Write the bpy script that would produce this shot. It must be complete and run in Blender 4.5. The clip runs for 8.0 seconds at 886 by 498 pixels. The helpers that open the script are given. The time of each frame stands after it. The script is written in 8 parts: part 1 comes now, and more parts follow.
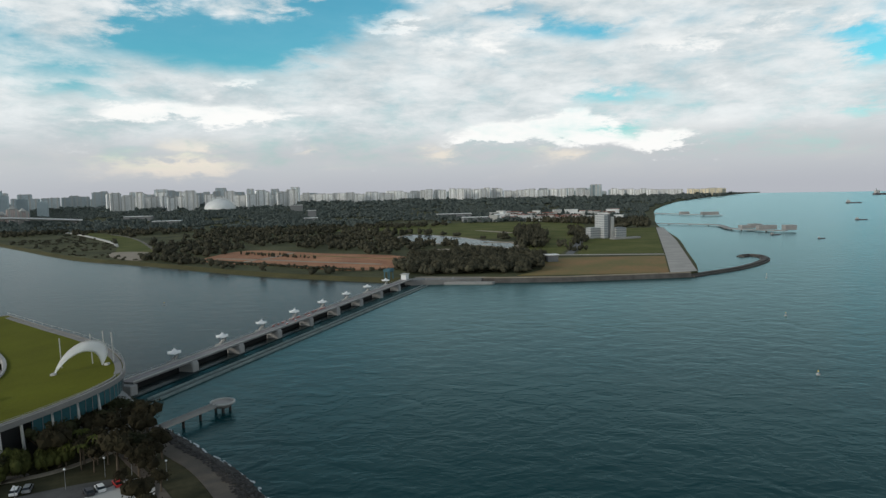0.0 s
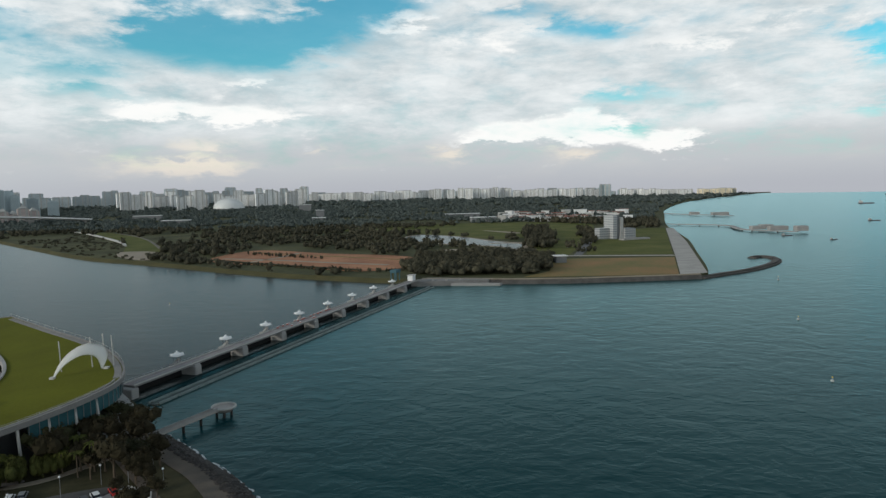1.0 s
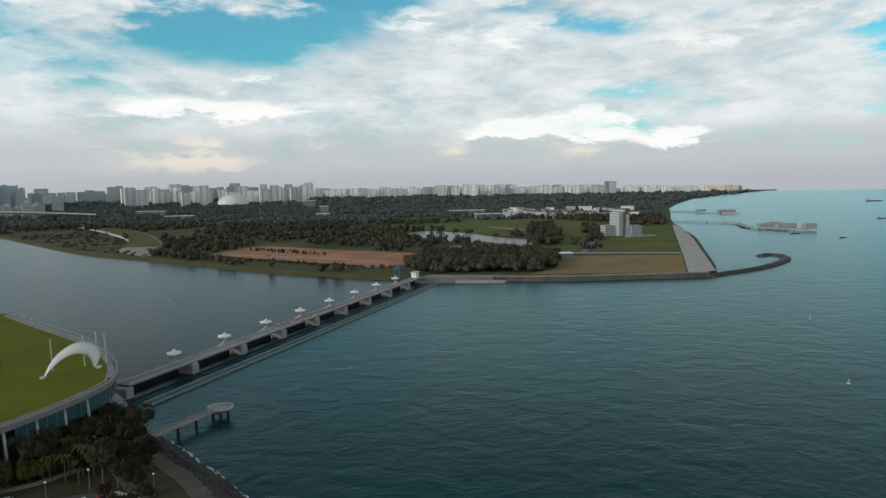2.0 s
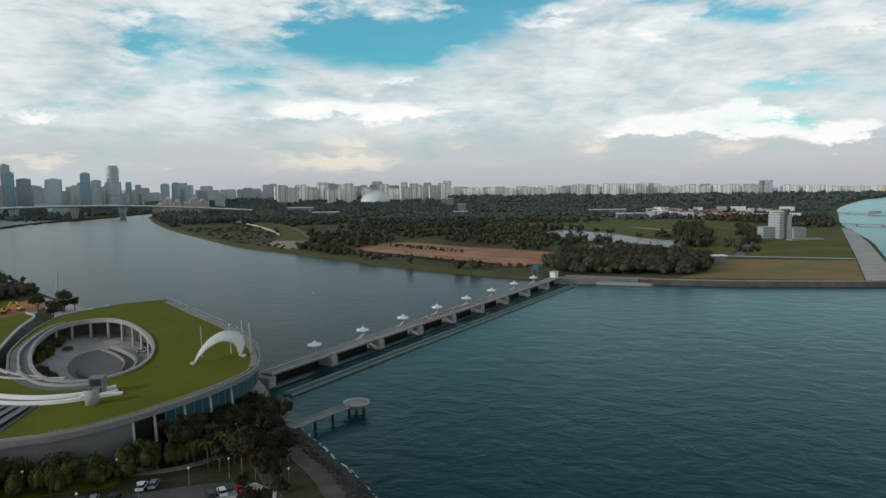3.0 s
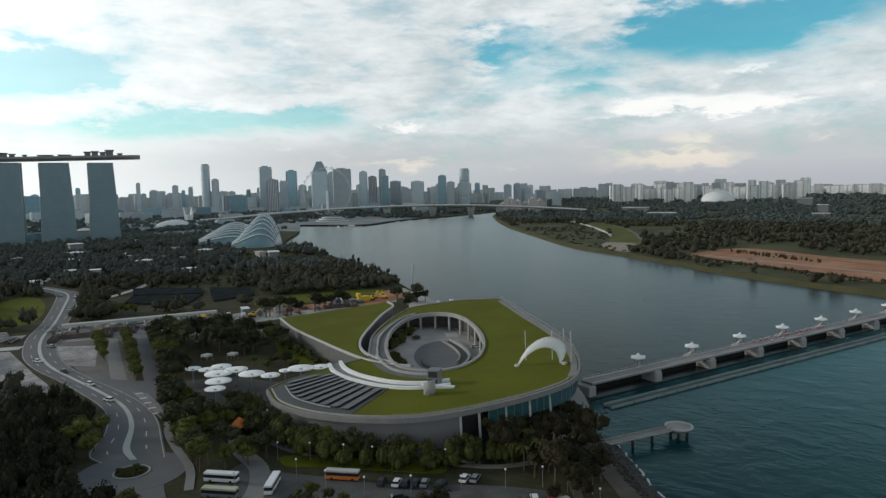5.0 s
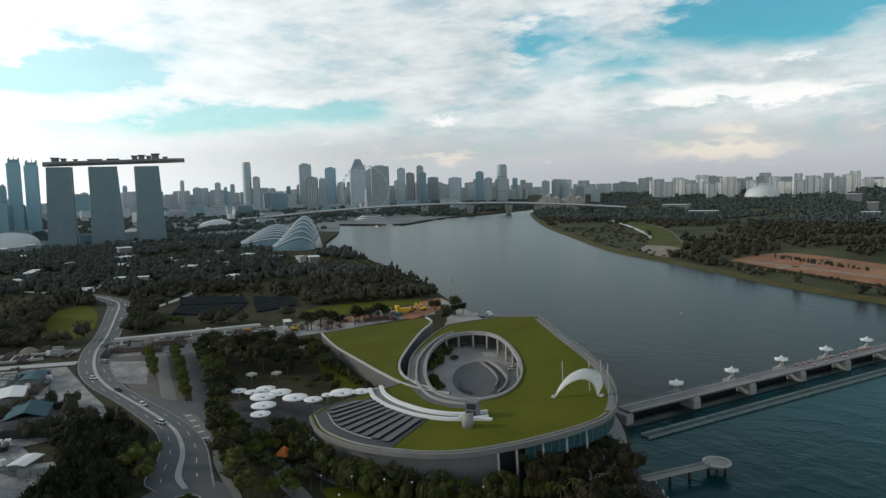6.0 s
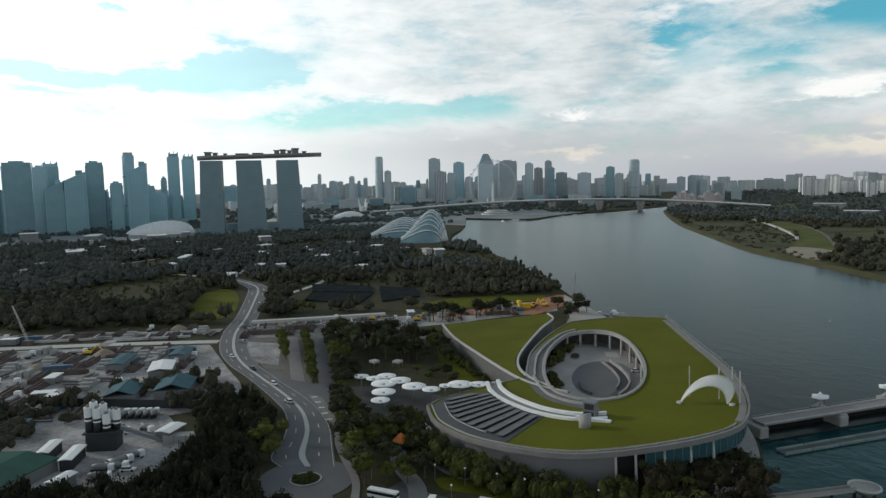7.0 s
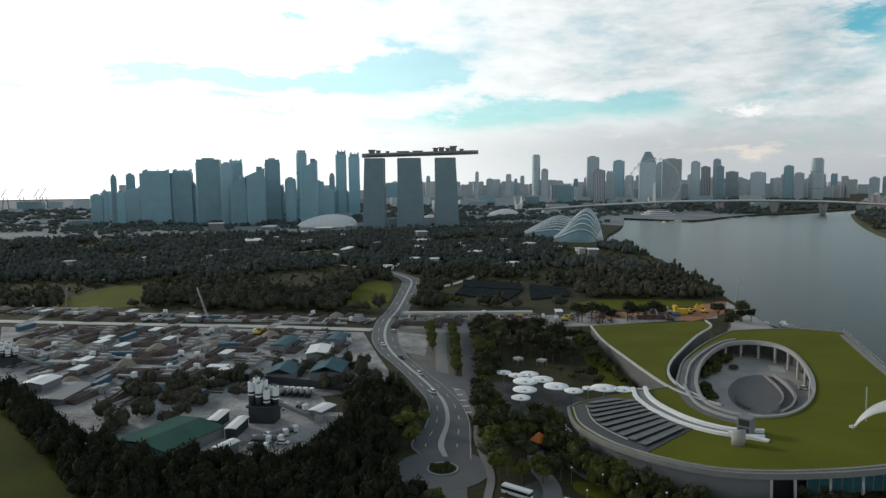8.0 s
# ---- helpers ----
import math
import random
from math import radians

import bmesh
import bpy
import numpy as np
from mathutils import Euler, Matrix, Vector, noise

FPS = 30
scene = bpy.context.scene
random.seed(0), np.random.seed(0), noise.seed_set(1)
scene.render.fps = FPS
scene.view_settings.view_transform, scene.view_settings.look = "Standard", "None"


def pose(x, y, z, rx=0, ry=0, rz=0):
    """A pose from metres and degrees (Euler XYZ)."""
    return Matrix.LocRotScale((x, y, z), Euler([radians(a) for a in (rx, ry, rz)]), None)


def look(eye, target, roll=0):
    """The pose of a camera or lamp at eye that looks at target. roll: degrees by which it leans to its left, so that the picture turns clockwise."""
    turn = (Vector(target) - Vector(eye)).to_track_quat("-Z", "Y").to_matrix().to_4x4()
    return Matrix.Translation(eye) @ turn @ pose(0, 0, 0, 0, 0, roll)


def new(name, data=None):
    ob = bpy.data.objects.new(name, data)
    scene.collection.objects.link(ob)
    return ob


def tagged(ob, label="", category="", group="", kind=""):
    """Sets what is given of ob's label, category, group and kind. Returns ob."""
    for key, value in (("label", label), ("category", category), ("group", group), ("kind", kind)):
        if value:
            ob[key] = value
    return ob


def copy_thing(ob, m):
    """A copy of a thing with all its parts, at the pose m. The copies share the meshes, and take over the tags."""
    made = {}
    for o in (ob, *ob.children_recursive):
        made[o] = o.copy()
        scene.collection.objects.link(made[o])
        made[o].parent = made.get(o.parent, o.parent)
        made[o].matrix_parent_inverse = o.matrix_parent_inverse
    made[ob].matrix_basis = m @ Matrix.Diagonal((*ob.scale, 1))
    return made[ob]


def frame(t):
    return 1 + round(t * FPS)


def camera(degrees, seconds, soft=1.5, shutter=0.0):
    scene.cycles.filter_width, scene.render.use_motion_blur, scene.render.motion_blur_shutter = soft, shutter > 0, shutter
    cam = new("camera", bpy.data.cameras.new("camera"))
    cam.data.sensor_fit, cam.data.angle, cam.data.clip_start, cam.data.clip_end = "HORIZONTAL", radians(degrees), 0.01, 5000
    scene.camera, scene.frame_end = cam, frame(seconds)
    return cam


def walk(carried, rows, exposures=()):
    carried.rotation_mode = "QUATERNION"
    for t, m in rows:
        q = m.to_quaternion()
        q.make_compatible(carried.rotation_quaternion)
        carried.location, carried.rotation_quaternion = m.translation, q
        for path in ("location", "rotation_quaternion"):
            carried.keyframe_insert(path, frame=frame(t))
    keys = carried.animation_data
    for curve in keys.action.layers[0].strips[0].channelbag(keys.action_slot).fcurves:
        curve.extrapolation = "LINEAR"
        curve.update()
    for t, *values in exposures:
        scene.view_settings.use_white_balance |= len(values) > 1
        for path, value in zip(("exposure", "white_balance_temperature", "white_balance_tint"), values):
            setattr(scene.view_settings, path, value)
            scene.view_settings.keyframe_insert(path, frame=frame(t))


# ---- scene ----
cam = camera(66.0, 8.0, 1.4)
PATH = [
    (0, (0.70, -16.70, 71.30), (0.14, 82.92, 62.56), -1.20),
    (0.5, (1.40, -15.00, 71.80), (0.26, 84.61, 63.10), -1.22),
    (1, (1.90, -12.30, 71.90), (0.07, 87.30, 63.12), -1.13),
    (1.2, (2.00, -11.00, 71.90), (-0.03, 88.59, 63.12), -1.13),
    (2.3, (1.90, -2.20, 70.90), (-1.18, 97.28, 61.20), -0.68),
    (2.5, (1.40, 0.00, 70.60), (-4.02, 99.36, 60.64), -0.68),
    (3, (-1.20, 6.60, 69.60), (-23.32, 103.69, 60.46), -0.77),
    (3.5, (-2.40, 10.20, 69.20), (-46.82, 99.41, 60.93), -1.70),
    (4, (-1.90, 11.00, 69.50), (-59.66, 92.23, 61.37), -1.58),
    (4.5, (-0.60, 11.40, 69.90), (-63.74, 88.47, 61.38), -1.12),
    (4.7, (-0.40, 11.40, 70.10), (-64.29, 87.87, 61.66), -1.12),
    (5.8, (1.70, 9.00, 85.30), (-65.65, 82.33, 75.94), -1.54),
    (6, (1.90, 9.00, 85.80), (-66.78, 81.08, 76.44), -1.54),
    (6.5, (1.80, 10.20, 85.30), (-71.85, 77.14, 75.61), -1.42),
    (7, (2.00, 11.60, 85.10), (-78.78, 69.75, 75.43), -1.07),
    (7.5, (2.20, 13.50, 84.60), (-85.25, 61.03, 74.89), -0.68),
    (8, (3.00, 15.00, 84.40), (-88.82, 53.42, 74.76), -0.50),
]
walk(cam, [(t, look(eye, target, roll)) for t, eye, target, roll in PATH])

# ---- light ----
SUN_BEARING = 118.0   # degrees to the left of +y
SUN_HEIGHT = 18.0


def build_world():
    world = bpy.data.worlds.new("sky")
    scene.world = world
    world.use_nodes = True
    nt = world.node_tree
    nt.nodes.clear()
    N, L = nt.nodes.new, nt.links.new

    def math_(op, a, b=None, c=None):
        n = N("ShaderNodeMath")
        n.operation = op
        for k, v in enumerate((a, b, c)):
            if v is None:
                continue
            if isinstance(v, (int, float)):
                n.inputs[k].default_value = v
            else:
                L(v, n.inputs[k])
        return n.outputs[0]

    def ramp(v, lo, hi):
        n = N("ShaderNodeMapRange")
        n.interpolation_type = "SMOOTHSTEP"
        n.inputs["From Min"].default_value, n.inputs["From Max"].default_value = lo, hi
        L(v, n.inputs["Value"])
        return n.outputs["Result"]

    def mix(f, a, b, kind="MIX"):
        n = N("ShaderNodeMix")
        n.data_type, n.blend_type = "RGBA", kind
        for k, v in ((0, f), (6, a), (7, b)):
            if isinstance(v, (int, float)):
                n.inputs[k].default_value = v
            elif isinstance(v, tuple):
                n.inputs[k].default_value = (*v, 1)
            else:
                L(v, n.inputs[k])
        return n.outputs[2]

    tc = N("ShaderNodeTexCoord")
    sep = N("ShaderNodeSeparateXYZ")
    L(tc.outputs["Generated"], sep.inputs[0])
    dx, dy, dz = sep.outputs
    az = math_("ARCTAN2", math_("MULTIPLY", dx, -1.0), dy)      # to the left of +y
    el = math_("ARCSINE", dz)
    comb = N("ShaderNodeCombineXYZ")
    L(az, comb.inputs[0])
    L(math_("MULTIPLY", el, 2.3), comb.inputs[1])
    flat = N("ShaderNodeCombineXYZ")
    L(az, flat.inputs[0])
    L(math_("MULTIPLY", el, 3.1), flat.inputs[1])

    def fbm(vec, scale, detail, rough, dist=0.0):
        n = N("ShaderNodeTexNoise")
        n.inputs["Scale"].default_value, n.inputs["Detail"].default_value = scale, detail
        n.inputs["Roughness"].default_value, n.inputs["Distortion"].default_value = rough, dist
        L(vec, n.inputs["Vector"])
        return n.outputs[0]

    big = fbm(comb.outputs[0], 4.0, 9, 0.58, 0.15)
    fine = fbm(comb.outputs[0], 11.0, 8, 0.6, 0.12)
    streak = fbm(flat.outputs[0], 6.0, 7, 0.55, 0.35)
    tufts = fbm(flat.outputs[0], 17.0, 8, 0.66, 0.25)

    # ragged outlines: bearings and heights are shifted by the noise
    az_w = math_("ADD", az, math_("MULTIPLY_ADD", math_("SUBTRACT", big, 0.5), 0.10, math_("MULTIPLY", math_("SUBTRACT", tufts, 0.5), 0.14)))
    el_w = math_("ADD", el, math_("MULTIPLY_ADD", math_("SUBTRACT", fine, 0.5), 0.055, math_("MULTIPLY", math_("SUBTRACT", tufts, 0.5), 0.045)))

    def blobs(rows):
        total = 0.0
        for a, e, sa, se, w in rows:
            u = math_("MULTIPLY_ADD", az_w, 1 / radians(sa), -a / sa)
            v = math_("MULTIPLY_ADD", el_w, 1 / radians(se), -e / se)
            q = math_("MULTIPLY_ADD", v, v, math_("MULTIPLY", u, u))
            total = math_("MULTIPLY_ADD", math_("POWER", 0.368, q), w, total)
        return total

    # openings in the cloud cover: bearing, height, half-widths (degrees), depth
    gaps = math_("ADD", math_("ADD", blobs(BLUE_EAST), blobs(BLUE_MID)), blobs(BLUE_WEST))
    rough_ = math_("ADD", math_("MULTIPLY", math_("SUBTRACT", streak, 0.5), 0.9), math_("MULTIPLY_ADD", math_("SUBTRACT", fine, 0.5), 1.1, math_("MULTIPLY", math_("SUBTRACT", tufts, 0.5), 0.7)))
    cover = math_("SUBTRACT", math_("ADD", rough_, 0.88), gaps)
    mask = math_("ADD", math_("MULTIPLY", ramp(cover, -0.12, 0.98), 0.92), 0.08)   # thin veil in the openings
    mask = math_("MAXIMUM", mask, math_("MULTIPLY", ramp(az, 0.45, 1.0), 0.50))
    low = math_("SUBTRACT", 1.0, ramp(el, 0.03, 0.075))          # haze above the horizon
    mask = math_("MAXIMUM", mask, low)

    sky = N("ShaderNodeTexSky")
    sky.sky_type, sky.sun_disc = "NISHITA", False
    sky.sun_elevation, sky.sun_rotation = radians(SUN_HEIGHT), radians(-SUN_BEARING)
    blue = mix(1.0, sky.outputs[0], (0.27, 1.12, 1.20), "MULTIPLY")
    back = N("ShaderNodeBackground")
    L(blue, back.inputs[0])
    back.inputs[1].default_value = 0.118

    shade = ramp(math_("MULTIPLY_ADD", tufts, 0.35, math_("ADD", math_("MULTIPLY", streak, 0.45), math_("MULTIPLY", big, 0.4))), 0.42, 0.76)
    white = mix(shade, (0.51, 0.585, 0.615), (0.85, 0.89, 0.90))
    warm = mix(ramp(math_("ADD", math_("MULTIPLY_ADD", fbm(flat.outputs[0], 7.0, 5, 0.55, 0.3), 0.7, 0.15), blobs(WARM)), 0.48, 1.02), (0.54, 0.57, 0.595), (0.84, 0.775, 0.68))
    cloud = mix(math_("SUBTRACT", 1.0, ramp(el, 0.045, 0.10)), white, warm)
    puffs = math_("ADD", blobs(PUFFS), math_("MULTIPLY_ADD", math_("SUBTRACT", fine, 0.5), 1.4, math_("MULTIPLY", math_("SUBTRACT", tufts, 0.5), 1.2)))
    cloud = mix(math_("MULTIPLY", ramp(puffs, 0.18, 0.80), 0.95), cloud, (1.0, 1.0, 0.98))
    haze = mix(ramp(az, 0.45, 1.0), (0.455, 0.475, 0.52), (0.60, 0.65, 0.67))
    cloud = mix(math_("SUBTRACT", 1.0, ramp(el, -0.005, 0.045)), cloud, haze)
    # the sun behind the cloud cover
    sx, sy = -math.sin(radians(SUN_BEARING)), math.cos(radians(SUN_BEARING))
    h = radians(SUN_HEIGHT)
    dot = math_("ADD", math_("ADD", math_("MULTIPLY", dx, sx * math.cos(h)), math_("MULTIPLY", dy, sy * math.cos(h))), math_("MULTIPLY", dz, math.sin(h)))
    glow = ramp(dot, 0.30, 0.98)
    cloud = mix(glow, cloud, (1.34, 1.37, 1.35))
    # the sky above the view is darkened to lower the light on the ground
    cloud = mix(ramp(el, 0.27, 0.60), cloud, (0.195, 0.25, 0.30))
    over = N("ShaderNodeBackground")
    L(cloud, over.inputs[0])
    over.inputs[1].default_value = 1.0
    ms = N("ShaderNodeMixShader")
    L(mask, ms.inputs[0])
    L(back.outputs[0], ms.inputs[1])
    L(over.outputs[0], ms.inputs[2])
    out = N("ShaderNodeOutputWorld")
    L(ms.outputs[0], out.inputs[0])


BLUE_EAST = ((19.4, 11.7, 3.5, 1.4, 0.95), (14.3, 10.9, 3.9, 1.8, 1.15), (10.2, 13.4, 4.9, 1.8, 1.15), (5.2, 14.8, 4.1, 0.9, 0.9),
    (20.7, 9.9, 2.5, 0.6, 0.4), (-5.0, 14.0, 2.8, 0.5, 0.6), (-8.6, 12.6, 3.1, 0.7, 0.7), (-12.6, 11.9, 3.1, 0.6, 0.7), (-31.6, 9.3, 1.5, 1.3, 1.15),
    (-29.7, 10.4, 1.4, 0.5, 0.55), (-13.5, 7.1, 3.5, 0.6, 0.6), (-14.2, 4.5, 1.8, 0.5, 0.55), (27.4, 7.5, 3.3, 0.6, 0.45), (-31.6, 4.8, 2.3, 0.4, 0.45),
    (30.6, 10.1, 4.0, 2.5, 0.45), (24.1, 12.5, 2.0, 1.6, 0.4))
BLUE_MID = ((21.2, 13.3, 3.8, 1.6, 0.75), (24.2, 11.1, 3.1, 0.9, 0.5), (34.5, 11.9, 3.2, 1.0, 0.3), (62.8, 5.3, 7.9, 0.5, 0.2),
    (53.1, 6.3, 4.0, 0.5, 0.35), (27.3, 9.1, 2.7, 0.5, 0.4))
BLUE_WEST = ((70.1, 9.1, 3.6, 1.5, 1.4), (73.8, 8.4, 3.0, 0.9, 1.2), (67.1, 8.9, 1.7, 1.0, 0.85), (87.4, 8.5, 3.9, 0.5, 1.0),
    (82.4, 8.2, 3.9, 0.6, 0.95), (91.2, 7.9, 1.8, 0.3, 0.6), (77.5, 8.0, 3.1, 0.4, 0.7), (77.6, 5.3, 5.0, 0.6, 0.3), (60.4, 6.4, 5.5, 0.8, 0.45),
    (53.2, 5.7, 4.9, 0.7, 0.55), (63.6, 4.9, 5.1, 0.6, 0.35), (98.4, 6.9, 2.1, 0.2, 0.5), (79.1, 13.1, 1.1, 0.3, 0.7), (35.6, 10.7, 1.6, 1.8, 0.75),
    (83.7, 6.8, 3.9, 0.3, 0.4))
PUFFS = ((19.6, 6.2, 6.8, 0.8, 1.2), (23.7, 6.7, 2.0, 0.6, 0.75), (15.3, 8.6, 2.6, 0.4, 0.75), (-6.7, 4.7, 5.2, 0.9, 1.25),
    (-10.8, 4.9, 2.0, 1.2, 1.5), (-17.0, 3.5, 2.8, 0.7, 1.5), (-3.0, 4.1, 2.8, 0.4, 0.7), (6.6, 13.2, 2.3, 0.4, 0.8), (3.1, 13.8, 1.9, 0.5, 0.8),
    (10.3, 11.4, 1.7, 0.4, 0.8), (-1.7, 12.0, 5.5, 1.0, 0.5), (-18.6, 10.9, 4.6, 0.8, 0.5), (-26.4, 12.2, 5.5, 0.8, 0.4), (71.5, 5.6, 1.6, 0.4, 0.9),
    (75.9, 5.2, 1.1, 0.4, 0.8), (43.5, 5.5, 2.8, 0.2, 0.6), (42.8, 5.1, 1.9, 0.2, 0.6), (73.4, 6.2, 2.3, 0.5, 0.8))
WARM = ((0.1, 3.0, 1.6, 0.7, 0.4), (10.6, 3.6, 1.4, 0.4, 0.3), (21.5, 2.0, 4.5, 0.7, 0.42), (20.2, 3.6, 2.0, 0.4, 0.3), (-9.4, 2.8, 2.0, 0.5, 0.35),
    (20.3, 2.3, 4.2, 0.6, 0.35), (20.7, 4.1, 2.5, 0.5, 0.3), (43.1, 2.4, 4.2, 0.3, 0.3))
build_world()
sun = new("sun", bpy.data.lights.new("sun", "SUN"))
sun.data.energy, sun.data.angle, sun.data.color = 1.3, radians(10), (1.0, 0.94, 0.84)
sun.matrix_world = look((0, 0, 0), (math.sin(radians(SUN_BEARING)) * math.cos(radians(SUN_HEIGHT)),
                                    -math.cos(radians(SUN_BEARING)) * math.cos(radians(SUN_HEIGHT)), -math.sin(radians(SUN_HEIGHT))))
scene.view_settings.exposure = 0.0

# ---- materials ----
def material(name, color, rough=0.8, metal=0.0, var=0.25, size=2.0, fine=None, bump=0.0, tint=None, rand=0.0, island=0.0, ior=None, spec=None):
    """A surface with two scales of variation: patches of about size metres, and grain a tenth of that (or fine)."""
    m = bpy.data.materials.new(name)
    m.use_nodes = True
    nt = m.node_tree
    N, L = nt.nodes.new, nt.links.new
    b = nt.nodes["Principled BSDF"]
    b.inputs["Roughness"].default_value, b.inputs["Metallic"].default_value = rough, metal
    if ior:
        b.inputs["IOR"].default_value = ior
    if spec is not None:
        b.inputs["Specular IOR Level"].default_value = spec
    geo = N("ShaderNodeNewGeometry")
    big, small = N("ShaderNodeTexNoise"), N("ShaderNodeTexNoise")
    for n, s, d in ((big, 1.0 / size, 4), (small, 1.0 / (fine or size / 10), 3)):
        n.inputs["Scale"].default_value, n.inputs["Detail"].default_value = s, d
        L(geo.outputs["Position"], n.inputs["Vector"])
    add = N("ShaderNodeMath")
    add.operation = "MULTIPLY_ADD"
    L(small.outputs[0], add.inputs[0])
    add.inputs[1].default_value = 0.5
    L(big.outputs[0], add.inputs[2])
    rng = N("ShaderNodeMapRange")
    rng.inputs["From Min"].default_value, rng.inputs["From Max"].default_value = 0.45, 1.05
    rng.inputs["To Min"].default_value, rng.inputs["To Max"].default_value = 0.0, 1.0
    L(add.outputs[0], rng.inputs["Value"])
    value = rng.outputs[0]
    mixer = N("ShaderNodeMix")
    mixer.data_type = "RGBA"
    L(value, mixer.inputs[0])
    second = tint or tuple(min(1.0, c * (1 + var)) for c in color)
    first = tuple(c * (1 - var) for c in color) if not tint else color
    mixer.inputs[6].default_value, mixer.inputs[7].default_value = (*first, 1), (*second, 1)
    result = mixer.outputs[2]
    if rand or island:
        src = N("ShaderNodeObjectInfo").outputs["Random"] if rand else geo.outputs["Random Per Island"]
        hsv = N("ShaderNodeHueSaturation")
        r2 = N("ShaderNodeMapRange")
        k = rand or island
        r2.inputs["To Min"].default_value, r2.inputs["To Max"].default_value = 1 - k, 1 + k
        L(src, r2.inputs["Value"])
        L(r2.outputs[0], hsv.inputs["Value"])
        L(result, hsv.inputs["Color"])
        result = hsv.outputs[0]
    L(result, b.inputs["Base Color"])
    if bump:
        bn = N("ShaderNodeBump")
        bn.inputs["Strength"].default_value, bn.inputs["Distance"].default_value = min(1.0, bump), max(bump, 0.02)
        L(add.outputs[0], bn.inputs["Height"])
        L(bn.outputs[0], b.inputs["Normal"])
    return m


def water_material(name, color, rough, height, long_, short, tint, spec, gloss, turn=25, long_scale=0.62, chop=0.35):
    m = bpy.data.materials.new(name)
    m.use_nodes = True
    nt = m.node_tree
    N, L = nt.nodes.new, nt.links.new
    b = nt.nodes["Principled BSDF"]
    geo = N("ShaderNodeNewGeometry")
    mp = N("ShaderNodeMapping")
    mp.inputs["Rotation"].default_value = (0, 0, radians(turn))
    mp.inputs["Scale"].default_value = (long_scale, 1.0, 1.0)
    L(geo.outputs["Position"], mp.inputs[0])
    total = None
    for s, w, d in ((1 / long_, 1.0, 3), (1 / short, chop, 4)):
        n = N("ShaderNodeTexNoise")
        n.inputs["Scale"].default_value, n.inputs["Detail"].default_value, n.inputs["Distortion"].default_value = s, d, 0.6
        L(mp.outputs[0], n.inputs["Vector"])
        k = N("ShaderNodeMath")
        k.operation = "MULTIPLY_ADD"
        L(n.outputs[0], k.inputs[0])
        k.inputs[1].default_value = w
        if total:
            L(total, k.inputs[2])
        else:
            k.inputs[2].default_value = 0
        total = k.outputs[0]
    bn = N("ShaderNodeBump")
    bn.inputs["Strength"].default_value, bn.inputs["Distance"].default_value = 1.0, height
    L(total, bn.inputs["Height"])
    L(bn.outputs[0], b.inputs["Normal"])
    patch = N("ShaderNodeTexNoise")
    patch.inputs["Scale"].default_value, patch.inputs["Detail"].default_value = 1 / 160.0, 4
    L(geo.outputs["Position"], patch.inputs["Vector"])
    mx = N("ShaderNodeMix")
    mx.data_type = "RGBA"
    rng = N("ShaderNodeMapRange")
    rng.inputs["From Min"].default_value, rng.inputs["From Max"].default_value = 0.35, 0.65
    L(patch.outputs[0], rng.inputs["Value"])
    L(rng.outputs[0], mx.inputs[0])
    mx.inputs[6].default_value, mx.inputs[7].default_value = (*color, 1), (*tint, 1)
    nt.nodes.remove(b)
    body, shine, fres, both = N("ShaderNodeBsdfDiffuse"), N("ShaderNodeBsdfGlossy"), N("ShaderNodeFresnel"), N("ShaderNodeMixShader")
    L(mx.outputs[2], body.inputs["Color"])
    shine.inputs["Color"].default_value, shine.inputs["Roughness"].default_value = (*gloss, 1), rough
    fres.inputs["IOR"].default_value = 1.33
    L(bn.outputs[0], shine.inputs["Normal"])
    L(bn.outputs[0], fres.inputs["Normal"])
    steep = N("ShaderNodeMath")
    steep.operation = "POWER"
    steep.inputs[1].default_value = 1.23
    L(fres.outputs[0], steep.inputs[0])
    share = N("ShaderNodeMath")
    share.operation = "MULTIPLY"
    share.inputs[1].default_value = spec
    L(steep.outputs[0], share.inputs[0])
    L(share.outputs[0], both.inputs[0])
    L(body.outputs[0], both.inputs[1])
    L(shine.outputs[0], both.inputs[2])
    L(both.outputs[0], nt.nodes["Material Output"].inputs[0])
    return m


M_SEA = water_material("sea_water", (0.002, 0.029, 0.033), 0.24, 0.42, 10.0, 2.6, (0.003, 0.040, 0.045), 1.0, (0.59, 0.84, 0.87), -50, 0.8, 0.34)
M_RES = water_material("reservoir_water", (0.026, 0.036, 0.037), 0.24, 0.17, 7.0, 1.8, (0.034, 0.046, 0.047), 0.72, (0.82, 0.865, 0.865))
M_LAWN = material("mown_grass", (0.108, 0.113, 0.010), 0.95, var=0.22, size=22, fine=0.8, bump=0.2, spec=0.1)
M_FIELD = material("rough_grass", (0.066, 0.086, 0.020), 0.95, var=0.35, size=40, fine=3, spec=0.1, tint=(0.155, 0.150, 0.050))
M_BROWN = material("dry_grass", (0.30, 0.150, 0.055), 0.95, size=45, fine=3, tint=(0.120, 0.130, 0.030))
M_LAND = material("scrub_ground", (0.042, 0.048, 0.026), 0.95, size=60, fine=5, spec=0.1, tint=(0.125, 0.122, 0.062))
M_GROUND = material("park_ground", (0.036, 0.036, 0.019), 0.95, size=12, fine=1.5, spec=0.1, tint=(0.080, 0.073, 0.042))
M_SOIL = material("orange_soil", (0.20, 0.068, 0.028), 0.95, size=34, fine=4, tint=(0.50, 0.235, 0.115))
M_SAND = material("pale_sand", (0.30, 0.25, 0.19), 0.95, size=10, fine=1)
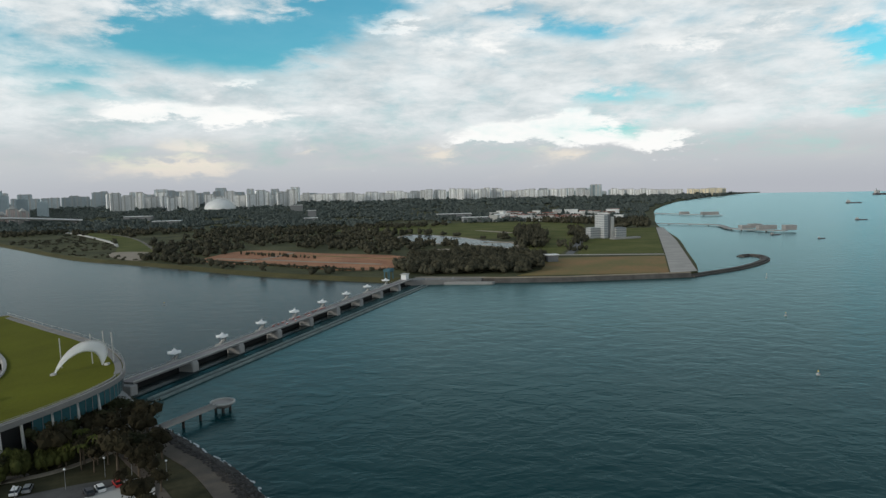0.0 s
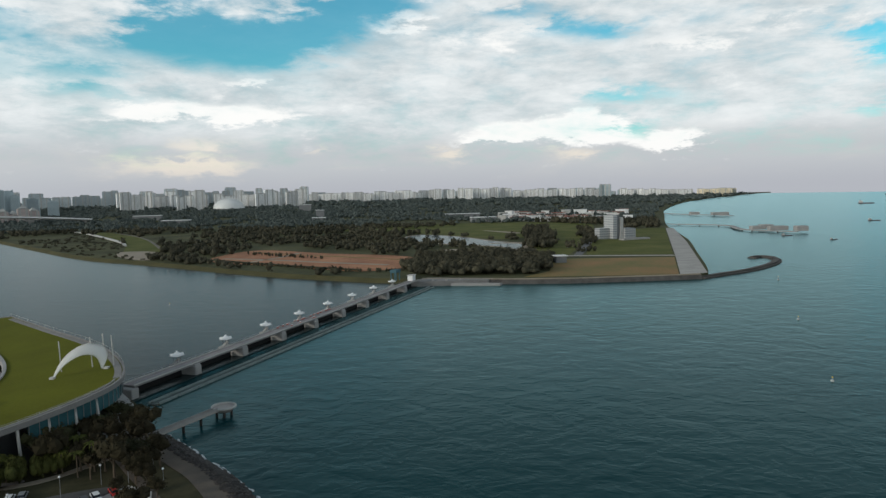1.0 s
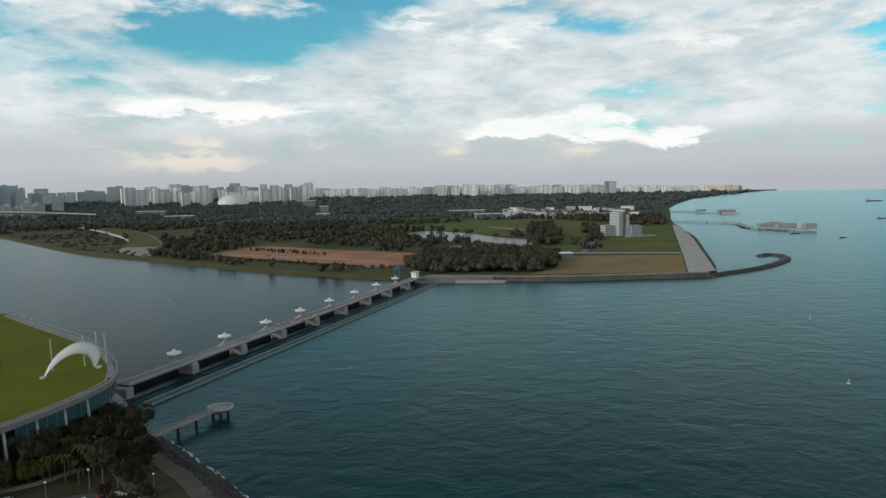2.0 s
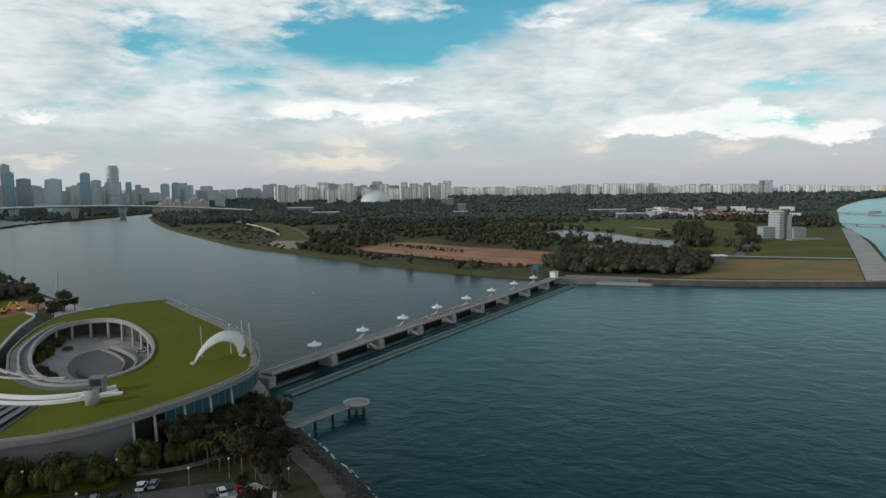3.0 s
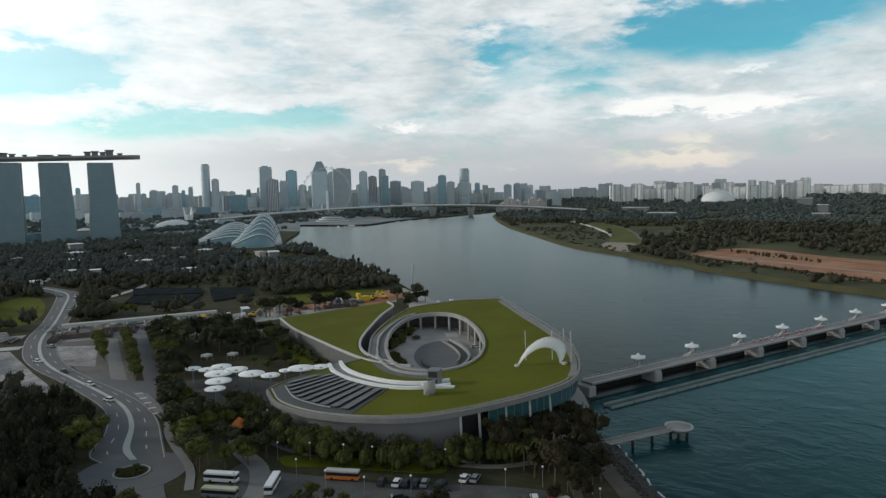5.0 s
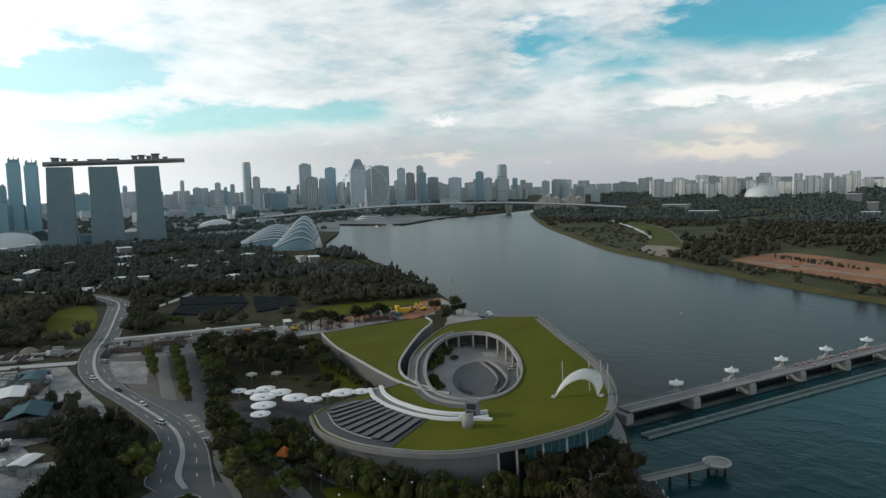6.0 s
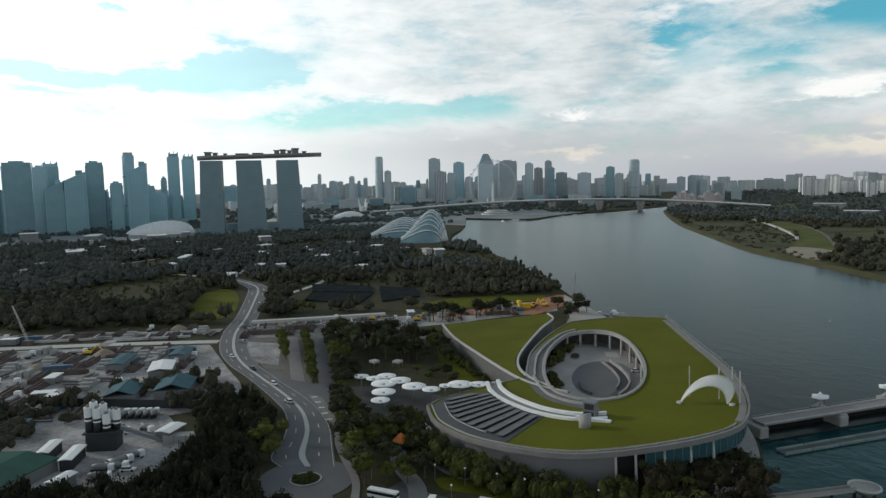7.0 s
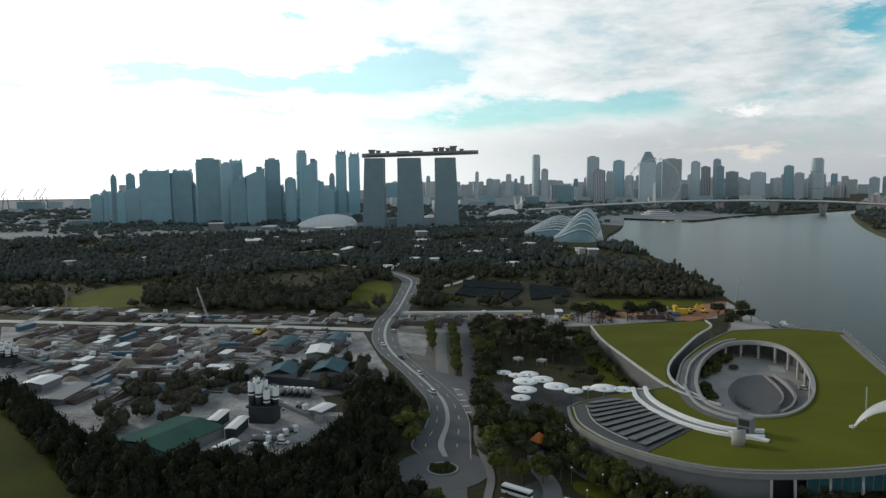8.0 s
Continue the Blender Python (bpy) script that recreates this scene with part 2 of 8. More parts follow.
M_YARD = material("dusty_yard", (0.15, 0.138, 0.13), 0.95, size=12, fine=1.5, spec=0.2, tint=(0.52, 0.50, 0.485))
M_ROCK = material("rock_revetment", (0.070, 0.060, 0.052), 0.9, size=4, fine=0.7, bump=0.5, tint=(0.16, 0.145, 0.13))
M_ASPH = material("asphalt", (0.125, 0.126, 0.13), 0.85, var=0.15, size=9, fine=0.6)
M_PAVE = material("paving", (0.21, 0.203, 0.195), 0.85, var=0.15, size=6, fine=0.6)
M_APRON = material("pale_apron", (0.30, 0.28, 0.26), 0.9, size=14, fine=1.5, tint=(0.46, 0.435, 0.40))
M_CONC = material("concrete", (0.32, 0.312, 0.30), 0.8, var=0.15, size=5, fine=0.5, bump=0.05)
M_PALE = material("pale_concrete", (0.48, 0.47, 0.445), 0.75, var=0.1, size=6, fine=0.5)
M_GREYWALL = material("grey_cladding", (0.19, 0.195, 0.20), 0.6, var=0.08, size=6, fine=0.5)
M_FABRIC = material("white_membrane", (0.88, 0.88, 0.87), 0.5, var=0.04, size=4, fine=0.4)
M_COURT = material("court_paving", (0.37, 0.335, 0.31), 0.85, var=0.15, size=8, fine=0.7)
M_WHITE = material("white_paint", (0.80, 0.80, 0.79), 0.5, var=0.05, size=4, fine=0.4)
# Black carries the shade under the dam deck, not the steel's own colour.
M_GATE = material("shade_black_gate", (0.014, 0.015, 0.016), 0.7, var=0.3, size=3, fine=0.5, spec=0.2)
# Near-black for dark parts, and for the shade inside openings and recesses.
M_DARK = material("dark_parts_and_shade", (0.03, 0.033, 0.036), 0.6, var=0.2, size=3)
M_ROOMSHADE = material("room_shade", (0.095, 0.094, 0.092), 0.5, var=0.4, size=4, fine=0.8)
M_CLAD = material("weathered_cladding", (0.165, 0.168, 0.170), 0.65, var=0.12, size=6, fine=0.5)
# Dark grey includes the shade of the narrow trench beside the wing.
M_TRENCH = material("trench_shade_grey", (0.115, 0.116, 0.112), 0.8, var=0.3, size=7, fine=0.6)
M_ROSE = material("rose_paving", (0.29, 0.255, 0.25), 0.85, var=0.15, size=6, fine=0.6)
M_GLASS = material("teal_glass", (0.035, 0.10, 0.115), 0.12, var=0.2, size=5, fine=1)
M_SOLAR = material("solar_panel", (0.085, 0.087, 0.092), 0.5, var=0.25, size=3, fine=0.6, spec=0.25)
M_STEEL = material("grey_steel", (0.35, 0.36, 0.37), 0.45, metal=0.6, var=0.1, size=3)
M_BARK = material("bark", (0.10, 0.075, 0.05), 0.9, size=0.8)
M_LEAF = material("dark_leaves", (0.028, 0.031, 0.015), 0.85, spec=0.12, size=5, fine=0.8, tint=(0.048, 0.050, 0.023), rand=0.35)
M_LEAF2 = material("bright_leaves", (0.058, 0.066, 0.018), 0.85, spec=0.12, size=5, fine=0.8, tint=(0.092, 0.102, 0.022), rand=0.3)
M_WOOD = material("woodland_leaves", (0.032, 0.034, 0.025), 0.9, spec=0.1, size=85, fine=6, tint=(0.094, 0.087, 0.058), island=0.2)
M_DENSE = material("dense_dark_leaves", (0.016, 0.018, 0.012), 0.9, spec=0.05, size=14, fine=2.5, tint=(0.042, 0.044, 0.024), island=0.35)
# Paler, bluer copies of the woodland leaves, with distance haze in the colour.
M_MIDWOOD = material("hazed_garden_leaves", (0.046, 0.056, 0.051), 0.9, spec=0.1, size=110, fine=9, tint=(0.105, 0.114, 0.099), island=0.15)
M_FARWOOD = material("hazed_far_leaves", (0.066, 0.084, 0.080), 0.9, spec=0.05, size=140, fine=12, tint=(0.120, 0.138, 0.126), island=0.06)
# City ground is lightened for the distance haze over it.
M_URBAN = material("paved_city_ground", (0.11, 0.13, 0.135), 0.9, size=90, fine=12, tint=(0.27, 0.29, 0.295))
M_BUSROOF = material("pale_bus_roof", (0.42, 0.44, 0.30), 0.5, var=0.08, size=2)
# Lens falloff at the view's corner is put into this darker grass colour.
M_MEADOW = material("vignetted_meadow", (0.046, 0.054, 0.004), 0.95, var=0.35, size=30, fine=2, spec=0.1)
M_SHORE = material("gravel_path", (0.11, 0.090, 0.072), 0.95, size=5, fine=0.5)
M_SHRUB = material("garden_shrubs", (0.040, 0.046, 0.015), 0.9, spec=0.1, size=6, fine=1.0, tint=(0.090, 0.096, 0.028), island=0.3)
M_WETROCK = material("wet_rock", (0.020, 0.016, 0.014), 0.7, size=3, fine=0.5, tint=(0.045, 0.036, 0.030), island=0.4)
M_BREAK = material("breakwater_rock", (0.045, 0.040, 0.036), 0.9, size=5, fine=1.0, bump=0.4, tint=(0.12, 0.11, 0.10))
M_GREYBED = material("grey_roof_bed", (0.085, 0.085, 0.085), 0.9, var=0.25, size=4, fine=0.5)
M_DUST = material("dusty_ground", (0.085, 0.078, 0.062), 0.95, size=9, fine=1.2, tint=(0.19, 0.17, 0.145))
M_BANKGRASS = material("bank_grass", (0.060, 0.058, 0.030), 0.95, var=0.35, size=26, fine=2, spec=0.1, tint=(0.110, 0.100, 0.048))
M_BROWNLEAF = material("brownish_leaves", (0.026, 0.023, 0.014), 0.9, spec=0.08, size=5, fine=0.8, tint=(0.048, 0.040, 0.022), rand=0.25)
M_NET = material("black_shade_net", (0.030, 0.035, 0.038), 0.95, var=0.45, size=6, fine=0.6, spec=0.0)
M_CARPARK = material("worn_car_park", (0.055, 0.053, 0.052), 0.9, size=5, fine=0.7, tint=(0.115, 0.112, 0.107))
M_BOOM = material("boom_float", (0.075, 0.105, 0.10), 0.7, var=0.25, size=6)
M_BOOMEDGE = material("boom_edge", (0.19, 0.235, 0.225), 0.7, var=0.25, size=4)
M_FOAM = material("white_foam", (0.62, 0.64, 0.64), 0.8, var=0.2, size=2)


def facade(name, wall, glass, floor=3.6, bay=4.0, share=0.6, rough=0.35, rand=0.15, metal=0.0):
    """A wall of storeys: glass bands and piers by the height and the run along the wall."""
    m = bpy.data.materials.new(name)
    m.use_nodes = True
    nt = m.node_tree
    N, L = nt.nodes.new, nt.links.new
    b = nt.nodes["Principled BSDF"]
    tc, sep = N("ShaderNodeTexCoord"), N("ShaderNodeSeparateXYZ")
    L(tc.outputs["Object"], sep.inputs[0])

    def math_(op, a, c):
        n = N("ShaderNodeMath")
        n.operation = op
        for k, v in enumerate((a, c)):
            if isinstance(v, (int, float)):
                n.inputs[k].default_value = v
            else:
                L(v, n.inputs[k])
        return n.outputs[0]

    fz = math_("LESS_THAN", math_("FRACT", math_("DIVIDE", sep.outputs[2], floor), 0), share)
    run = math_("ADD", sep.outputs[0], sep.outputs[1])
    fx = math_("LESS_THAN", math_("FRACT", math_("DIVIDE", run, bay), 0), 0.72)
    noise = N("ShaderNodeTexNoise")
    noise.inputs["Scale"].default_value = 0.05
    L(tc.outputs["Object"], noise.inputs["Vector"])
    mx = N("ShaderNodeMix")
    mx.data_type = "RGBA"
    L(math_("MULTIPLY", fz, fx), mx.inputs[0])
    mx.inputs[6].default_value, mx.inputs[7].default_value = (*wall, 1), (*glass, 1)
    hsv = N("ShaderNodeHueSaturation")
    info = N("ShaderNodeObjectInfo")
    val = math_("ADD", math_("MULTIPLY", info.outputs["Random"], 2 * rand), math_("ADD", math_("MULTIPLY", noise.outputs[0], 0.3), 0.85 - rand))
    L(val, hsv.inputs["Value"])
    L(mx.outputs[2], hsv.inputs["Color"])
    L(hsv.outputs[0], b.inputs["Base Color"])
    b.inputs["Roughness"].default_value, b.inputs["Metallic"].default_value = rough, metal
    return m


# Distance haze is put into these wall and glass colours: paler and bluer.
F_BLUE = facade("hazed_blue_glass_facade", (0.27, 0.405, 0.46), (0.22, 0.355, 0.41), 4.0, 5.0, 0.7, 0.25, 0.25, 0.45)
F_CBD = facade("hazed_cbd_glass_facade", (0.260, 0.425, 0.487), (0.232, 0.392, 0.450), 4.0, 5.0, 0.7, 0.3, 0.25, 0.35)
F_GREY = facade("hazed_grey_glass_facade", (0.42, 0.49, 0.515), (0.31, 0.385, 0.415), 3.8, 4.0, 0.6, 0.3, 0.25, 0.4)
F_PALE = facade("hazed_pale_facade", (0.56, 0.61, 0.63), (0.28, 0.33, 0.355), 3.3, 4.5, 0.5, 0.6)
F_STRIPE = facade("white_ribbed_facade", (0.68, 0.68, 0.67), (0.22, 0.24, 0.26), 60.0, 6.0, 1.1, 0.6)
F_WHITE = facade("white_flat_facade", (0.84, 0.84, 0.82), (0.44, 0.46, 0.48), 2.9, 5.0, 0.42, 0.7, 0.2)
F_PINK = facade("pinkish_condo_facade", (0.62, 0.50, 0.46), (0.28, 0.26, 0.26), 3.2, 4.0, 0.45, 0.7)
F_CREAM = facade("cream_facade", (0.78, 0.68, 0.48), (0.40, 0.36, 0.30), 2.9, 5.0, 0.4, 0.7)
F_HOTEL = facade("hotel_glass_facade", (0.175, 0.250, 0.275), (0.110, 0.175, 0.200), 3.2, 2.6, 0.72, 0.3, 0.05, 0.35)
F_BLOCK = facade("grey_office_facade", (0.44, 0.45, 0.45), (0.22, 0.24, 0.25), 3.6, 4.0, 0.5, 0.6)
M_DOME = material("conservatory_glass", (0.17, 0.27, 0.30), 0.25, var=0.15, size=14, fine=3)
M_RIB = material("pale_steel_rib", (0.72, 0.76, 0.77), 0.5, var=0.05, size=6)
M_BRICKRED = material("red_roof_tile", (0.30, 0.11, 0.075), 0.8, var=0.2, size=8)
M_GREENROOF = material("green_metal_roof", (0.030, 0.092, 0.074), 0.9, spec=0.1, var=0.2, size=8, fine=0.7)
M_BLUEROOF = material("blue_grey_metal_roof", (0.070, 0.140, 0.165), 0.85, spec=0.15, var=0.2, size=6, fine=0.7)
M_WHITEROOF = material("white_metal_roof", (0.78, 0.78, 0.76), 0.5, var=0.08, size=5, fine=0.6)
M_RUST = material("rusty_stacks", (0.070, 0.048, 0.042), 0.9, size=5, fine=0.6, tint=(0.17, 0.125, 0.11))
M_YELLOW = material("yellow_paint", (0.75, 0.48, 0.02), 0.45, var=0.08, size=2)
M_BLUE = material("blue_paint", (0.045, 0.105, 0.17), 0.55, var=0.1, size=2)
M_RED = material("red_paint", (0.55, 0.03, 0.025), 0.4, var=0.06, size=2)
M_DULLRED = material("faded_red_plastic", (0.42, 0.13, 0.11), 0.6, var=0.15, size=1)
M_ORANGE = material("orange_paint", (0.75, 0.20, 0.03), 0.45, var=0.08, size=2)
M_BLACK = material("black_rubber", (0.02, 0.02, 0.022), 0.7, var=0.1, size=1)
M_CARGLASS = material("car_glass", (0.02, 0.025, 0.03), 0.1, var=0.1, size=1)
M_SILVER = material("silver_paint", (0.42, 0.43, 0.44), 0.35, metal=0.5, var=0.05, size=2)
M_CARDARK = material("dark_paint", (0.04, 0.043, 0.05), 0.35, var=0.05, size=2)
M_LINE = material("road_paint", (0.62, 0.62, 0.58), 0.8, var=0.15, size=1)
M_HULL = material("ship_hull", (0.10, 0.09, 0.095), 0.6, var=0.2, size=8)
M_BOAT = material("boat_deck", (0.50, 0.49, 0.47), 0.7, var=0.2, size=6)

# ---- tools ----
def mesh(name, verts, faces, mat=None, smooth=False):
    me = bpy.data.meshes.new(name)
    me.from_pydata([tuple(v) for v in verts], [], [tuple(f) for f in faces])
    if mat:
        me.materials.append(mat)
    if smooth:
        me.polygons.foreach_set("use_smooth", [True] * len(me.polygons))
    me.update()
    return me


def from_bm(name, bm, mat, smooth=False):
    me = bpy.data.meshes.new(name)
    bmesh.ops.recalc_face_normals(bm, faces=bm.faces)
    bm.to_mesh(me)
    bm.free()
    me.materials.append(mat)
    if smooth:
        me.polygons.foreach_set("use_smooth", [True] * len(me.polygons))
    return me


def part(name, bm, mat, parent, label="", smooth=False):
    ob = new(name, from_bm(name, bm, mat, smooth))
    ob.parent = parent
    return tagged(ob, label) if label else ob


def thing(name, x=0.0, y=0.0, z=0.0, turn=0.0, label="", category="", group="", kind=""):
    ob = new(name)
    ob.matrix_basis = pose(x, y, z, 0, 0, turn)
    return tagged(ob, label, category, group, kind)


def structure(name, me, label, category):
    return tagged(new(name, me), label, category, kind="structure")


def add_box(bm, x0, x1, y0, y1, z0, z1, bevel=0.0):
    r = bmesh.ops.create_cube(bm, size=1.0)
    vs = r["verts"]
    for v in vs:
        v.co = Vector((x0 + (v.co.x + 0.5) * (x1 - x0), y0 + (v.co.y + 0.5) * (y1 - y0), z0 + (v.co.z + 0.5) * (z1 - z0)))
    if bevel:
        es = list({e for v in vs for e in v.link_edges})
        bmesh.ops.bevel(bm, geom=es, offset=bevel, segments=1, affect="EDGES")
    return vs


def add_cyl(bm, x, y, z0, z1, r0, r1=None, n=12, cap=True):
    r1 = r0 if r1 is None else r1
    lo = [bm.verts.new((x + r0 * math.cos(2 * math.pi * k / n), y + r0 * math.sin(2 * math.pi * k / n), z0)) for k in range(n)]
    hi = [bm.verts.new((x + r1 * math.cos(2 * math.pi * k / n), y + r1 * math.sin(2 * math.pi * k / n), z1)) for k in range(n)]
    for k in range(n):
        bm.faces.new((lo[k], lo[(k + 1) % n], hi[(k + 1) % n], hi[k]))
    if cap:
        bm.faces.new(hi)
        bm.faces.new(lo[::-1])


def add_beam(bm, a, b, w, h=None, up=(0, 0, 1)):
    """A straight bar from a to b."""
    a, b = Vector(a), Vector(b)
    d = (b - a).normalized()
    s = d.cross(Vector(up))
    s = s.normalized() if s.length > 1e-4 else Vector((1, 0, 0))
    u = s.cross(d).normalized()
    h = h or w
    c = [[p + s * i * w / 2 + u * j * h / 2 for i, j in ((-1, -1), (1, -1), (1, 1), (-1, 1))] for p in (a, b)]
    v = [[bm.verts.new(q) for q in r] for r in c]
    for k in range(4):
        bm.faces.new((v[0][k], v[0][(k + 1) % 4], v[1][(k + 1) % 4], v[1][k]))
    bm.faces.new(v[0][::-1])
    bm.faces.new(v[1])


def add_rail(bm, pts, w, h):
    """One continuous bar along a line of points."""
    pts = [Vector(p) for p in pts]
    prev = None
    for k, p in enumerate(pts):
        d = (pts[min(len(pts) - 1, k + 1)] - pts[max(0, k - 1)])
        s = Vector((-d.y, d.x, 0)).normalized() * (w / 2)
        u = Vector((0, 0, h / 2))
        q = [bm.verts.new(p + i * s + j * u) for i, j in ((-1, -1), (1, -1), (1, 1), (-1, 1))]
        if prev:
            for a in range(4):
                bm.faces.new((prev[a], prev[(a + 1) % 4], q[(a + 1) % 4], q[a]))
        else:
            bm.faces.new(q[::-1])
        prev = q
    bm.faces.new(prev)


def add_prism(bm, poly, z0, z1):
    """A plan polygon raised from z0 to z1; both may be functions of x, y."""
    f0 = z0 if callable(z0) else (lambda x, y: z0)
    f1 = z1 if callable(z1) else (lambda x, y: z1)
    lo = [bm.verts.new((x, y, f0(x, y))) for x, y in poly]
    hi = [bm.verts.new((x, y, f1(x, y))) for x, y in poly]
    n = len(poly)
    for k in range(n):
        bm.faces.new((lo[k], lo[(k + 1) % n], hi[(k + 1) % n], hi[k]))
    bm.faces.new(hi)
    bm.faces.new(lo[::-1])


def spline(pts, n=6, closed=False):
    """A smooth curve through the points."""
    p = [Vector(q) for q in pts]
    out = []
    m = len(p)
    for k in range(m if closed else m - 1):
        a = p[(k - 1) % m] if closed or k else p[0] * 2 - p[1]
        b, c = p[k], p[(k + 1) % m]
        d = p[(k + 2) % m] if closed or k + 2 < m else p[-1] * 2 - p[-2]
        for j in range(n):
            t = j / n
            out.append(0.5 * ((2 * b) + (c - a) * t + (2 * a - 5 * b + 4 * c - d) * t * t + (3 * b - a - 3 * c + d) * t ** 3))
    if not closed:
        out.append(p[-1])
    return [tuple(q) for q in out]


def offset(line, d):
    """The line moved d to its left."""
    out = []
    for k, q in enumerate(line):
        a, b = line[max(0, k - 1)], line[min(len(line) - 1, k + 1)]
        t = Vector((b[0] - a[0], b[1] - a[1])).normalized()
        out.append((q[0] - t.y * d, q[1] + t.x * d))
    return out


def add_ribbon(bm, left, right, z, thick=0.15):
    f = z if callable(z) else (lambda x, y: z)
    a = [bm.verts.new((x, y, f(x, y))) for x, y in left]
    b = [bm.verts.new((x, y, f(x, y))) for x, y in right]
    c = [bm.verts.new((x, y, f(x, y) - thick)) for x, y in left]
    d = [bm.verts.new((x, y, f(x, y) - thick)) for x, y in right]
    for k in range(len(left) - 1):
        bm.faces.new((a[k], a[k + 1], b[k + 1], b[k]))
        bm.faces.new((a[k], c[k], c[k + 1], a[k + 1]))
        bm.faces.new((b[k], b[k + 1], d[k + 1], d[k]))
    for k in (0, len(left) - 1):
        bm.faces.new((a[k], b[k], d[k], c[k]))


def sheet(name, poly, z, mat, label, category, thick=0.25):
    bm = bmesh.new()
    add_prism(bm, poly, z - thick, z)
    return structure(name, from_bm(name, bm, mat), label, category)


def inside(x, y, poly):
    hit, j = False, len(poly) - 1
    for i in range(len(poly)):
        (xi, yi), (xj, yj) = poly[i], poly[j]
        if (yi > y) != (yj > y) and x < (xj - xi) * (y - yi) / (yj - yi) + xi:
            hit = not hit
        j = i
    return hit


# ---- water and land ----
LAND = 3.5
bm = bmesh.new()
ring = [(5200 * math.cos(2 * math.pi * k / 64), 5200 * math.sin(2 * math.pi * k / 64)) for k in range(64)]
bm.faces.new([bm.verts.new((x, y, 0)) for x, y in ring])
structure("water", from_bm("water", bm, M_SEA), "rippled teal sea reaching to the horizon", "sea")

EAST_BANK = spline([(-1114, 1538), (-933, 1308), (-739, 1077), (-565, 896), (-416, 747), (-330, 688), (-268, 645), (-210, 601), (-149, 560), (-103, 536), (-57, 514), (-24, 508)], 4)
SEAWALL = [(-24, 508), (42, 497), (89, 495), (171, 504), (190, 508)]
BAY = spline([(196, 512), (212, 560), (246, 679), (296, 857), (356, 1132), (454, 1467), (646, 2068), (1049, 2993), (1700, 4100), (2300, 5000)], 4)
EAST = EAST_BANK + SEAWALL[1:] + BAY + [(1000, 5100), (-1500, 4900), (-2600, 4300), (-1700, 2600), (-1330, 1960), (-1160, 1680)]
WEST_BANK = spline([(-1290, 1800), (-1201, 1440), (-1198, 1328), (-1152, 1182), (-1085, 1040), (-1109, 1000), (-1240, 960), (-1010, 790), (-800, 600), (-690, 555), (-532, 481), (-450, 437), (-389, 400), (-347, 373), (-289, 336), (-250, 318)], 4)
NEAR_BANK = spline([(-205, 288), (-150, 246), (-112, 214), (-97, 194), (-89, 181), (-80, 172), (-70, 161), (-59, 150), (-48, 135), (-34, 112), (-15, 60), (-30, -60), (-150, -400), (-300, -900)], 4)
WEST = WEST_BANK + NEAR_BANK + [(-400, -2500), (-3600, -3300), (-4900, -800), (-4600, 1900), (-3300, 3600), (-2500, 4000), (-1750, 2700)]
sheet("ground", EAST, LAND, M_LAND, "flat reclaimed ground with scrub and rough grass", "ground", 6)
sheet("ground_park", WEST, LAND, M_GROUND, "flat park ground with grass and bare patches", "ground", 6)
RESERVOIR = EAST_BANK + [(-27, 489), (-112, 214)] + NEAR_BANK[:9][::-1] + WEST_BANK[::-1] + [(-1700, 2700), (-1600, 2600), (-1250, 1850)]
sheet("reservoir", RESERVOIR, 0.35, M_RES, "calm grey reservoir water behind the barrage", "water", 0.5)


def bank(name, line, wide, z0, z1, mat, label):
    """A sloping rock edge along the water."""
    out = offset(line, -wide)
    bm = bmesh.new()
    a = [bm.verts.new((x, y, z1)) for x, y in line]
    b = [bm.verts.new((x, y, z0)) for x, y in out]
    for k in range(len(line) - 1):
        bm.faces.new((a[k], a[k + 1], b[k + 1], b[k]))
    return structure(name, from_bm(name, bm, mat), label, "bank")


bank("bank_east", EAST_BANK, 6, 0.2, LAND, M_BANKGRASS, "sloping grassy bank of the reservoir")
bank("bank_west", WEST_BANK, 7, 0.2, LAND, M_ROCK, "sloping rock bank along the gardens")
bank("bank_shore", NEAR_BANK[16:][::-1], 5.8, -0.4, LAND, M_WETROCK, "dark rock shore beside the sea")

# breakwater that hooks out into the sea
HOOK = spline([(188, 506), (212, 524), (240, 545), (270, 576), (292, 606), (302, 634), (296, 648), (284, 640)], 6)
bm = bmesh.new()
add_ribbon(bm, offset(HOOK, 1.6), offset(HOOK, -1.6), 2.1, 3)
add_ribbon(bm, offset(HOOK, 4.2), offset(HOOK, 1.6), 1.2, 2.5)
add_ribbon(bm, offset(HOOK, -1.6), offset(HOOK, -4.0), 1.0, 2.5)
structure("breakwater", from_bm("breakwater", bm, M_BREAK), "dark curved rock breakwater hooking into the sea", "breakwater")
bm = bmesh.new()
wall = [(-24, 508), (42, 497), (89, 495), (171, 504), (188, 507)]
add_ribbon(bm, offset(wall, 1), offset(wall, -1.2), 3.9, 1.0)
structure("seawall", from_bm("seawall", bm, M_SAND), "long brownish seawall path", "seawall")
bank("seawall_rocks", offset(wall, -1.2), 2.6, -0.3, 3.3, M_BREAK, "brown rock slope below the seawall")

# patches of the far shore
sheet("orange_ground", spline([(-250, 672), (-232, 785), (-137, 730), (-46, 680), (-38, 596), (-80, 562), (-158, 612)], 4, True), LAND + 0.3, M_SOIL, "bare orange soil of a building site", "soil")
sheet("pond", spline([(-70, 924), (-49, 1008), (9, 952), (46, 872), (80, 815), (76, 743), (48, 790), (7, 820), (-35, 865)], 4, True), LAND + 0.15, M_RES, "pale pond among trees", "pond")
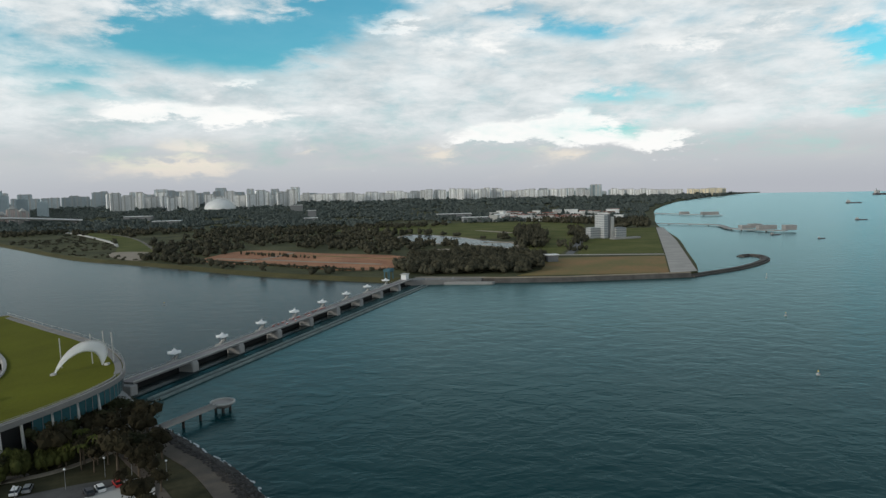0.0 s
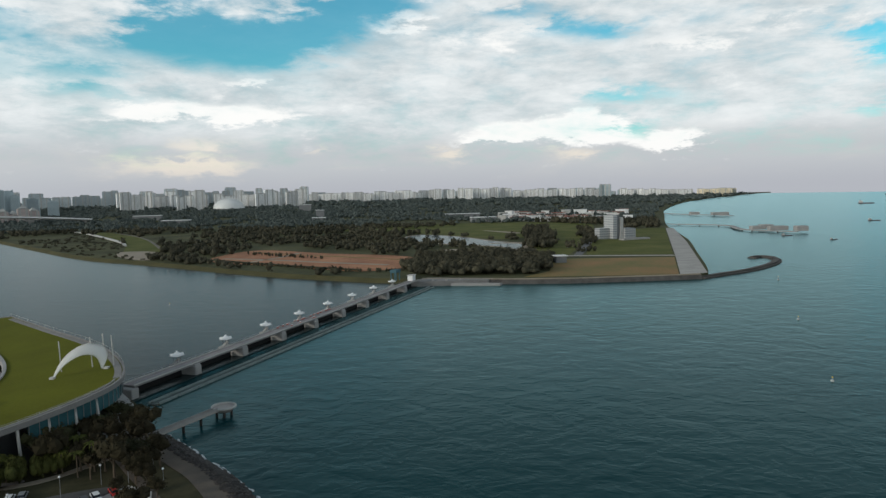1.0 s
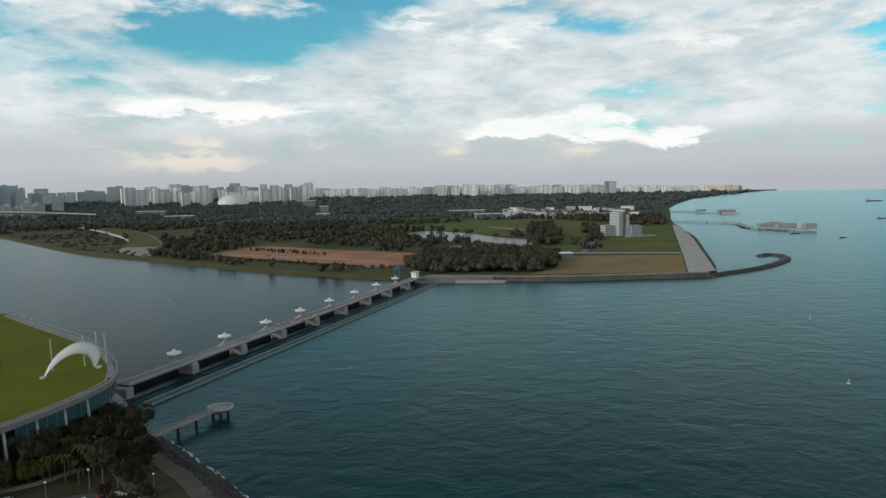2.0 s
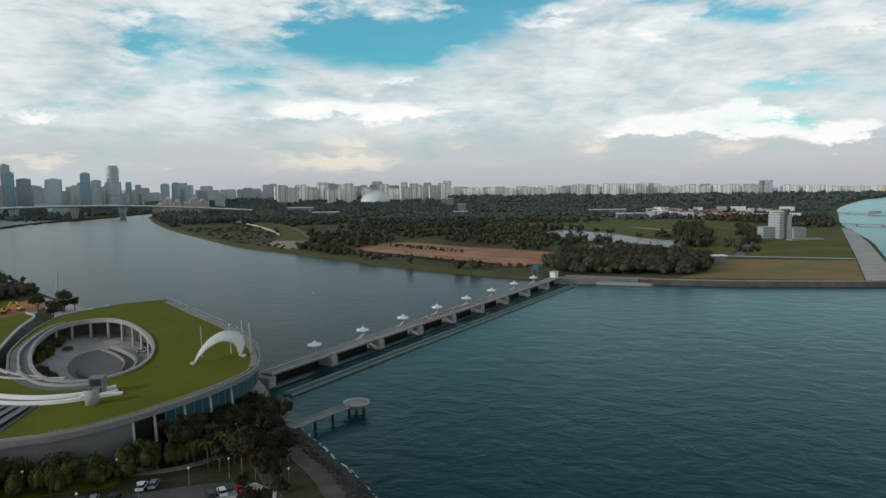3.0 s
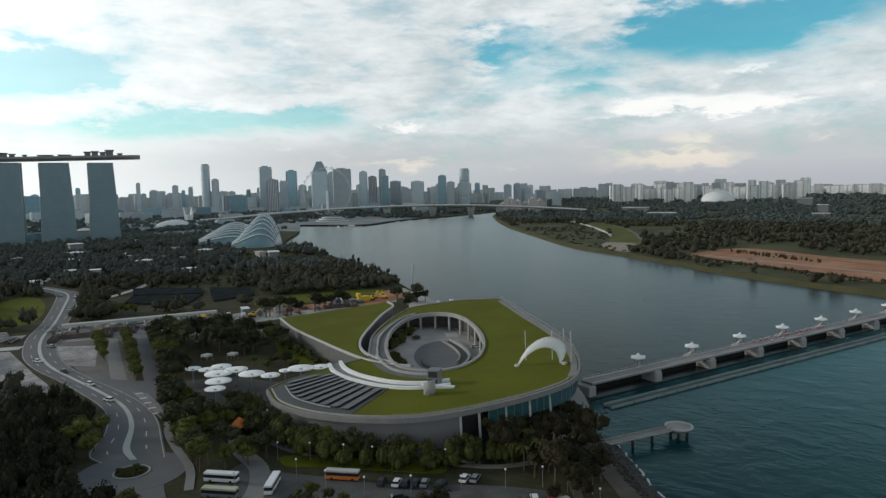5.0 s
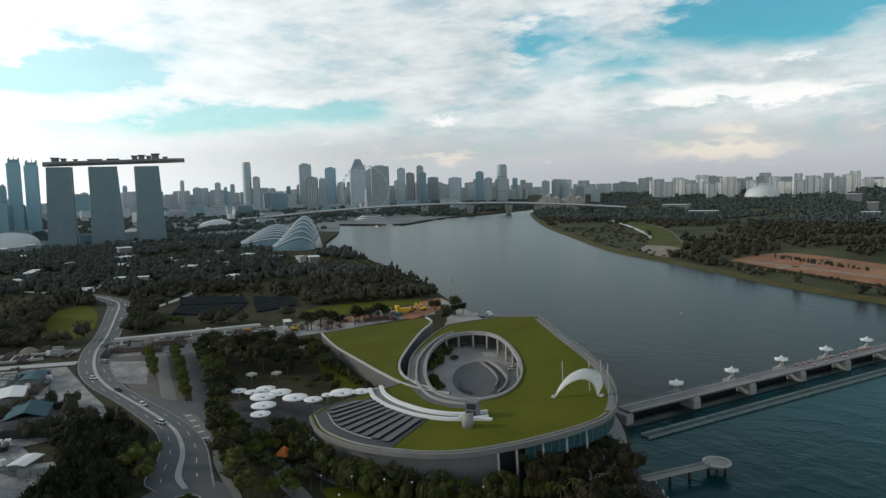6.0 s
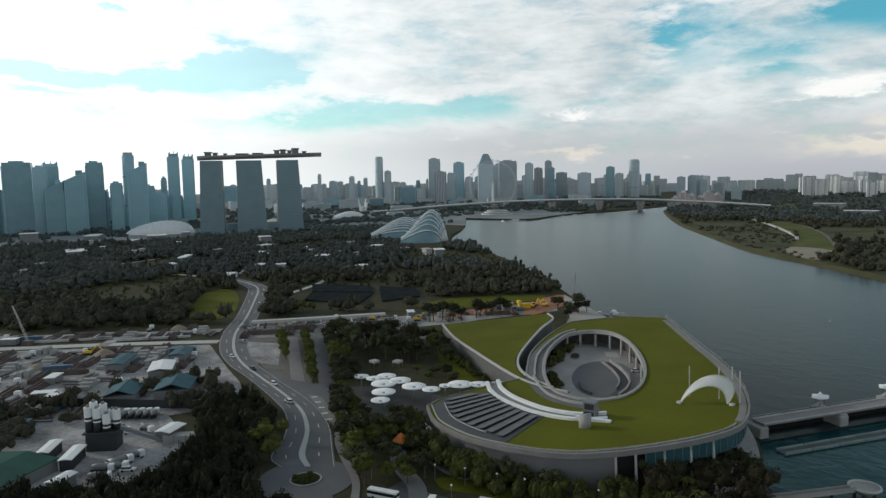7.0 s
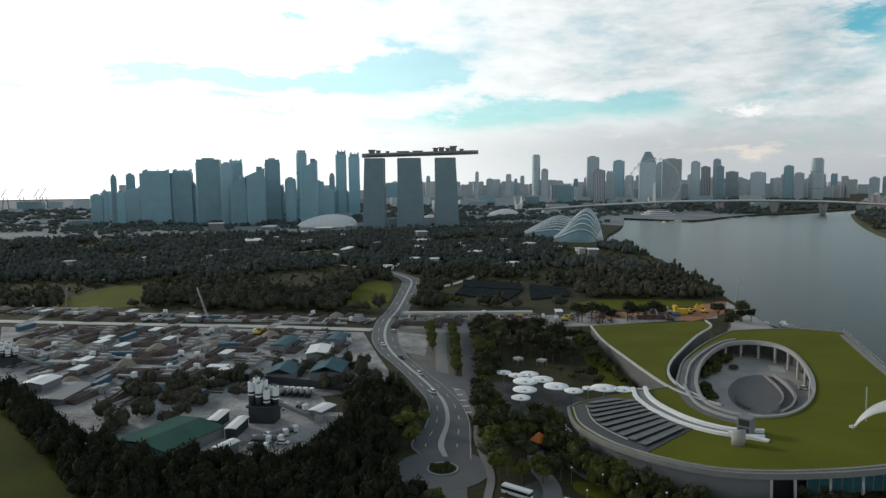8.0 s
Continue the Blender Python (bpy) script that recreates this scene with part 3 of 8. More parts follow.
sheet("dry_field", [(54, 506), (78, 540), (96, 634), (208, 631), (172, 507)], LAND + 0.2, M_BROWN, "dry brownish grass field inside the seawall", "field")
sheet("green_field", [(132, 668), (224, 1049), (333, 1069), (216, 660)], LAND + 0.2, M_FIELD, "green grass field beside the pale block", "field")
sheet("fairway", spline([(-215, 1178), (-166, 1290), (-20, 1330), (131, 1325), (240, 1240), (215, 1050), (122, 690), (96, 672), (86, 760), (96, 915), (60, 900), (-40, 1020), (-79, 1047)], 4, True), LAND + 0.1, M_FIELD, "green fairway of a golf course", "field")
sheet("bunker", spline([(46, 1090), (70, 1068), (100, 1020), (96, 1004), (72, 1040)], 4, True), LAND + 0.25, M_SAND, "pale sand bunker on a golf course", "sand")
sheet("pond_edge", spline([(-76, 926), (-52, 1016), (12, 958), (50, 876), (86, 817), (82, 736), (46, 783), (4, 813), (-40, 859)], 4, True), LAND + 0.11, M_SAND, "pale bare rim round the pond", "sand")
sheet("pond_shore", spline([(-10, 742), (62, 732), (88, 752), (94, 832), (52, 836), (46, 826), (80, 820), (76, 764), (60, 746), (0, 756)], 3, True), LAND + 0.22, M_SAND, "pale sandy edge of the pond", "sand")
bm = bmesh.new()
ln_ = spline([(123, 664), (152, 770), (193, 928), (205, 980)], 5)
add_ribbon(bm, offset(ln_, 4), offset(ln_, -4), LAND + 0.3, 0.3)
structure("field_road", from_bm("field_road", bm, M_ASPH), "grey tree-lined road to the pale block", "road")
sheet("field_path", [(91, 660), (213, 645), (213, 651), (91, 666)], LAND + 0.3, M_APRON, "pale path across the field", "path")
sheet("shore_apron", [(334, 1068), (217, 658), (209, 630), (173, 507), (196, 514), (279, 808), (345, 1066)], LAND + 0.2, M_APRON, "pale paved apron along the bay", "pavement")
CLEARING = [(-700, 1238), (-627, 1157), (-534, 1034), (-444, 904), (-388, 775), (-332, 700), (-308, 710), (-380, 868), (-455, 998), (-530, 1108), (-640, 1230)]
sheet("shore_lawn", CLEARING, LAND + 0.15, M_FIELD, "olive grass clearing by the reservoir", "field")
sheet("beach", spline([(-400, 800), (-352, 790), (-316, 712), (-330, 694), (-376, 742)], 4, True), LAND + 0.25, M_SAND, "pale sandy clearing by the reservoir", "sand")
bm = bmesh.new()
walk_line = spline([(-722, 1270), (-627, 1157), (-534, 1034), (-470, 944), (-440, 890)], 5)
add_ribbon(bm, offset(walk_line, 2), offset(walk_line, -2), LAND + 1.8, 1.8)
structure("promenade", from_bm("promenade", bm, M_PALE), "thin pale promenade wall along the reservoir", "path")
bm = bmesh.new()
walk_line = spline([(-590, 1180), (-528, 1106), (-457, 998), (-385, 867), (-345, 790)], 5)
add_ribbon(bm, offset(walk_line, 2), offset(walk_line, -2), LAND + 0.5, 0.4)
structure("promenade_path", from_bm("promenade_path", bm, M_DUST), "sandy path round the clearing", "path")

# worked strips, tracks and mounds on the orange site
for nm, pts, w, mat, label in (("soil_track", [(-240, 690), (-190, 672), (-130, 640), (-60, 606)], 7, M_SAND, "pale wheel track on orange soil"), ("soil_track", [(-228, 760), (-170, 722), (-100, 680), (-50, 650)], 6, M_BROWN, "brown worked strip on orange soil"),
                               ("soil_track", [(-200, 650), (-180, 700), (-172, 742)], 6, M_SAND, "pale cross track on orange soil"), ("soil_bund", [(-246, 676), (-204, 645), (-158, 614), (-112, 585), (-80, 566)], 5, M_GROUND, "dark overgrown bund along the site")):
    ln_ = spline(pts, 6)
    bm = bmesh.new()
    add_ribbon(bm, offset(ln_, w / 2), offset(ln_, -w / 2), LAND + (0.42 if nm == "soil_track" else 1.2), 0.2 if nm == "soil_track" else 1.2)
    structure(nm, from_bm(nm, bm, mat), label, "soil")
rnd0 = random.Random(3)

# ---- the barrage: dam with gates, piers and kiosks ----
DAM_A, DAM_B = Vector((-113.5, 218.5)), Vector((-26, 490))
DAM_DIR = (DAM_B - DAM_A).normalized()
DAM_TURN = math.degrees(math.atan2(DAM_DIR.y, DAM_DIR.x))
DAM_LEN = (DAM_B - DAM_A).length
DECK = 4.7


def dam_point(s, w):
    """s metres along the dam, w metres to the reservoir's side."""
    p = DAM_A + DAM_DIR * s + Vector((-DAM_DIR.y, DAM_DIR.x)) * w
    return p.x, p.y


dam = thing("barrage_dam", *dam_point(0, 0), 0, DAM_TURN, "long grey concrete dam with nine gates and a road deck", "dam")
bm = bmesh.new()
add_box(bm, 3.5, DAM_LEN, 0, 5.6, DECK - 0.7, DECK, 0.12)
part("deck", bm, M_PAVE, dam, "grey concrete bridge deck")
bm = bmesh.new()
add_box(bm, 3.5, DAM_LEN, 0.5, 5.1, DECK + 0.004, DECK + 0.05)
part("roadway", bm, M_ROSE, dam, "pinkish-grey paved roadway")
for w in (0.0, 5.35):
    bm = bmesh.new()
    add_box(bm, 3.5, DAM_LEN, w, w + 0.25, DECK + 0.004, DECK + 0.45)
    part("kerb", bm, M_PALE, dam)
    bm = bmesh.new()
    add_box(bm, 3.5, DAM_LEN, w + 0.08, w + 0.16, DECK + 1.05, DECK + 1.13)
    part("handrail", bm, M_STEEL, dam)
    for k in range(1, 60):
        bm = bmesh.new()
        add_box(bm, k * 4.75, k * 4.75 + 0.12, w + 0.06, w + 0.18, DECK + 0.45, DECK + 1.05)
        part("rail_post", bm, M_STEEL, dam)
PIER_S = [36 + 31.6 * k for k in range(8)]
bm = bmesh.new()
add_box(bm, 1.0, 4.6, -1.0, 6.4, -2, DECK - 0.75, 0.3)
part("abutment", bm, M_CONC, dam, "pale concrete abutment at the near end")
for s in PIER_S:
    bm = bmesh.new()
    add_box(bm, s - 1.9, s + 1.9, -1.5, 12.0, -2, DECK - 0.8, 0.4)
    add_box(bm, s - 1.6, s + 1.6, -1.2, -0.05, DECK - 0.9, DECK - 0.2, 0.25)
    part("pier", bm, M_CONC, dam)
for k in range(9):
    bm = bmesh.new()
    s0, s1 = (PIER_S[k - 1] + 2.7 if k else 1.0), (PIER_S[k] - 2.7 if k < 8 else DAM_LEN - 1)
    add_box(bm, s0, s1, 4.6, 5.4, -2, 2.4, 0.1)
    part("gate", bm, M_GATE, dam, "steel flood gate blackened for the shade below the deck")


def kiosk():
    ob = thing("gate_kiosk", 0, 0, 0, 0, "white tent-roofed kiosk with upturned corners on a dam pier", "kiosk", "kiosks on the dam")
    bm = bmesh.new()
    vs = add_box(bm, -1.5, 1.5, -1.1, 1.1, -3.2, 0.8)
    for v in vs:
        if v.co.z < 0:
            v.co.x *= 1.35
            v.co.y *= 1.4
    part("plinth", bm, M_PALE, ob)
    bm = bmesh.new()
    add_beam(bm, (-2.2, 0, 0.5), (1.0, 0, 2.0), 1.1, 0.7)
    part("hydraulic_arm", bm, M_PALE, ob, "slanting pale hydraulic cover")
    for i in (-1, 1):
        for j in (-1, 1):
            bm = bmesh.new()
            add_beam(bm, (i * 0.9, j * 0.8, 0.7), (i * 1.2, j * 1.0, 3.5), 0.2)
            part("post", bm, M_HULL, ob)
    bm = bmesh.new()
    n = 24
    rows = ((0.12, 5.6), (0.55, 5.05), (1.15, 4.5), (1.9, 4.0), (2.6, 3.55), (2.55, 3.3))
    vs = []
    for r, z in rows:
        ring_ = []
        for k in range(n):
            a = 2 * math.pi * k / n
            point_ = abs(math.cos(2 * a)) ** 1.5          # four upturned corners
            q = r * (1 + 0.38 * point_ * (r / 2.5) ** 2)
            ring_.append(bm.verts.new((q * math.cos(a), q * math.sin(a) * 0.85, z + 0.45 * point_ * (r / 2.5) ** 3)))
        vs.append(ring_)
    for a, b in zip(vs, vs[1:]):
        for k in range(n):
            bm.faces.new((a[k], b[k], b[(k + 1) % n], a[(k + 1) % n]))
    bm.faces.new(vs[0])
    bm.faces.new(vs[-1][::-1])
    part("canopy", bm, M_WHITE, ob, "white pointed fabric roof", True)
    return ob


first_kiosk = kiosk()
for k, s in enumerate(PIER_S):
    m = pose(*dam_point(s + 0.6, 9.4), DECK - 1.2, 0, 0, DAM_TURN)
    if k == 0:
        first_kiosk.matrix_basis = m
    else:
        copy_thing(first_kiosk, m)

# floating line of fenders on the sea side
boom = thing("fender_boom", *dam_point(-1, -11.5), 0, DAM_TURN, "long floating grey-green boom in the sea beside the dam", "boom")
for k in range(26):
    x0, x1 = k * 10.9, k * 10.9 + 10.6
    bm = bmesh.new()
    add_box(bm, x0, x1, -1.5, 1.5, -0.4, 0.35, 0.08)
    deck_ = part("float", bm, M_BOOM, boom)
    for w in (-1.7, 1.7):
        bm = bmesh.new()
        add_box(bm, x0, x1, w - 0.28, w + 0.28, -0.5, 0.85 if w < 0 else 1.05, 0.12)
        part("side_beam", bm, M_BOOMEDGE, deck_, "pale grey-green side beam")

# viewing jetty with a round platform
JX, JY, JA = -74.0, 202.0, math.degrees(math.atan2(197 - 172, -73.5 + 85))
jetty = thing("viewing_jetty", JX, JY, -0.7, JA, "pale concrete jetty ending in a round platform on piles", "jetty")
bm = bmesh.new()
add_box(bm, -30, -3.0, -0.95, 0.95, 3.1, 3.65, 0.1)
part("walkway", bm, M_COURT, jetty)
for w in (-0.85, 0.85):
    bm = bmesh.new()
    add_box(bm, -30, -3.4, w - 0.05, w + 0.05, 3.66, 4.5)
    part("parapet", bm, M_CONC, jetty)
bm = bmesh.new()
add_cyl(bm, 0, 0, 2.2, 3.7, 2.2, 3.95, 32)
part("platform", bm, M_COURT, jetty)
bm = bmesh.new()
n = 32
for r0, r1, z0, z1 in ((3.5, 4.02, 3.704, 4.15),):
    vv = [[bm.verts.new((r * math.cos(2 * math.pi * k / n), r * math.sin(2 * math.pi * k / n), z)) for k in range(n)] for r, z in ((r1, z0), (r1, z1), (r0, z1), (r0, z0))]
    for a in range(4):
        for k in range(n):
            bm.faces.new((vv[a][k], vv[a][(k + 1) % n], vv[(a + 1) % 4][(k + 1) % n], vv[(a + 1) % 4][k]))
part("rim", bm, M_PALE, jetty, "pale raised rim")
for x, y in ((-24, 0), (-17, 0), (-10, 0), (-1.6, -1.6), (-1.6, 1.6), (1.6, -1.6), (1.6, 1.6)):
    bm = bmesh.new()
    add_cyl(bm, x, y, -3, 3.15 if x < -3 else 2.6, 0.42, n=10)
    part("post", bm, M_WETROCK, jetty)

# ---- the visitor building with its spiral green roof ----
def roof_z(x, y):
    return 12.83 + 0.0668 * x + 0.066 * y


OUTER = spline([(-198, 287), (-177, 268.5), (-157.5, 251.5), (-137.5, 234.5), (-121, 219), (-109, 205), (-100, 191), (-96, 179), (-98, 168), (-103, 157), (-110, 146), (-119, 137), (-132, 131.5), (-146, 128.5), (-158, 128.5), (-171, 131), (-185, 138)], 5)
COURT = spline([(-163, 176), (-176, 185.5), (-189, 198), (-202, 213), (-212, 229), (-216, 241), (-211, 248.5), (-201, 250), (-188, 244), (-174, 233), (-160, 219.5), (-148.5, 206.5), (-141.5, 195.5), (-138.5, 187), (-138.5, 180.5), (-141.5, 175.5), (-147, 173), (-154, 173)], 4, True)
RING = spline([(-235, 260), (-224, 234), (-208, 208), (-193, 191.5), (-182, 181), (-168, 171.5), (-153, 168), (-143, 170)], 5)
MAIN = OUTER + [(-188, 146), (-185, 165), (-177.5, 165), (-167.5, 161.2), (-154.5, 159.2), (-145, 160), (-140, 163), (-143, 167)] + RING[::-1][4:] + [(-229, 269), (-218, 281)]
CX, CY = -172, 208


def reach(poly, ang):
    """How far from the court's centre the outline lies in that direction."""
    dx, dy, best = math.cos(ang), math.sin(ang), 0.0
    for k in range(len(poly)):
        (x0, y0), (x1, y1) = poly[k], poly[(k + 1) % len(poly)]
        ex, ey = x1 - x0, y1 - y0
        den = dx * ey - dy * ex
        if abs(den) < 1e-9:
            continue
        t = ((x0 - CX) * ey - (y0 - CY) * ex) / den
        u = ((x0 - CX) * dy - (y0 - CY) * dx) / den
        if t > 0 and -1e-6 <= u <= 1 + 1e-6:
            best = max(best, t)
    return best


building = thing("visitor_building", 0, 0, 0, 0, "spiral grey visitor building with a sloping green lawn roof", "building")
n = 240
angs = [2 * math.pi * k / n for k in range(n)]
bm = bmesh.new()
rows = []
for a in angs:
    r0, r1 = reach(COURT, a) + 1.3, max(reach(MAIN, a) - 0.8, reach(COURT, a) + 1.9)
    col = []
    for j in range(7):
        r = r0 + (r1 - r0) * j / 6
        x, y = CX + r * math.cos(a), CY + r * math.sin(a)
        col.append(bm.verts.new((x, y, roof_z(x, y))))
    rows.append(col)
for k in range(n):
    for j in range(6):
        bm.faces.new((rows[k][j], rows[k][j + 1], rows[(k + 1) % n][j + 1], rows[(k + 1) % n][j]))
part("roof_lawn", bm, M_LAWN, building, "sloping mown green lawn roof", True)
for nm, poly, wide, up, down in (("roof_edge", MAIN, 0.8, 0.35, 1.1), ("court_rim", COURT, -1.3, 0.6, 1.1)):
    bm = bmesh.new()
    vv = []
    for a in angs:
        r = reach(poly, a)
        q = []
        for rr, z in ((r - wide, -down), (r - wide, up), (r, up), (r, -down)):
            x, y = CX + rr * math.cos(a), CY + rr * math.sin(a)
            q.append(bm.verts.new((x, y, roof_z(CX + r * math.cos(a), CY + r * math.sin(a)) + z)))
        vv.append(q)
    for k in range(n):
        for j in range(4):
            bm.faces.new((vv[k][j], vv[(k + 1) % n][j], vv[(k + 1) % n][(j + 1) % 4], vv[k][(j + 1) % 4]))
    part(nm, bm, M_CONC if nm == "court_rim" else M_PAVE, building, "pale curved concrete kerb of the roof")
# outer wall under the roof edge: grey cladding, an open dark storey on pillars, and teal glass
def curved_wall(name, line, z0, z1, mat, label, thick=0.5):
    bm = bmesh.new()
    back = offset(line, -thick)
    for k in range(len(line) - 1):
        q = [bm.verts.new((x, y, f(x, y))) for (x, y), f in ((line[k], z0), (line[k + 1], z0), (line[k + 1], z1), (line[k], z1), (back[k], z0), (back[k + 1], z0), (back[k + 1], z1), (back[k], z1))]
        for f in ((0, 1, 2, 3), (5, 4, 7, 6), (3, 2, 6, 7)):
            bm.faces.new([q[i] for i in f])
    bmesh.ops.remove_doubles(bm, verts=bm.verts[:], dist=0.001)
    return part(name, bm, mat, building, label)


GROUND_Z, UNDER = (lambda x, y: -1.0), (lambda x, y: roof_z(x, y) - 1.11)
curved_wall("wall", offset(OUTER[50:], -1.2), GROUND_Z, UNDER, M_CLAD, "curved grey clad wall")
# Near-black walls stand in for the shade of the recessed storeys.
curved_wall("open_storey", offset(OUTER[44:53], -5.0), GROUND_Z, UNDER, M_DARK, "near-black wall in place of the shaded open storey")
GLASS_BAND = curved_wall("glass_band", offset(OUTER[22:48], -0.9), lambda x, y: roof_z(x, y) - 5.4, UNDER, M_GLASS, "band of teal glass below the roof")
curved_wall("lower_wall", offset(OUTER[16:46], -4.0), GROUND_Z, lambda x, y: roof_z(x, y) - 5.4, M_DARK, "near-black wall of the shaded lower storey")
curved_wall("wall", offset(OUTER[:24], -1.2), GROUND_Z, UNDER, M_GREYWALL, "grey wall towards the reservoir")
curved_wall("quay_wall", offset(OUTER[14:42], 3.0), GROUND_Z, lambda x, y: 3.9, M_CONC, "curved concrete quay below the building", 7.0)
for k in (39, 42, 45, 48, 50):
    (x, y), (u, v) = offset(OUTER, 0.9)[k], offset(OUTER, -1.2)[k]
    bm = bmesh.new()
    add_beam(bm, (x, y, 0), (u, v, roof_z(u, v) - 1.0), 0.55)
    part("pillar", bm, M_PALE, building, "slanted pale pillar")
FLOOR = 8.0
for k in range(19, 49, 3):
    x, y = COURT[k]
    x, y = x + (x - CX) * 0.03, y + (y - CY) * 0.03
    bm = bmesh.new()
    add_cyl(bm, x, y, FLOOR - 0.1, roof_z(x, y) - 0.3, 0.55, n=12)
    part("court_column", bm, M_PALE, building)
# dark wall behind the columns, coloured for the shade of the rooms there
bm = bmesh.new()
vv = []
for a in angs:
    r = min(reach(COURT, a) + 9.0, max(reach(MAIN, a) - 2.5, reach(COURT, a) + 1.8))
    x, y = CX + r * math.cos(a), CY + r * math.sin(a)
    vv.append((bm.verts.new((x, y, FLOOR - 0.1)), bm.verts.new((x, y, roof_z(x, y) - 0.2))))
for k in range(n):
    p, q = vv[k], vv[(k + 1) % n]
    bm.faces.new((p[0], q[0], q[1], p[1]))
part("court_wall", bm, M_ROOMSHADE, building, "dark wall behind the columns in place of shaded rooms")
sheet("courtyard_floor", [(x + (CX - x) * -0.22, y + (CY - y) * -0.22) for x, y in COURT], FLOOR, M_COURT, "pale paved round courtyard", "pavement", FLOOR - LAND + 0.2)
# left wing
WING_IN = spline([(-296, 225), (-262, 208), (-229, 195), (-200, 184), (-182, 178), (-168, 175.5), (-156, 176)], 4)
WING_OUT = spline([(-262, 271), (-249, 262), (-238, 243), (-220, 217), (-206, 199), (-192, 187), (-177, 180), (-164, 177)], 4)
bm = bmesh.new()
add_prism(bm, WING_IN + WING_OUT[::-1], lambda x, y: 0, lambda x, y: roof_z(x, y) - 0.6)
part("wing", bm, M_TRENCH, building, "dark grey walled lower wing")
bm = bmesh.new()
add_prism(bm, offset(WING_IN, 1.0) + offset(WING_OUT, -1.0)[::-1], lambda x, y: roof_z(x, y) - 0.5, lambda x, y: roof_z(x, y))
part("wing_lawn", bm, M_LAWN, building, "green lawn on the lower wing")
for nm, ln in (("wing_edge", WING_IN), ("wing_edge", WING_OUT)):
    bm = bmesh.new()
    add_rail(bm, [(*p, roof_z(*p) + 0.05) for p in ln], 0.9, 0.7)
    part(nm, bm, M_PALE, building, "thin pale concrete coping")
# two white curved terrace walls and the walk between them
TERR = spline([(-187, 169), (-178, 163.2), (-166.5, 159), (-152.5, 156.8), (-142.5, 157.4), (-135, 160), (-129.5, 165)], 5)
for dlt, hgt in ((-2.0, 0.9), (2.0, 1.1)):
    ln = offset(TERR, dlt)
    bm = bmesh.new()
    add_rail(bm, [(*p, roof_z(*p) + hgt / 2 - 0.1) for p in ln], 1.3, hgt)
    part("terrace_wall", bm, M_WHITE, building, "white curved terrace wall")
bm = bmesh.new()
add_ribbon(bm, offset(TERR, 1.3), offset(TERR, -1.3), lambda x, y: roof_z(x, y) + 0.16, 0.3)
part("terrace_walk", bm, M_PAVE, building)
# dark strip painted for the shaded trench between the court and the lower wing, with a thin kerb along its middle
ring_angs = [math.atan2(y - CY, x - CX) % (2 * math.pi) for x, y in RING]
lo_a, hi_a = min(ring_angs), max(ring_angs)
steps = [lo_a + (hi_a - lo_a) * k / 90 for k in range(91)]
for nm, f0, f1, up, mat, label in (("ring_walk", 0.0, 1.0, 0.10, M_TRENCH, "dark curved strip in place of the shaded trench by the court"), ("ring_kerb", 0.44, 0.58, 0.75, M_CONC, "thin concrete kerb along the curved walk")):
    bm = bmesh.new()
    cols = []
    for a in steps:
        r0 = reach(COURT, a) + 1.4
        r1 = max(min(reach(MAIN, a) - 0.9, r0 + 7.0), r0 + 0.4)
        col = []
        for rr, z in ((r0 + (r1 - r0) * f0, -0.3), (r0 + (r1 - r0) * f0, up), (r0 + (r1 - r0) * f1, up), (r0 + (r1 - r0) * f1, -0.3)):
            x, y = CX + rr * math.cos(a), CY + rr * math.sin(a)
            col.append(bm.verts.new((x, y, roof_z(x, y) + z)))
        cols.append(col)
    for p, q in zip(cols, cols[1:]):
        for j in range(4):
            bm.faces.new((p[j], q[j], q[(j + 1) % 4], p[(j + 1) % 4]))
    part(nm, bm, mat, building, label)
# walk along the roof's outer edge
bm = bmesh.new()
add_ribbon(bm, offset(OUTER[1:34], -0.9)[::-1], offset(OUTER[1:34], -2.9)[::-1], lambda x, y: roof_z(x, y) + 0.14, 0.2)
part("roof_walk", bm, M_PAVE, building, "grey walk round the roof edge")

# mullions of the glass band and the railing along the roof's seaward edge
band_line = offset(OUTER, -0.75)
for k in range(22, 48):
    x, y = band_line[k]
    bm = bmesh.new()
    add_box(bm, x - 0.06, x + 0.06, y - 0.06, y + 0.06, roof_z(x, y) - 5.4, roof_z(x, y) - 1.2)
    part("mullion", bm, M_GREYWALL, GLASS_BAND)
rail_line = offset(OUTER[:58], -0.2)
bm = bmesh.new()
add_rail(bm, [(*p, roof_z(*p) + 1.35) for p in rail_line], 0.08, 0.08)
EDGE_RAIL = part("edge_rail", bm, M_CONC, building, "thin pale handrail along the roof edge")
for k in range(0, len(rail_line), 2):
    x, y = rail_line[k]
    bm = bmesh.new()
    add_box(bm, x - 0.05, x + 0.05, y - 0.05, y + 0.05, roof_z(x, y) + 0.3, roof_z(x, y) + 1.3)
    part("rail_post", bm, M_STEEL, EDGE_RAIL)
# pale kerbs that follow the roof's front edge
for dlt, first in ((-1.9, 34), (-6.2, 66)):
    bm = bmesh.new()
    add_rail(bm, [(*p, roof_z(*p) + 0.2) for p in offset(OUTER[first:], dlt)], 0.35, 0.45)
    part("front_kerb", bm, M_CONC, building, "curved concrete kerb on the roof")

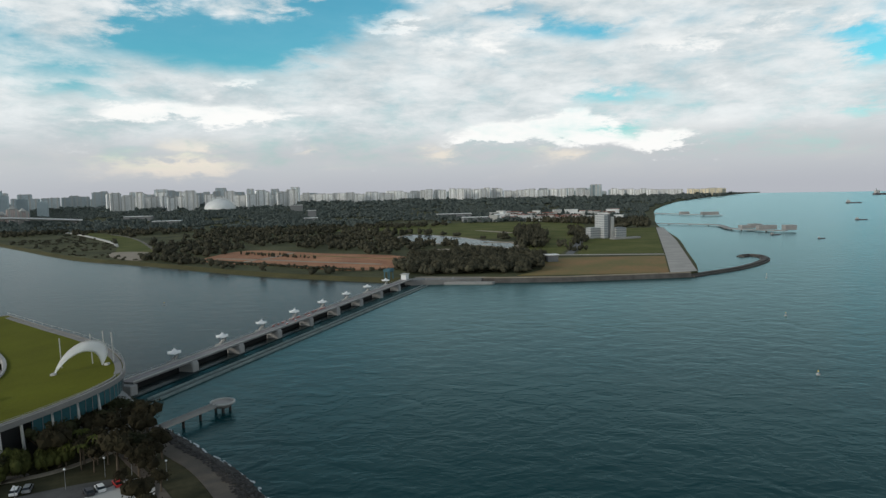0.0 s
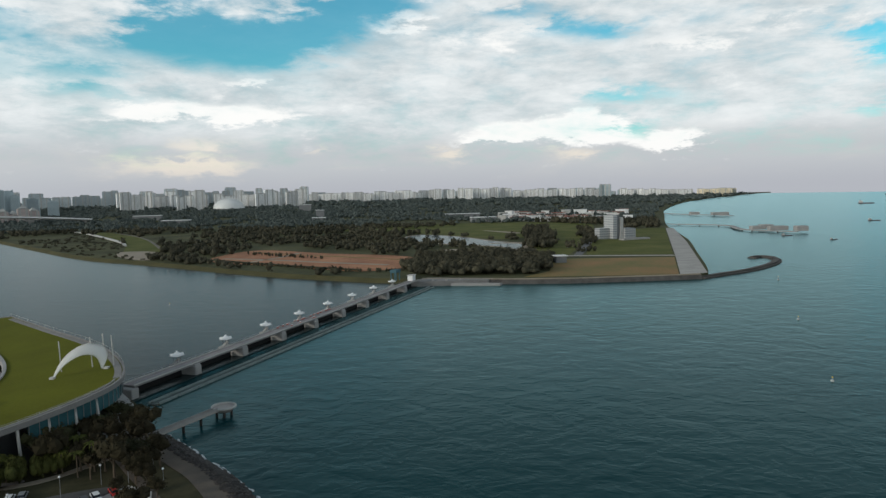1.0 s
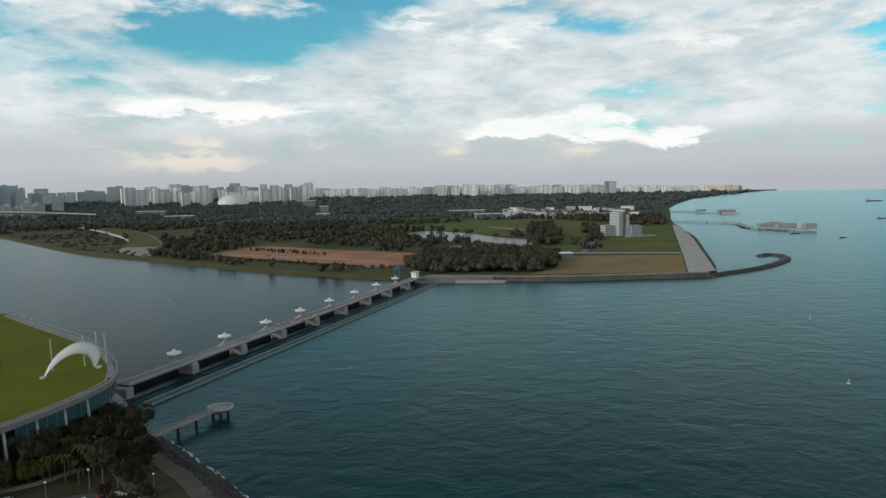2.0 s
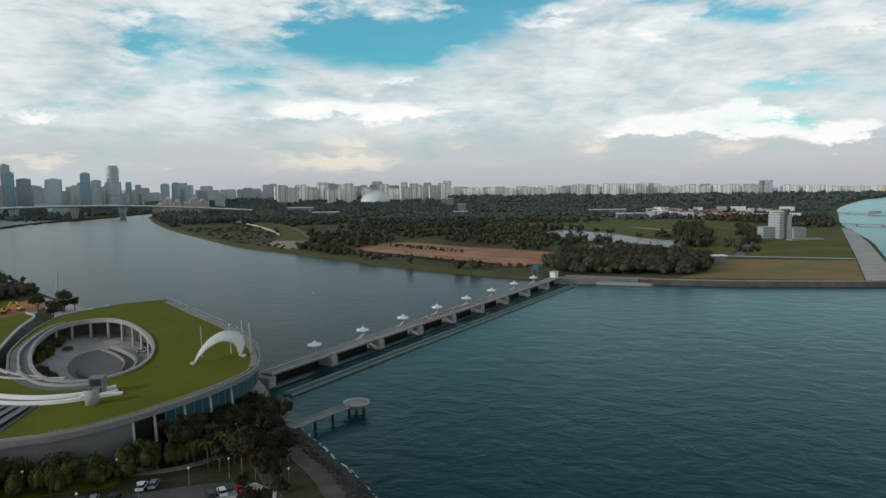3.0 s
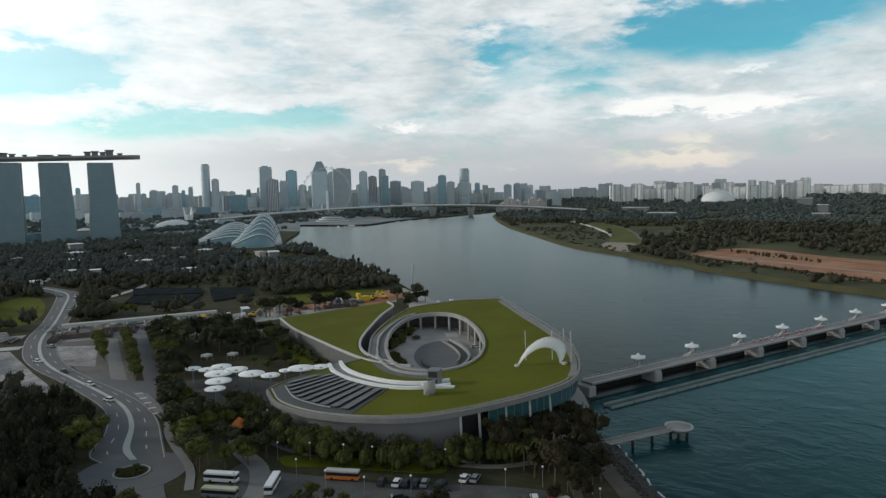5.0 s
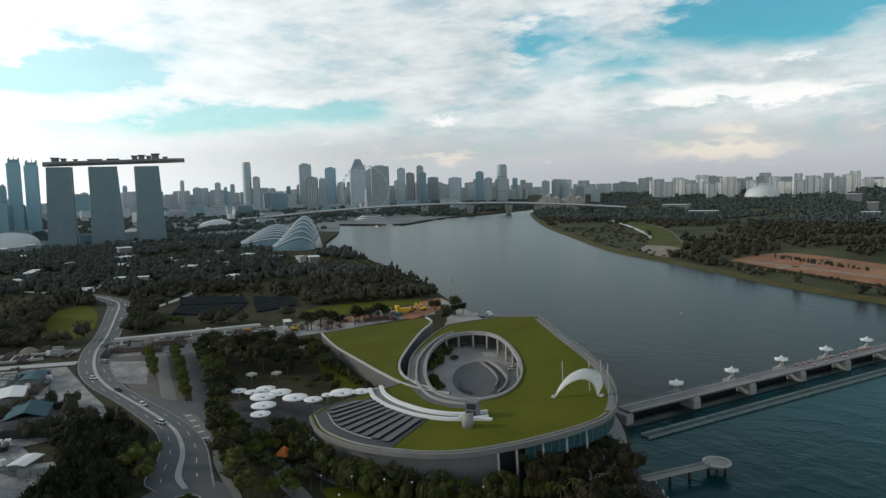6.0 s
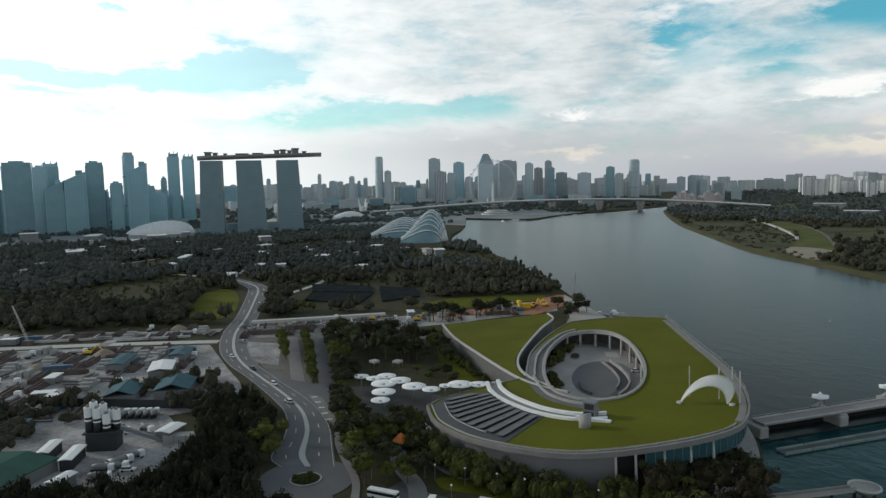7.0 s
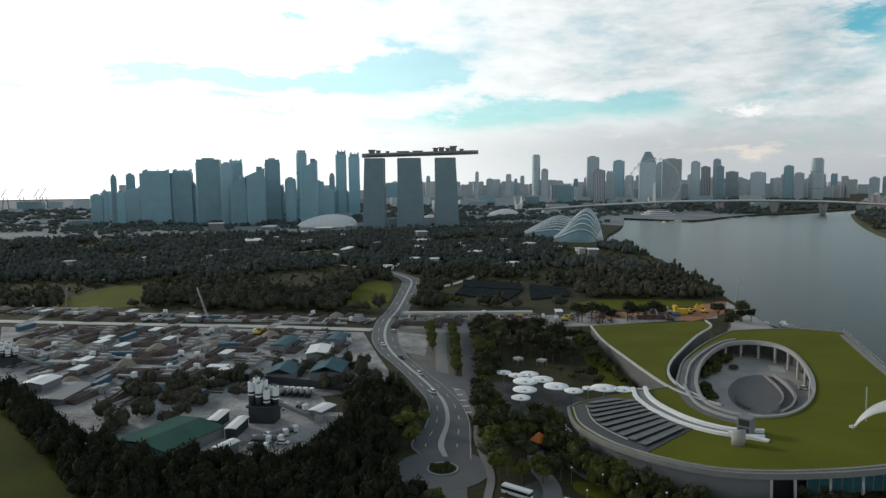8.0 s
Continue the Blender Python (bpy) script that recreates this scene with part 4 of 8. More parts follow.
# solar panels
panels = thing("solar_array", 0, 0, 0, 0, "rows of dark solar panels on the sloping roof", "solar panels")
bm = bmesh.new()
add_prism(bm, offset(OUTER[63:], -2.2) + [(-187, 152), (-178.5, 161), (-166.5, 157), (-152.5, 154.6), (-145, 154.5), (-138, 132)], lambda x, y: roof_z(x, y) + 0.02, lambda x, y: roof_z(x, y) + 0.15)
part("gravel_bed", bm, M_DARK, panels, "dark roof bed between the panels")
FIELD = offset(OUTER[66:], -6.6) + [(-188, 150), (-178, 159.5), (-166.5, 155.6), (-152.5, 153.2), (-146.5, 153), (-141.5, 135)]
for k in range(10):
    xb = -186.5 + 4.75 * k
    lean = 0.27 - 0.52 * k / 9               # the rows fan out towards the terrace

    def row_x(y):
        return xb + lean * (y - 136)

    ys = [y / 4 for y in range(130 * 4, 164 * 4) if inside(row_x(y / 4), y / 4, FIELD)]
    if not ys or max(ys) - min(ys) < 4:
        continue
    y0, y1 = min(ys), max(ys)
    count = max(1, int((y1 - y0) / 3.6))
    for q in range(count):
        a, b = y0 + (y1 - y0) * q / count + 0.05, y0 + (y1 - y0) * (q + 1) / count - 0.05
        c = [(row_x(y) + w, y) for w, y in ((-1.85, a), (1.85, a), (1.85, b), (-1.85, b))]
        bm = bmesh.new()
        lo = [bm.verts.new((x, y, roof_z(x, y) + h)) for (x, y), h in zip(c, (0.14, 0.55, 0.55, 0.14))]
        hi = [bm.verts.new((x, y, roof_z(x, y) + h)) for (x, y), h in zip(c, (0.20, 0.61, 0.61, 0.20))]
        for e in range(4):
            bm.faces.new((lo[e], lo[(e + 1) % 4], hi[(e + 1) % 4], hi[e]))
        bm.faces.new(hi)
        bm.faces.new(lo[::-1])
        part("panel", bm, M_SOLAR, panels)
    bm = bmesh.new()
    for y in (y0 + 0.5, y1 - 0.5):
        x = row_x(y)
        add_box(bm, x - 1.2, x + 1.2, y - 0.15, y + 0.15, roof_z(x, y), roof_z(x, y) + 0.16)
    part("mount", bm, M_STEEL, panels)

# white stepped garden walls below the panels
for x, y, l, tr, h in ((-186.5, 136.2, 6.0, -22, 2.6), (-180.5, 133.9, 5.0, -20, 2.0), (-175, 132.2, 5.0, -17, 2.4), (-169, 130.4, 5.5, -14, 1.8)):
    ob = thing("garden_wall", x, y, LAND - 0.1, tr, "short white stepped garden wall at the building's foot", "wall", "garden walls")
    bm = bmesh.new()
    add_box(bm, -l / 2, l / 2, -0.3, 0.3, 0, h, 0.05)
    part("wall", bm, M_PALE, ob)
    bm = bmesh.new()
    add_box(bm, -l / 2 - 0.1, l / 2 + 0.1, -0.8, 0.8, h + 0.01, h + 0.25, 0.03)
    part("coping", bm, M_WHITE, ob)

# concrete drum and lift tower on the roof
drum = thing("stair_drum", -129, 155, roof_z(-129, 155), 0, "short slanted concrete drum on the lawn roof", "stair tower")
bm = bmesh.new()
add_cyl(bm, 0, 0, -0.5, 3.8, 1.75, n=24)
for v in bm.verts:
    if v.co.z > 2:
        v.co.z += v.co.x * 0.35
part("wall", bm, M_CONC, drum, "", True)
lift = thing("lift_tower", -133.5, 162.5, roof_z(-133, 162), 25, "small grey lift tower with dark openings", "lift tower")
bm = bmesh.new()
add_box(bm, -1.9, 1.9, -1.9, 1.9, -1, 4.9, 0.12)
part("shaft", bm, M_GREYWALL, lift)
# Dark slabs on the shaft stand in for its shaded openings.
for z in (0.4, 2.7):
    bm = bmesh.new()
    add_box(bm, -1.4, 1.4, -2.0, -1.8, z, z + 1.7)
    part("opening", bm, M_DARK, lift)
bm = bmesh.new()
add_box(bm, -3.5, 7, -4.2, -2.6, -1, 1.0, 0.1)
part("ramp_parapet", bm, M_WHITE, lift, "white parapet")

# white sail canopy on the roof
AL, AR = Vector((-120.2, 187.0)), Vector((-107.0, 193.6))
canopy = thing("sail_canopy", 0, 0, 0, 0, "white crescent fabric canopy arching over the lawn roof", "canopy")
bm = bmesh.new()
along = (AR - AL).normalized()
side = Vector((-along.y, along.x))
ARC_OUT = spline([(0.0, 0.0), (0.10, 2.9), (0.26, 5.6), (0.46, 7.3), (0.67, 7.9), (0.87, 7.3), (1.01, 5.6), (1.03, 3.0), (0.93, 0.0)], 5)
ARC_IN = spline([(0.035, 0.0), (0.14, 1.9), (0.29, 3.7), (0.46, 4.9), (0.61, 5.2), (0.74, 4.7), (0.82, 3.6), (0.87, 1.9), (0.90, 0.0)], 5)
rows = []
for (s0, h0), (s1, h1) in zip(ARC_IN, ARC_OUT):
    row = []
    for j in range(6):
        u = j / 5
        s_, h_ = s0 + (s1 - s0) * u, h0 + (h1 - h0) * u
        q = AL + (AR - AL) * s_ + side * (3.4 * u * (h_ / 8.0) ** 0.8 - 0.8 * math.sin(math.pi * u) * h_ / 8.0)
        row.append(bm.verts.new((q.x, q.y, roof_z(q.x, q.y) + 0.25 + h_)))
    rows.append(row)
for a, c in zip(rows, rows[1:]):
    for j in range(5):
        bm.faces.new((a[j], a[j + 1], c[j + 1], c[j]))
bmesh.ops.solidify(bm, geom=bm.faces[:], thickness=0.15)
part("fabric", bm, M_FABRIC, canopy, "taut white fabric", True)
for x, y in ((-121.5, 194), (-113, 196.5), (-106.2, 196.5), (-110.5, 199.5)):
    bm = bmesh.new()
    add_beam(bm, (x, y, roof_z(x, y)), (x - 0.5, y + 0.4, roof_z(x, y) + 9.5), 0.26)
    part("mast", bm, M_PALE, canopy)
for p in (AL, AR):
    bm = bmesh.new()
    add_box(bm, p.x - 0.7, p.x + 0.7, p.y - 0.7, p.y + 0.7, roof_z(p.x, p.y) - 0.2, roof_z(p.x, p.y) + 0.6, 0.1)
    part("anchor", bm, M_PALE, canopy)


# white disc canopies in front of the building
def disc(r):
    ob = thing("disc_canopy", 0, 0, 0, 0, "white round disc canopy on a slim post", "canopy", "disc canopies")
    bm = bmesh.new()
    n2 = 28
    prof = ((0.4, 5.0), (r * 0.35, 5.15), (r, 5.7), (r, 6.0), (r * 0.35, 5.5), (0.4, 5.4))
    vv = [[bm.verts.new((q * math.cos(2 * math.pi * k / n2), q * math.sin(2 * math.pi * k / n2), z)) for k in range(n2)] for q, z in prof]
    for a in range(len(prof)):
        for k in range(n2):
            c, d = vv[a], vv[(a + 1) % len(prof)]
            bm.faces.new((c[k], c[(k + 1) % n2], d[(k + 1) % n2], d[k]))
    plate = part("disc", bm, M_FABRIC, ob, "", True)
    bm = bmesh.new()
    add_cyl(bm, 0, 0, 0, 5.3, 0.28, n=8)
    part("post", bm, M_STEEL, ob)
    bm = bmesh.new()
    add_cyl(bm, 0, 0, 5.42, 5.75, 0.7, 0.5, 10)
    part("cap", bm, M_STEEL, plate, "grey centre cap")
    return ob


DISCS = ((-232, 139, 3.0), (-226.4, 141.4, 3.0), (-226, 147, 3.8), (-217.6, 148, 4.2), (-218, 140.9, 4.8), (-209, 135.5, 4.4), (-201.4, 129.6, 3.4), (-207.8, 148, 4.6), (-200.5, 150.8, 3.4), (-196.5, 154.3, 2.2), (-194.5, 159.6, 4.6), (-190, 165, 3.4), (-184.5, 169.5, 4.4))
protos = {}
for x, y, r in DISCS:
    z = LAND + (1.6 if x > -200 else 0.0)
    m = pose(x, y, z, 0, 0, rnd0.uniform(0, 90))
    if r in protos:
        copy_thing(protos[r], m)
    else:
        protos[r] = disc(r)
        protos[r].matrix_basis = m
sheet("plaza", [(-240, 136), (-232, 152), (-205, 160), (-188, 176), (-176, 170), (-190, 146), (-200, 126), (-214, 120)], LAND + 0.12, M_CARPARK, "grey paved plaza below the disc canopies", "pavement")

# ---- city skyline: bearing, distance, width, height ----
CBD = [(93.59, 2500, 34, 51), (93.01, 2500, 13, 65), (92.38, 2500, 15, 114), (91.92, 2500, 28, 59), (91.27, 2700, 27, 121), (90.9, 2500, 54, 68), (89.46, 2500, 96, 130), (87.53, 2500, 69, 131), (86.66, 2500, 12, 86), (85.49, 2500, 78, 168), (84.14, 2350, 36, 150), (83.53, 2500, 48, 165), (83.29, 2300, 46, 106), (81.97, 2300, 57, 134), (80.63, 2500, 50, 168), (79.95, 2500, 12, 72), (79.18, 2300, 33, 100), (78.31, 2500, 38, 191), (77.67, 2300, 53, 159), (76.45, 2500, 63, 68), (75.87, 2500, 16, 116), (75.18, 2800, 40, 210), (74.11, 2800, 41, 200), (71.22, 3000, 56, 79)]
BAYFRONT = [(64.16, 3600, 19, 136), (63.09, 3600, 35, 100), (59.24, 3000, 41, 193), (58.53, 3000, 32, 136), (56.76, 2500, 62, 67), (54.68, 3000, 56, 185), (54.12, 2600, 49, 123), (53.22, 2700, 35, 120), (52.59, 3000, 50, 167), (51.73, 2700, 31, 102), (50.35, 2500, 62, 163), (49.36, 2700, 29, 149), (48.54, 2600, 74, 158), (46.78, 2900, 37, 155), (46.05, 2900, 37, 135), (45.24, 2900, 31, 163), (44.96, 2850, 28, 135), (44.15, 3200, 56, 118), (43.32, 2900, 31, 86), (42.3, 2900, 60, 111), (40.25, 2900, 37, 133), (39.54, 2900, 35, 106), (38.41, 2900, 51, 155), (33.63, 2600, 44, 90)]


def at(b, d):
    """A place by its bearing to the left of +y, in degrees, and its distance."""
    return -math.sin(radians(b)) * d, math.cos(radians(b)) * d


rnd = random.Random(7)


def tower(b, d, w, h, kind="flat", mat=F_BLUE, label="blue-grey glass office tower in the city", deep=0.75):
    x, y = at(b, d)
    ob = thing("office_tower", x, y, LAND - 0.2, b + rnd.uniform(-9, 9), label, "tower", "city towers")
    bm = bmesh.new()
    q = w * deep / 2
    if kind == "round":
        add_cyl(bm, 0, 0, 0, h, w / 2, n=24)
    elif kind == "slant":
        vs = add_box(bm, -w / 2, w / 2, -q, q, 0, h)
        for v in vs:
            if v.co.z > h / 2 and v.co.x < 0:
                v.co.z = h * 0.86
    else:
        add_box(bm, -w / 2, w / 2, -q, q, 0, h * (0.9 if kind == "crown" else 0.955 if kind == "step" else 1.0))
    part("body", bm, mat, ob)
    bm = bmesh.new()
    if kind == "crown":
        vs = add_box(bm, -w / 2 + 0.5, w / 2 - 0.5, -q + 0.5, q - 0.5, h * 0.9 + 0.01, h * 1.12)
        for v in vs:
            if v.co.z > h:
                v.co.x *= 0.36
                v.co.y *= 0.36
        part("pyramid_top", bm, mat, ob)
    elif kind == "step":
        add_box(bm, -w * 0.34, w * 0.34, -q * 0.7, q * 0.7, h * 0.955 + 0.01, h)
        part("upper_storey", bm, mat, ob)
        bm = bmesh.new()
        add_cyl(bm, w * 0.1, 0, h + 0.01, h * 1.05, 0.9, 0.4, 6)
        part("mast", bm, M_STEEL, ob)
        for q in (-0.4, 0.32):
            bm = bmesh.new()
            vs = add_box(bm, w * q, w * (q + 0.16), -0.6 * w * deep / 2, 0.6 * w * deep / 2, h * 0.955 + 0.02, h * 1.035)
            for v in vs:
                if v.co.z > h and v.co.x < w * (q + 0.08):
                    v.co.z = h
            part("crest_fin", bm, mat, ob)
    elif kind == "round":
        add_cyl(bm, 0, 0, h + 0.01, h + 6, w * 0.4, n=20)
        part("roof_plant", bm, M_PALE, ob)
    elif kind == "flat":
        add_box(bm, -w * 0.28, w * 0.22, -q * 0.5, q * 0.5, h + 0.01, h + max(3.0, h * 0.025))
        part("roof_plant", bm, mat, ob)
    else:
        add_box(bm, w * 0.1, w * 0.4, -q * 0.4, q * 0.4, h - 6, h + 3)
        part("roof_plant", bm, mat, ob)
    for s in (-1, 1):
        bm = bmesh.new()
        z1 = h * (0.84 if kind in ("slant", "crown") else 0.95)
        if kind == "round":
            add_cyl(bm, 0, 0, h * (0.5 + 0.2 * s), h * (0.5 + 0.2 * s) + 3, w / 2 + 0.6, n=24)
        else:
            add_box(bm, s * w * 0.5 - 1.2, s * w * 0.5 + 1.2, -q - 1.2, -q + 2, 0, z1)
        part("corner_pier", bm, mat, ob)
    return ob


KINDS = {3: "flat", 6: "step", 7: "step", 9: "flat", 12: "slant", 13: "slant", 17: "round", 18: "slant", 14: "flat"}
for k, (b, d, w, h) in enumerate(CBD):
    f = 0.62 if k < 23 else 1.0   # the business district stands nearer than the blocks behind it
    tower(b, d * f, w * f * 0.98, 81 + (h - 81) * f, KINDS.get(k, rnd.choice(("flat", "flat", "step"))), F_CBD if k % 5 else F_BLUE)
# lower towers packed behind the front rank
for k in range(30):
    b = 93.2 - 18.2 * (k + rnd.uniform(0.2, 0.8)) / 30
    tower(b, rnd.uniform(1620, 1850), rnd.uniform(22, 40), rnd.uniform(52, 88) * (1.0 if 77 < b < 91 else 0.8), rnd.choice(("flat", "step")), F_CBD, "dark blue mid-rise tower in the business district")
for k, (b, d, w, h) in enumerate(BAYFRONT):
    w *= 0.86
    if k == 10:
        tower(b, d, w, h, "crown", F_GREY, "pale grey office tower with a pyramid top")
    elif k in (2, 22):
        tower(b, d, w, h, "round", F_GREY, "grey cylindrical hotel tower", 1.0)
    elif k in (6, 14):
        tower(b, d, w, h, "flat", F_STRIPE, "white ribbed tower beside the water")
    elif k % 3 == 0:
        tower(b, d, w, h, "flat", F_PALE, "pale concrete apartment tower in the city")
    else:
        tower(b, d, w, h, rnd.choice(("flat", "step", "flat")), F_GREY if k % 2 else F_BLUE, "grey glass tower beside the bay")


def block(b, d, w, h, mat, label, name="apartment_block", group="apartment blocks", deep=12.0, parts=True):
    x, y = at(b, d)
    ob = thing(name, x, y, LAND - 0.2, b + rnd.uniform(-25, 25), label, "apartments", group)
    bm = bmesh.new()
    add_box(bm, -w / 2, w / 2, -deep / 2, deep / 2, 0, h)
    part("body", bm, mat, ob)
    if parts:
        for s in (-0.28, 0.28):
            bm = bmesh.new()
            add_box(bm, w * s - 2.2, w * s + 2.2, -deep / 2 - 1.6, -deep / 2 + 3, 0, h + 3.5)
            part("stair_core", bm, M_PALE, ob)
    bm = bmesh.new()
    add_box(bm, -w * 0.42, w * 0.42, -deep * 0.3, deep * 0.3, h + 0.01, h + 1.8)
    part("roof_slab", bm, M_CONC, ob)
    return ob


# public housing along the far east shore
def estate(b0, b1, count, d0, d1, h0, h1, w0, w1, mat, label):
    for k in range(count):
        f = (k + rnd.uniform(0.15, 0.85)) / count
        block(b0 + (b1 - b0) * f, rnd.uniform(d0, d1), rnd.uniform(w0, w1), rnd.uniform(h0, h1), mat, label)


W_LABEL = "white slab apartment block in a far estate"
estate(26.5, 20.0, 15, 2900, 3300, 52, 82, 30, 48, F_WHITE, W_LABEL)
estate(19.4, 12.6, 14, 2950, 3400, 50, 80, 30, 50, F_WHITE, W_LABEL)
estate(34, 12, 34, 3900, 4500, 60, 100, 35, 70, F_PALE, "pale far apartment block behind the estate")
estate(12.4, 2.2, 20, 3900, 4400, 42, 62, 40, 80, F_WHITE, W_LABEL)
estate(2.0, -4.9, 13, 3700, 4000, 62, 70, 34, 46, F_WHITE, "tall white slab apartment block in a row")
estate(-5.0, -11.8, 13, 3800, 4200, 46, 60, 34, 60, F_WHITE, W_LABEL)
estate(-12.0, -13.0, 2, 3700, 3800, 72, 74, 36, 38, F_GREY, "dark grey apartment tower by the sea")
estate(-13.6, -19.2, 12, 4000, 4400, 36, 52, 34, 60, F_WHITE, W_LABEL)
estate(-19.4, -22.4, 6, 4200, 4400, 36, 42, 40, 60, F_CREAM, "sunlit cream slab block at the far coast")
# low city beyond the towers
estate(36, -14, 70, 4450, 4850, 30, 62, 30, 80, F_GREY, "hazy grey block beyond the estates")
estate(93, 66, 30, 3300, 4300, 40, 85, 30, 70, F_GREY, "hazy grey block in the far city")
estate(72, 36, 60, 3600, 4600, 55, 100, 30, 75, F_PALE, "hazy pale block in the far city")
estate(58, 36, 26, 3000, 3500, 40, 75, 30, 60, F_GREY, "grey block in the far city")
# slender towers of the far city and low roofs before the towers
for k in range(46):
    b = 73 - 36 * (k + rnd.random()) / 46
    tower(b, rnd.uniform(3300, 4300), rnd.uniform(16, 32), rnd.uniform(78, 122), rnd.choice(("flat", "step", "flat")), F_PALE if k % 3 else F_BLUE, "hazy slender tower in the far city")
sheet("city_ground", [at(104, 1300), at(92, 1180), at(80, 1190), at(70, 1220), at(61, 1330), at(57, 1450), at(52, 2000), at(48, 2600), at(60, 4300), at(80, 4700), at(104, 4600)], LAND + 0.25, M_URBAN, "grey paved city ground", "ground", 0.3)
sheet("bay_ground", [(-1020, 800), (-1232, 966), (-1112, 1006), (-1092, 1046), (-1158, 1186), (-1205, 1330), (-1600, 1400), (-1600, 900), (-1200, 780)], LAND + 0.2, M_URBAN, "grey paved ground along the bay", "ground", 0.25)
for k in range(16):
    b, d = 99 - 44 * (k + rnd.random()) / 16, rnd.uniform(1480, 1850)
    if 66 < b < 75 and d > 1450:
        d = 1330
    block(b, d, rnd.uniform(22, 60), rnd.uniform(5, 13), (F_PALE, F_BLUE, F_GREY)[k % 3], "low pale city building among trees", "low_building", "low city buildings", rnd.uniform(14, 26), False)
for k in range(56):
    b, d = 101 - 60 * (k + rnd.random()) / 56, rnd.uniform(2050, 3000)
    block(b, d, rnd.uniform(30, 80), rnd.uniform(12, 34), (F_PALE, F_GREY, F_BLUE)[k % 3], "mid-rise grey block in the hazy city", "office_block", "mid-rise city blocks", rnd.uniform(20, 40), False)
# riverside condominiums beside the bridge
for k in range(6):
    b = 35.2 - 0.62 * k
    ob = block(b, 2050 + 40 * (k % 2), 26, 24 + 7 * ((k * 2) % 3), F_PINK, "pinkish-white stepped condominium by the water", "condominium", "riverside condominiums", 16)
    bm = bmesh.new()
    h = 25.81 + 7 * ((k * 2) % 3)
    vs = add_box(bm, -8, 8, -7, 7, h + 0.02, h + 8)
    for v in vs:
        if v.co.z > h + 4:
            v.co.x *= 0.2
            v.co.y *= 0.2
    part("hipped_roof", bm, M_PALE, ob)
for b, d, w, h in ((34.8, 2500, 26, 86), (34.0, 2550, 24, 90), (33.1, 2550, 24, 74), (32.0, 2600, 34, 62), (30.8, 2500, 30, 52)):
    tower(b, d, w, h, "flat", F_GREY, "grey apartment tower behind the condominiums")

# ---- the hotel with three towers and a boat-shaped deck ----
HS, HE = Vector((-2310, 672)) * 0.535, Vector((-2155, 1060)) * 0.535
HD = (HE - HS).normalized()
HS = HS + HD * 7.5
hotel = thing("hotel_complex", HS.x, HS.y, LAND - 0.2, math.degrees(math.atan2(HD.y, HD.x)), "three grey glass hotel towers carrying one long boat-shaped deck", "hotel")
hotel.scale = (0.68, 0.68, 0.83)
HL = (HE - HS).length / 0.68 + 2
for k, (s0, s1) in enumerate(((10, 65), (104, 166), (207, 261))):
    bm = bmesh.new()
    levels = 14
    rows = []
    for j in range(levels + 1):
        t = j / levels
        z = 154 * t
        flare = 22 * (1 - t) ** 2.2
        x0, x1 = s0 - 4 * (1 - t) + 3 * t * (k == 0), s1 + (9 if k else 2) * (1 - t)
        rows.append([bm.verts.new(c) for c in ((x0, -12 - 6 * (1 - t), z), (x1, -12 - 6 * (1 - t), z), (x1, 14 + flare, z), (x0, 14 + flare, z))])
    for a, c in zip(rows, rows[1:]):
        for q in range(4):
            bm.faces.new((a[q], a[(q + 1) % 4], c[(q + 1) % 4], c[q]))
    bm.faces.new(rows[-1])
    bm.faces.new(rows[0][::-1])
    part("tower", bm, F_HOTEL, hotel, "grey-teal curved glass hotel tower")
    for xe in ((s1 + 1.5,) if k == 0 else (s0 - 1.5,)):
        bm = bmesh.new()
        add_beam(bm, (xe - (4 if k else -1), 16 + 24, 0), (xe, 15, 80), 3.0)
        add_beam(bm, (xe, 15, 80), (xe, 13, 154), 3.0)
        part("edge_wall", bm, M_PALE, hotel, "pale side wall")
bm = bmesh.new()
rows = []
for j in range(29):
    s = j / 28
    x = 6 + s * (HL - 2)
    half = 16 * min(1.0, (s / 0.08 + 0.35), ((1 - s) / 0.2) ** 0.75 + 0.04)
    up = 155 + 6 * s
    rows.append([bm.verts.new(c) for c in ((x, -half, up + 9), (x, half, up + 9), (x, half * 0.95, up + 5), (x, half * 0.45, up), (x, -half * 0.45, up), (x, -half * 0.95, up + 5))])
for a, c in zip(rows, rows[1:]):
    for q in range(6):
        bm.faces.new((a[q], a[(q + 1) % 6], c[(q + 1) % 6], c[q]))
bm.faces.new(rows[0])
bm.faces.new(rows[-1][::-1])
part("sky_deck", bm, M_CONC, hotel, "long pale metal deck bridging the tower tops")
for k, (x, w, h) in enumerate(((33, 16, 8), (51, 11, 6), (76, 8, 4), (207, 13, 8), (223, 14, 9), (240, 11, 7), (255, 17, 11), (278, 10, 4), (118, 32, 3), (158, 27, 3))):
    bm = bmesh.new()
    z = 155 + 6 * x / HL + 9.01
    add_box(bm, x - w / 2, x + w / 2, -6, 6, z, z + h * 0.75, 0.8)
    add_box(bm, x - w / 2 - 2, x + w / 2 + 2, -8, 8, z + h * 0.75, z + h, 0.5)
    part("rooftop_pavilion", bm, M_GREYWALL, hotel)


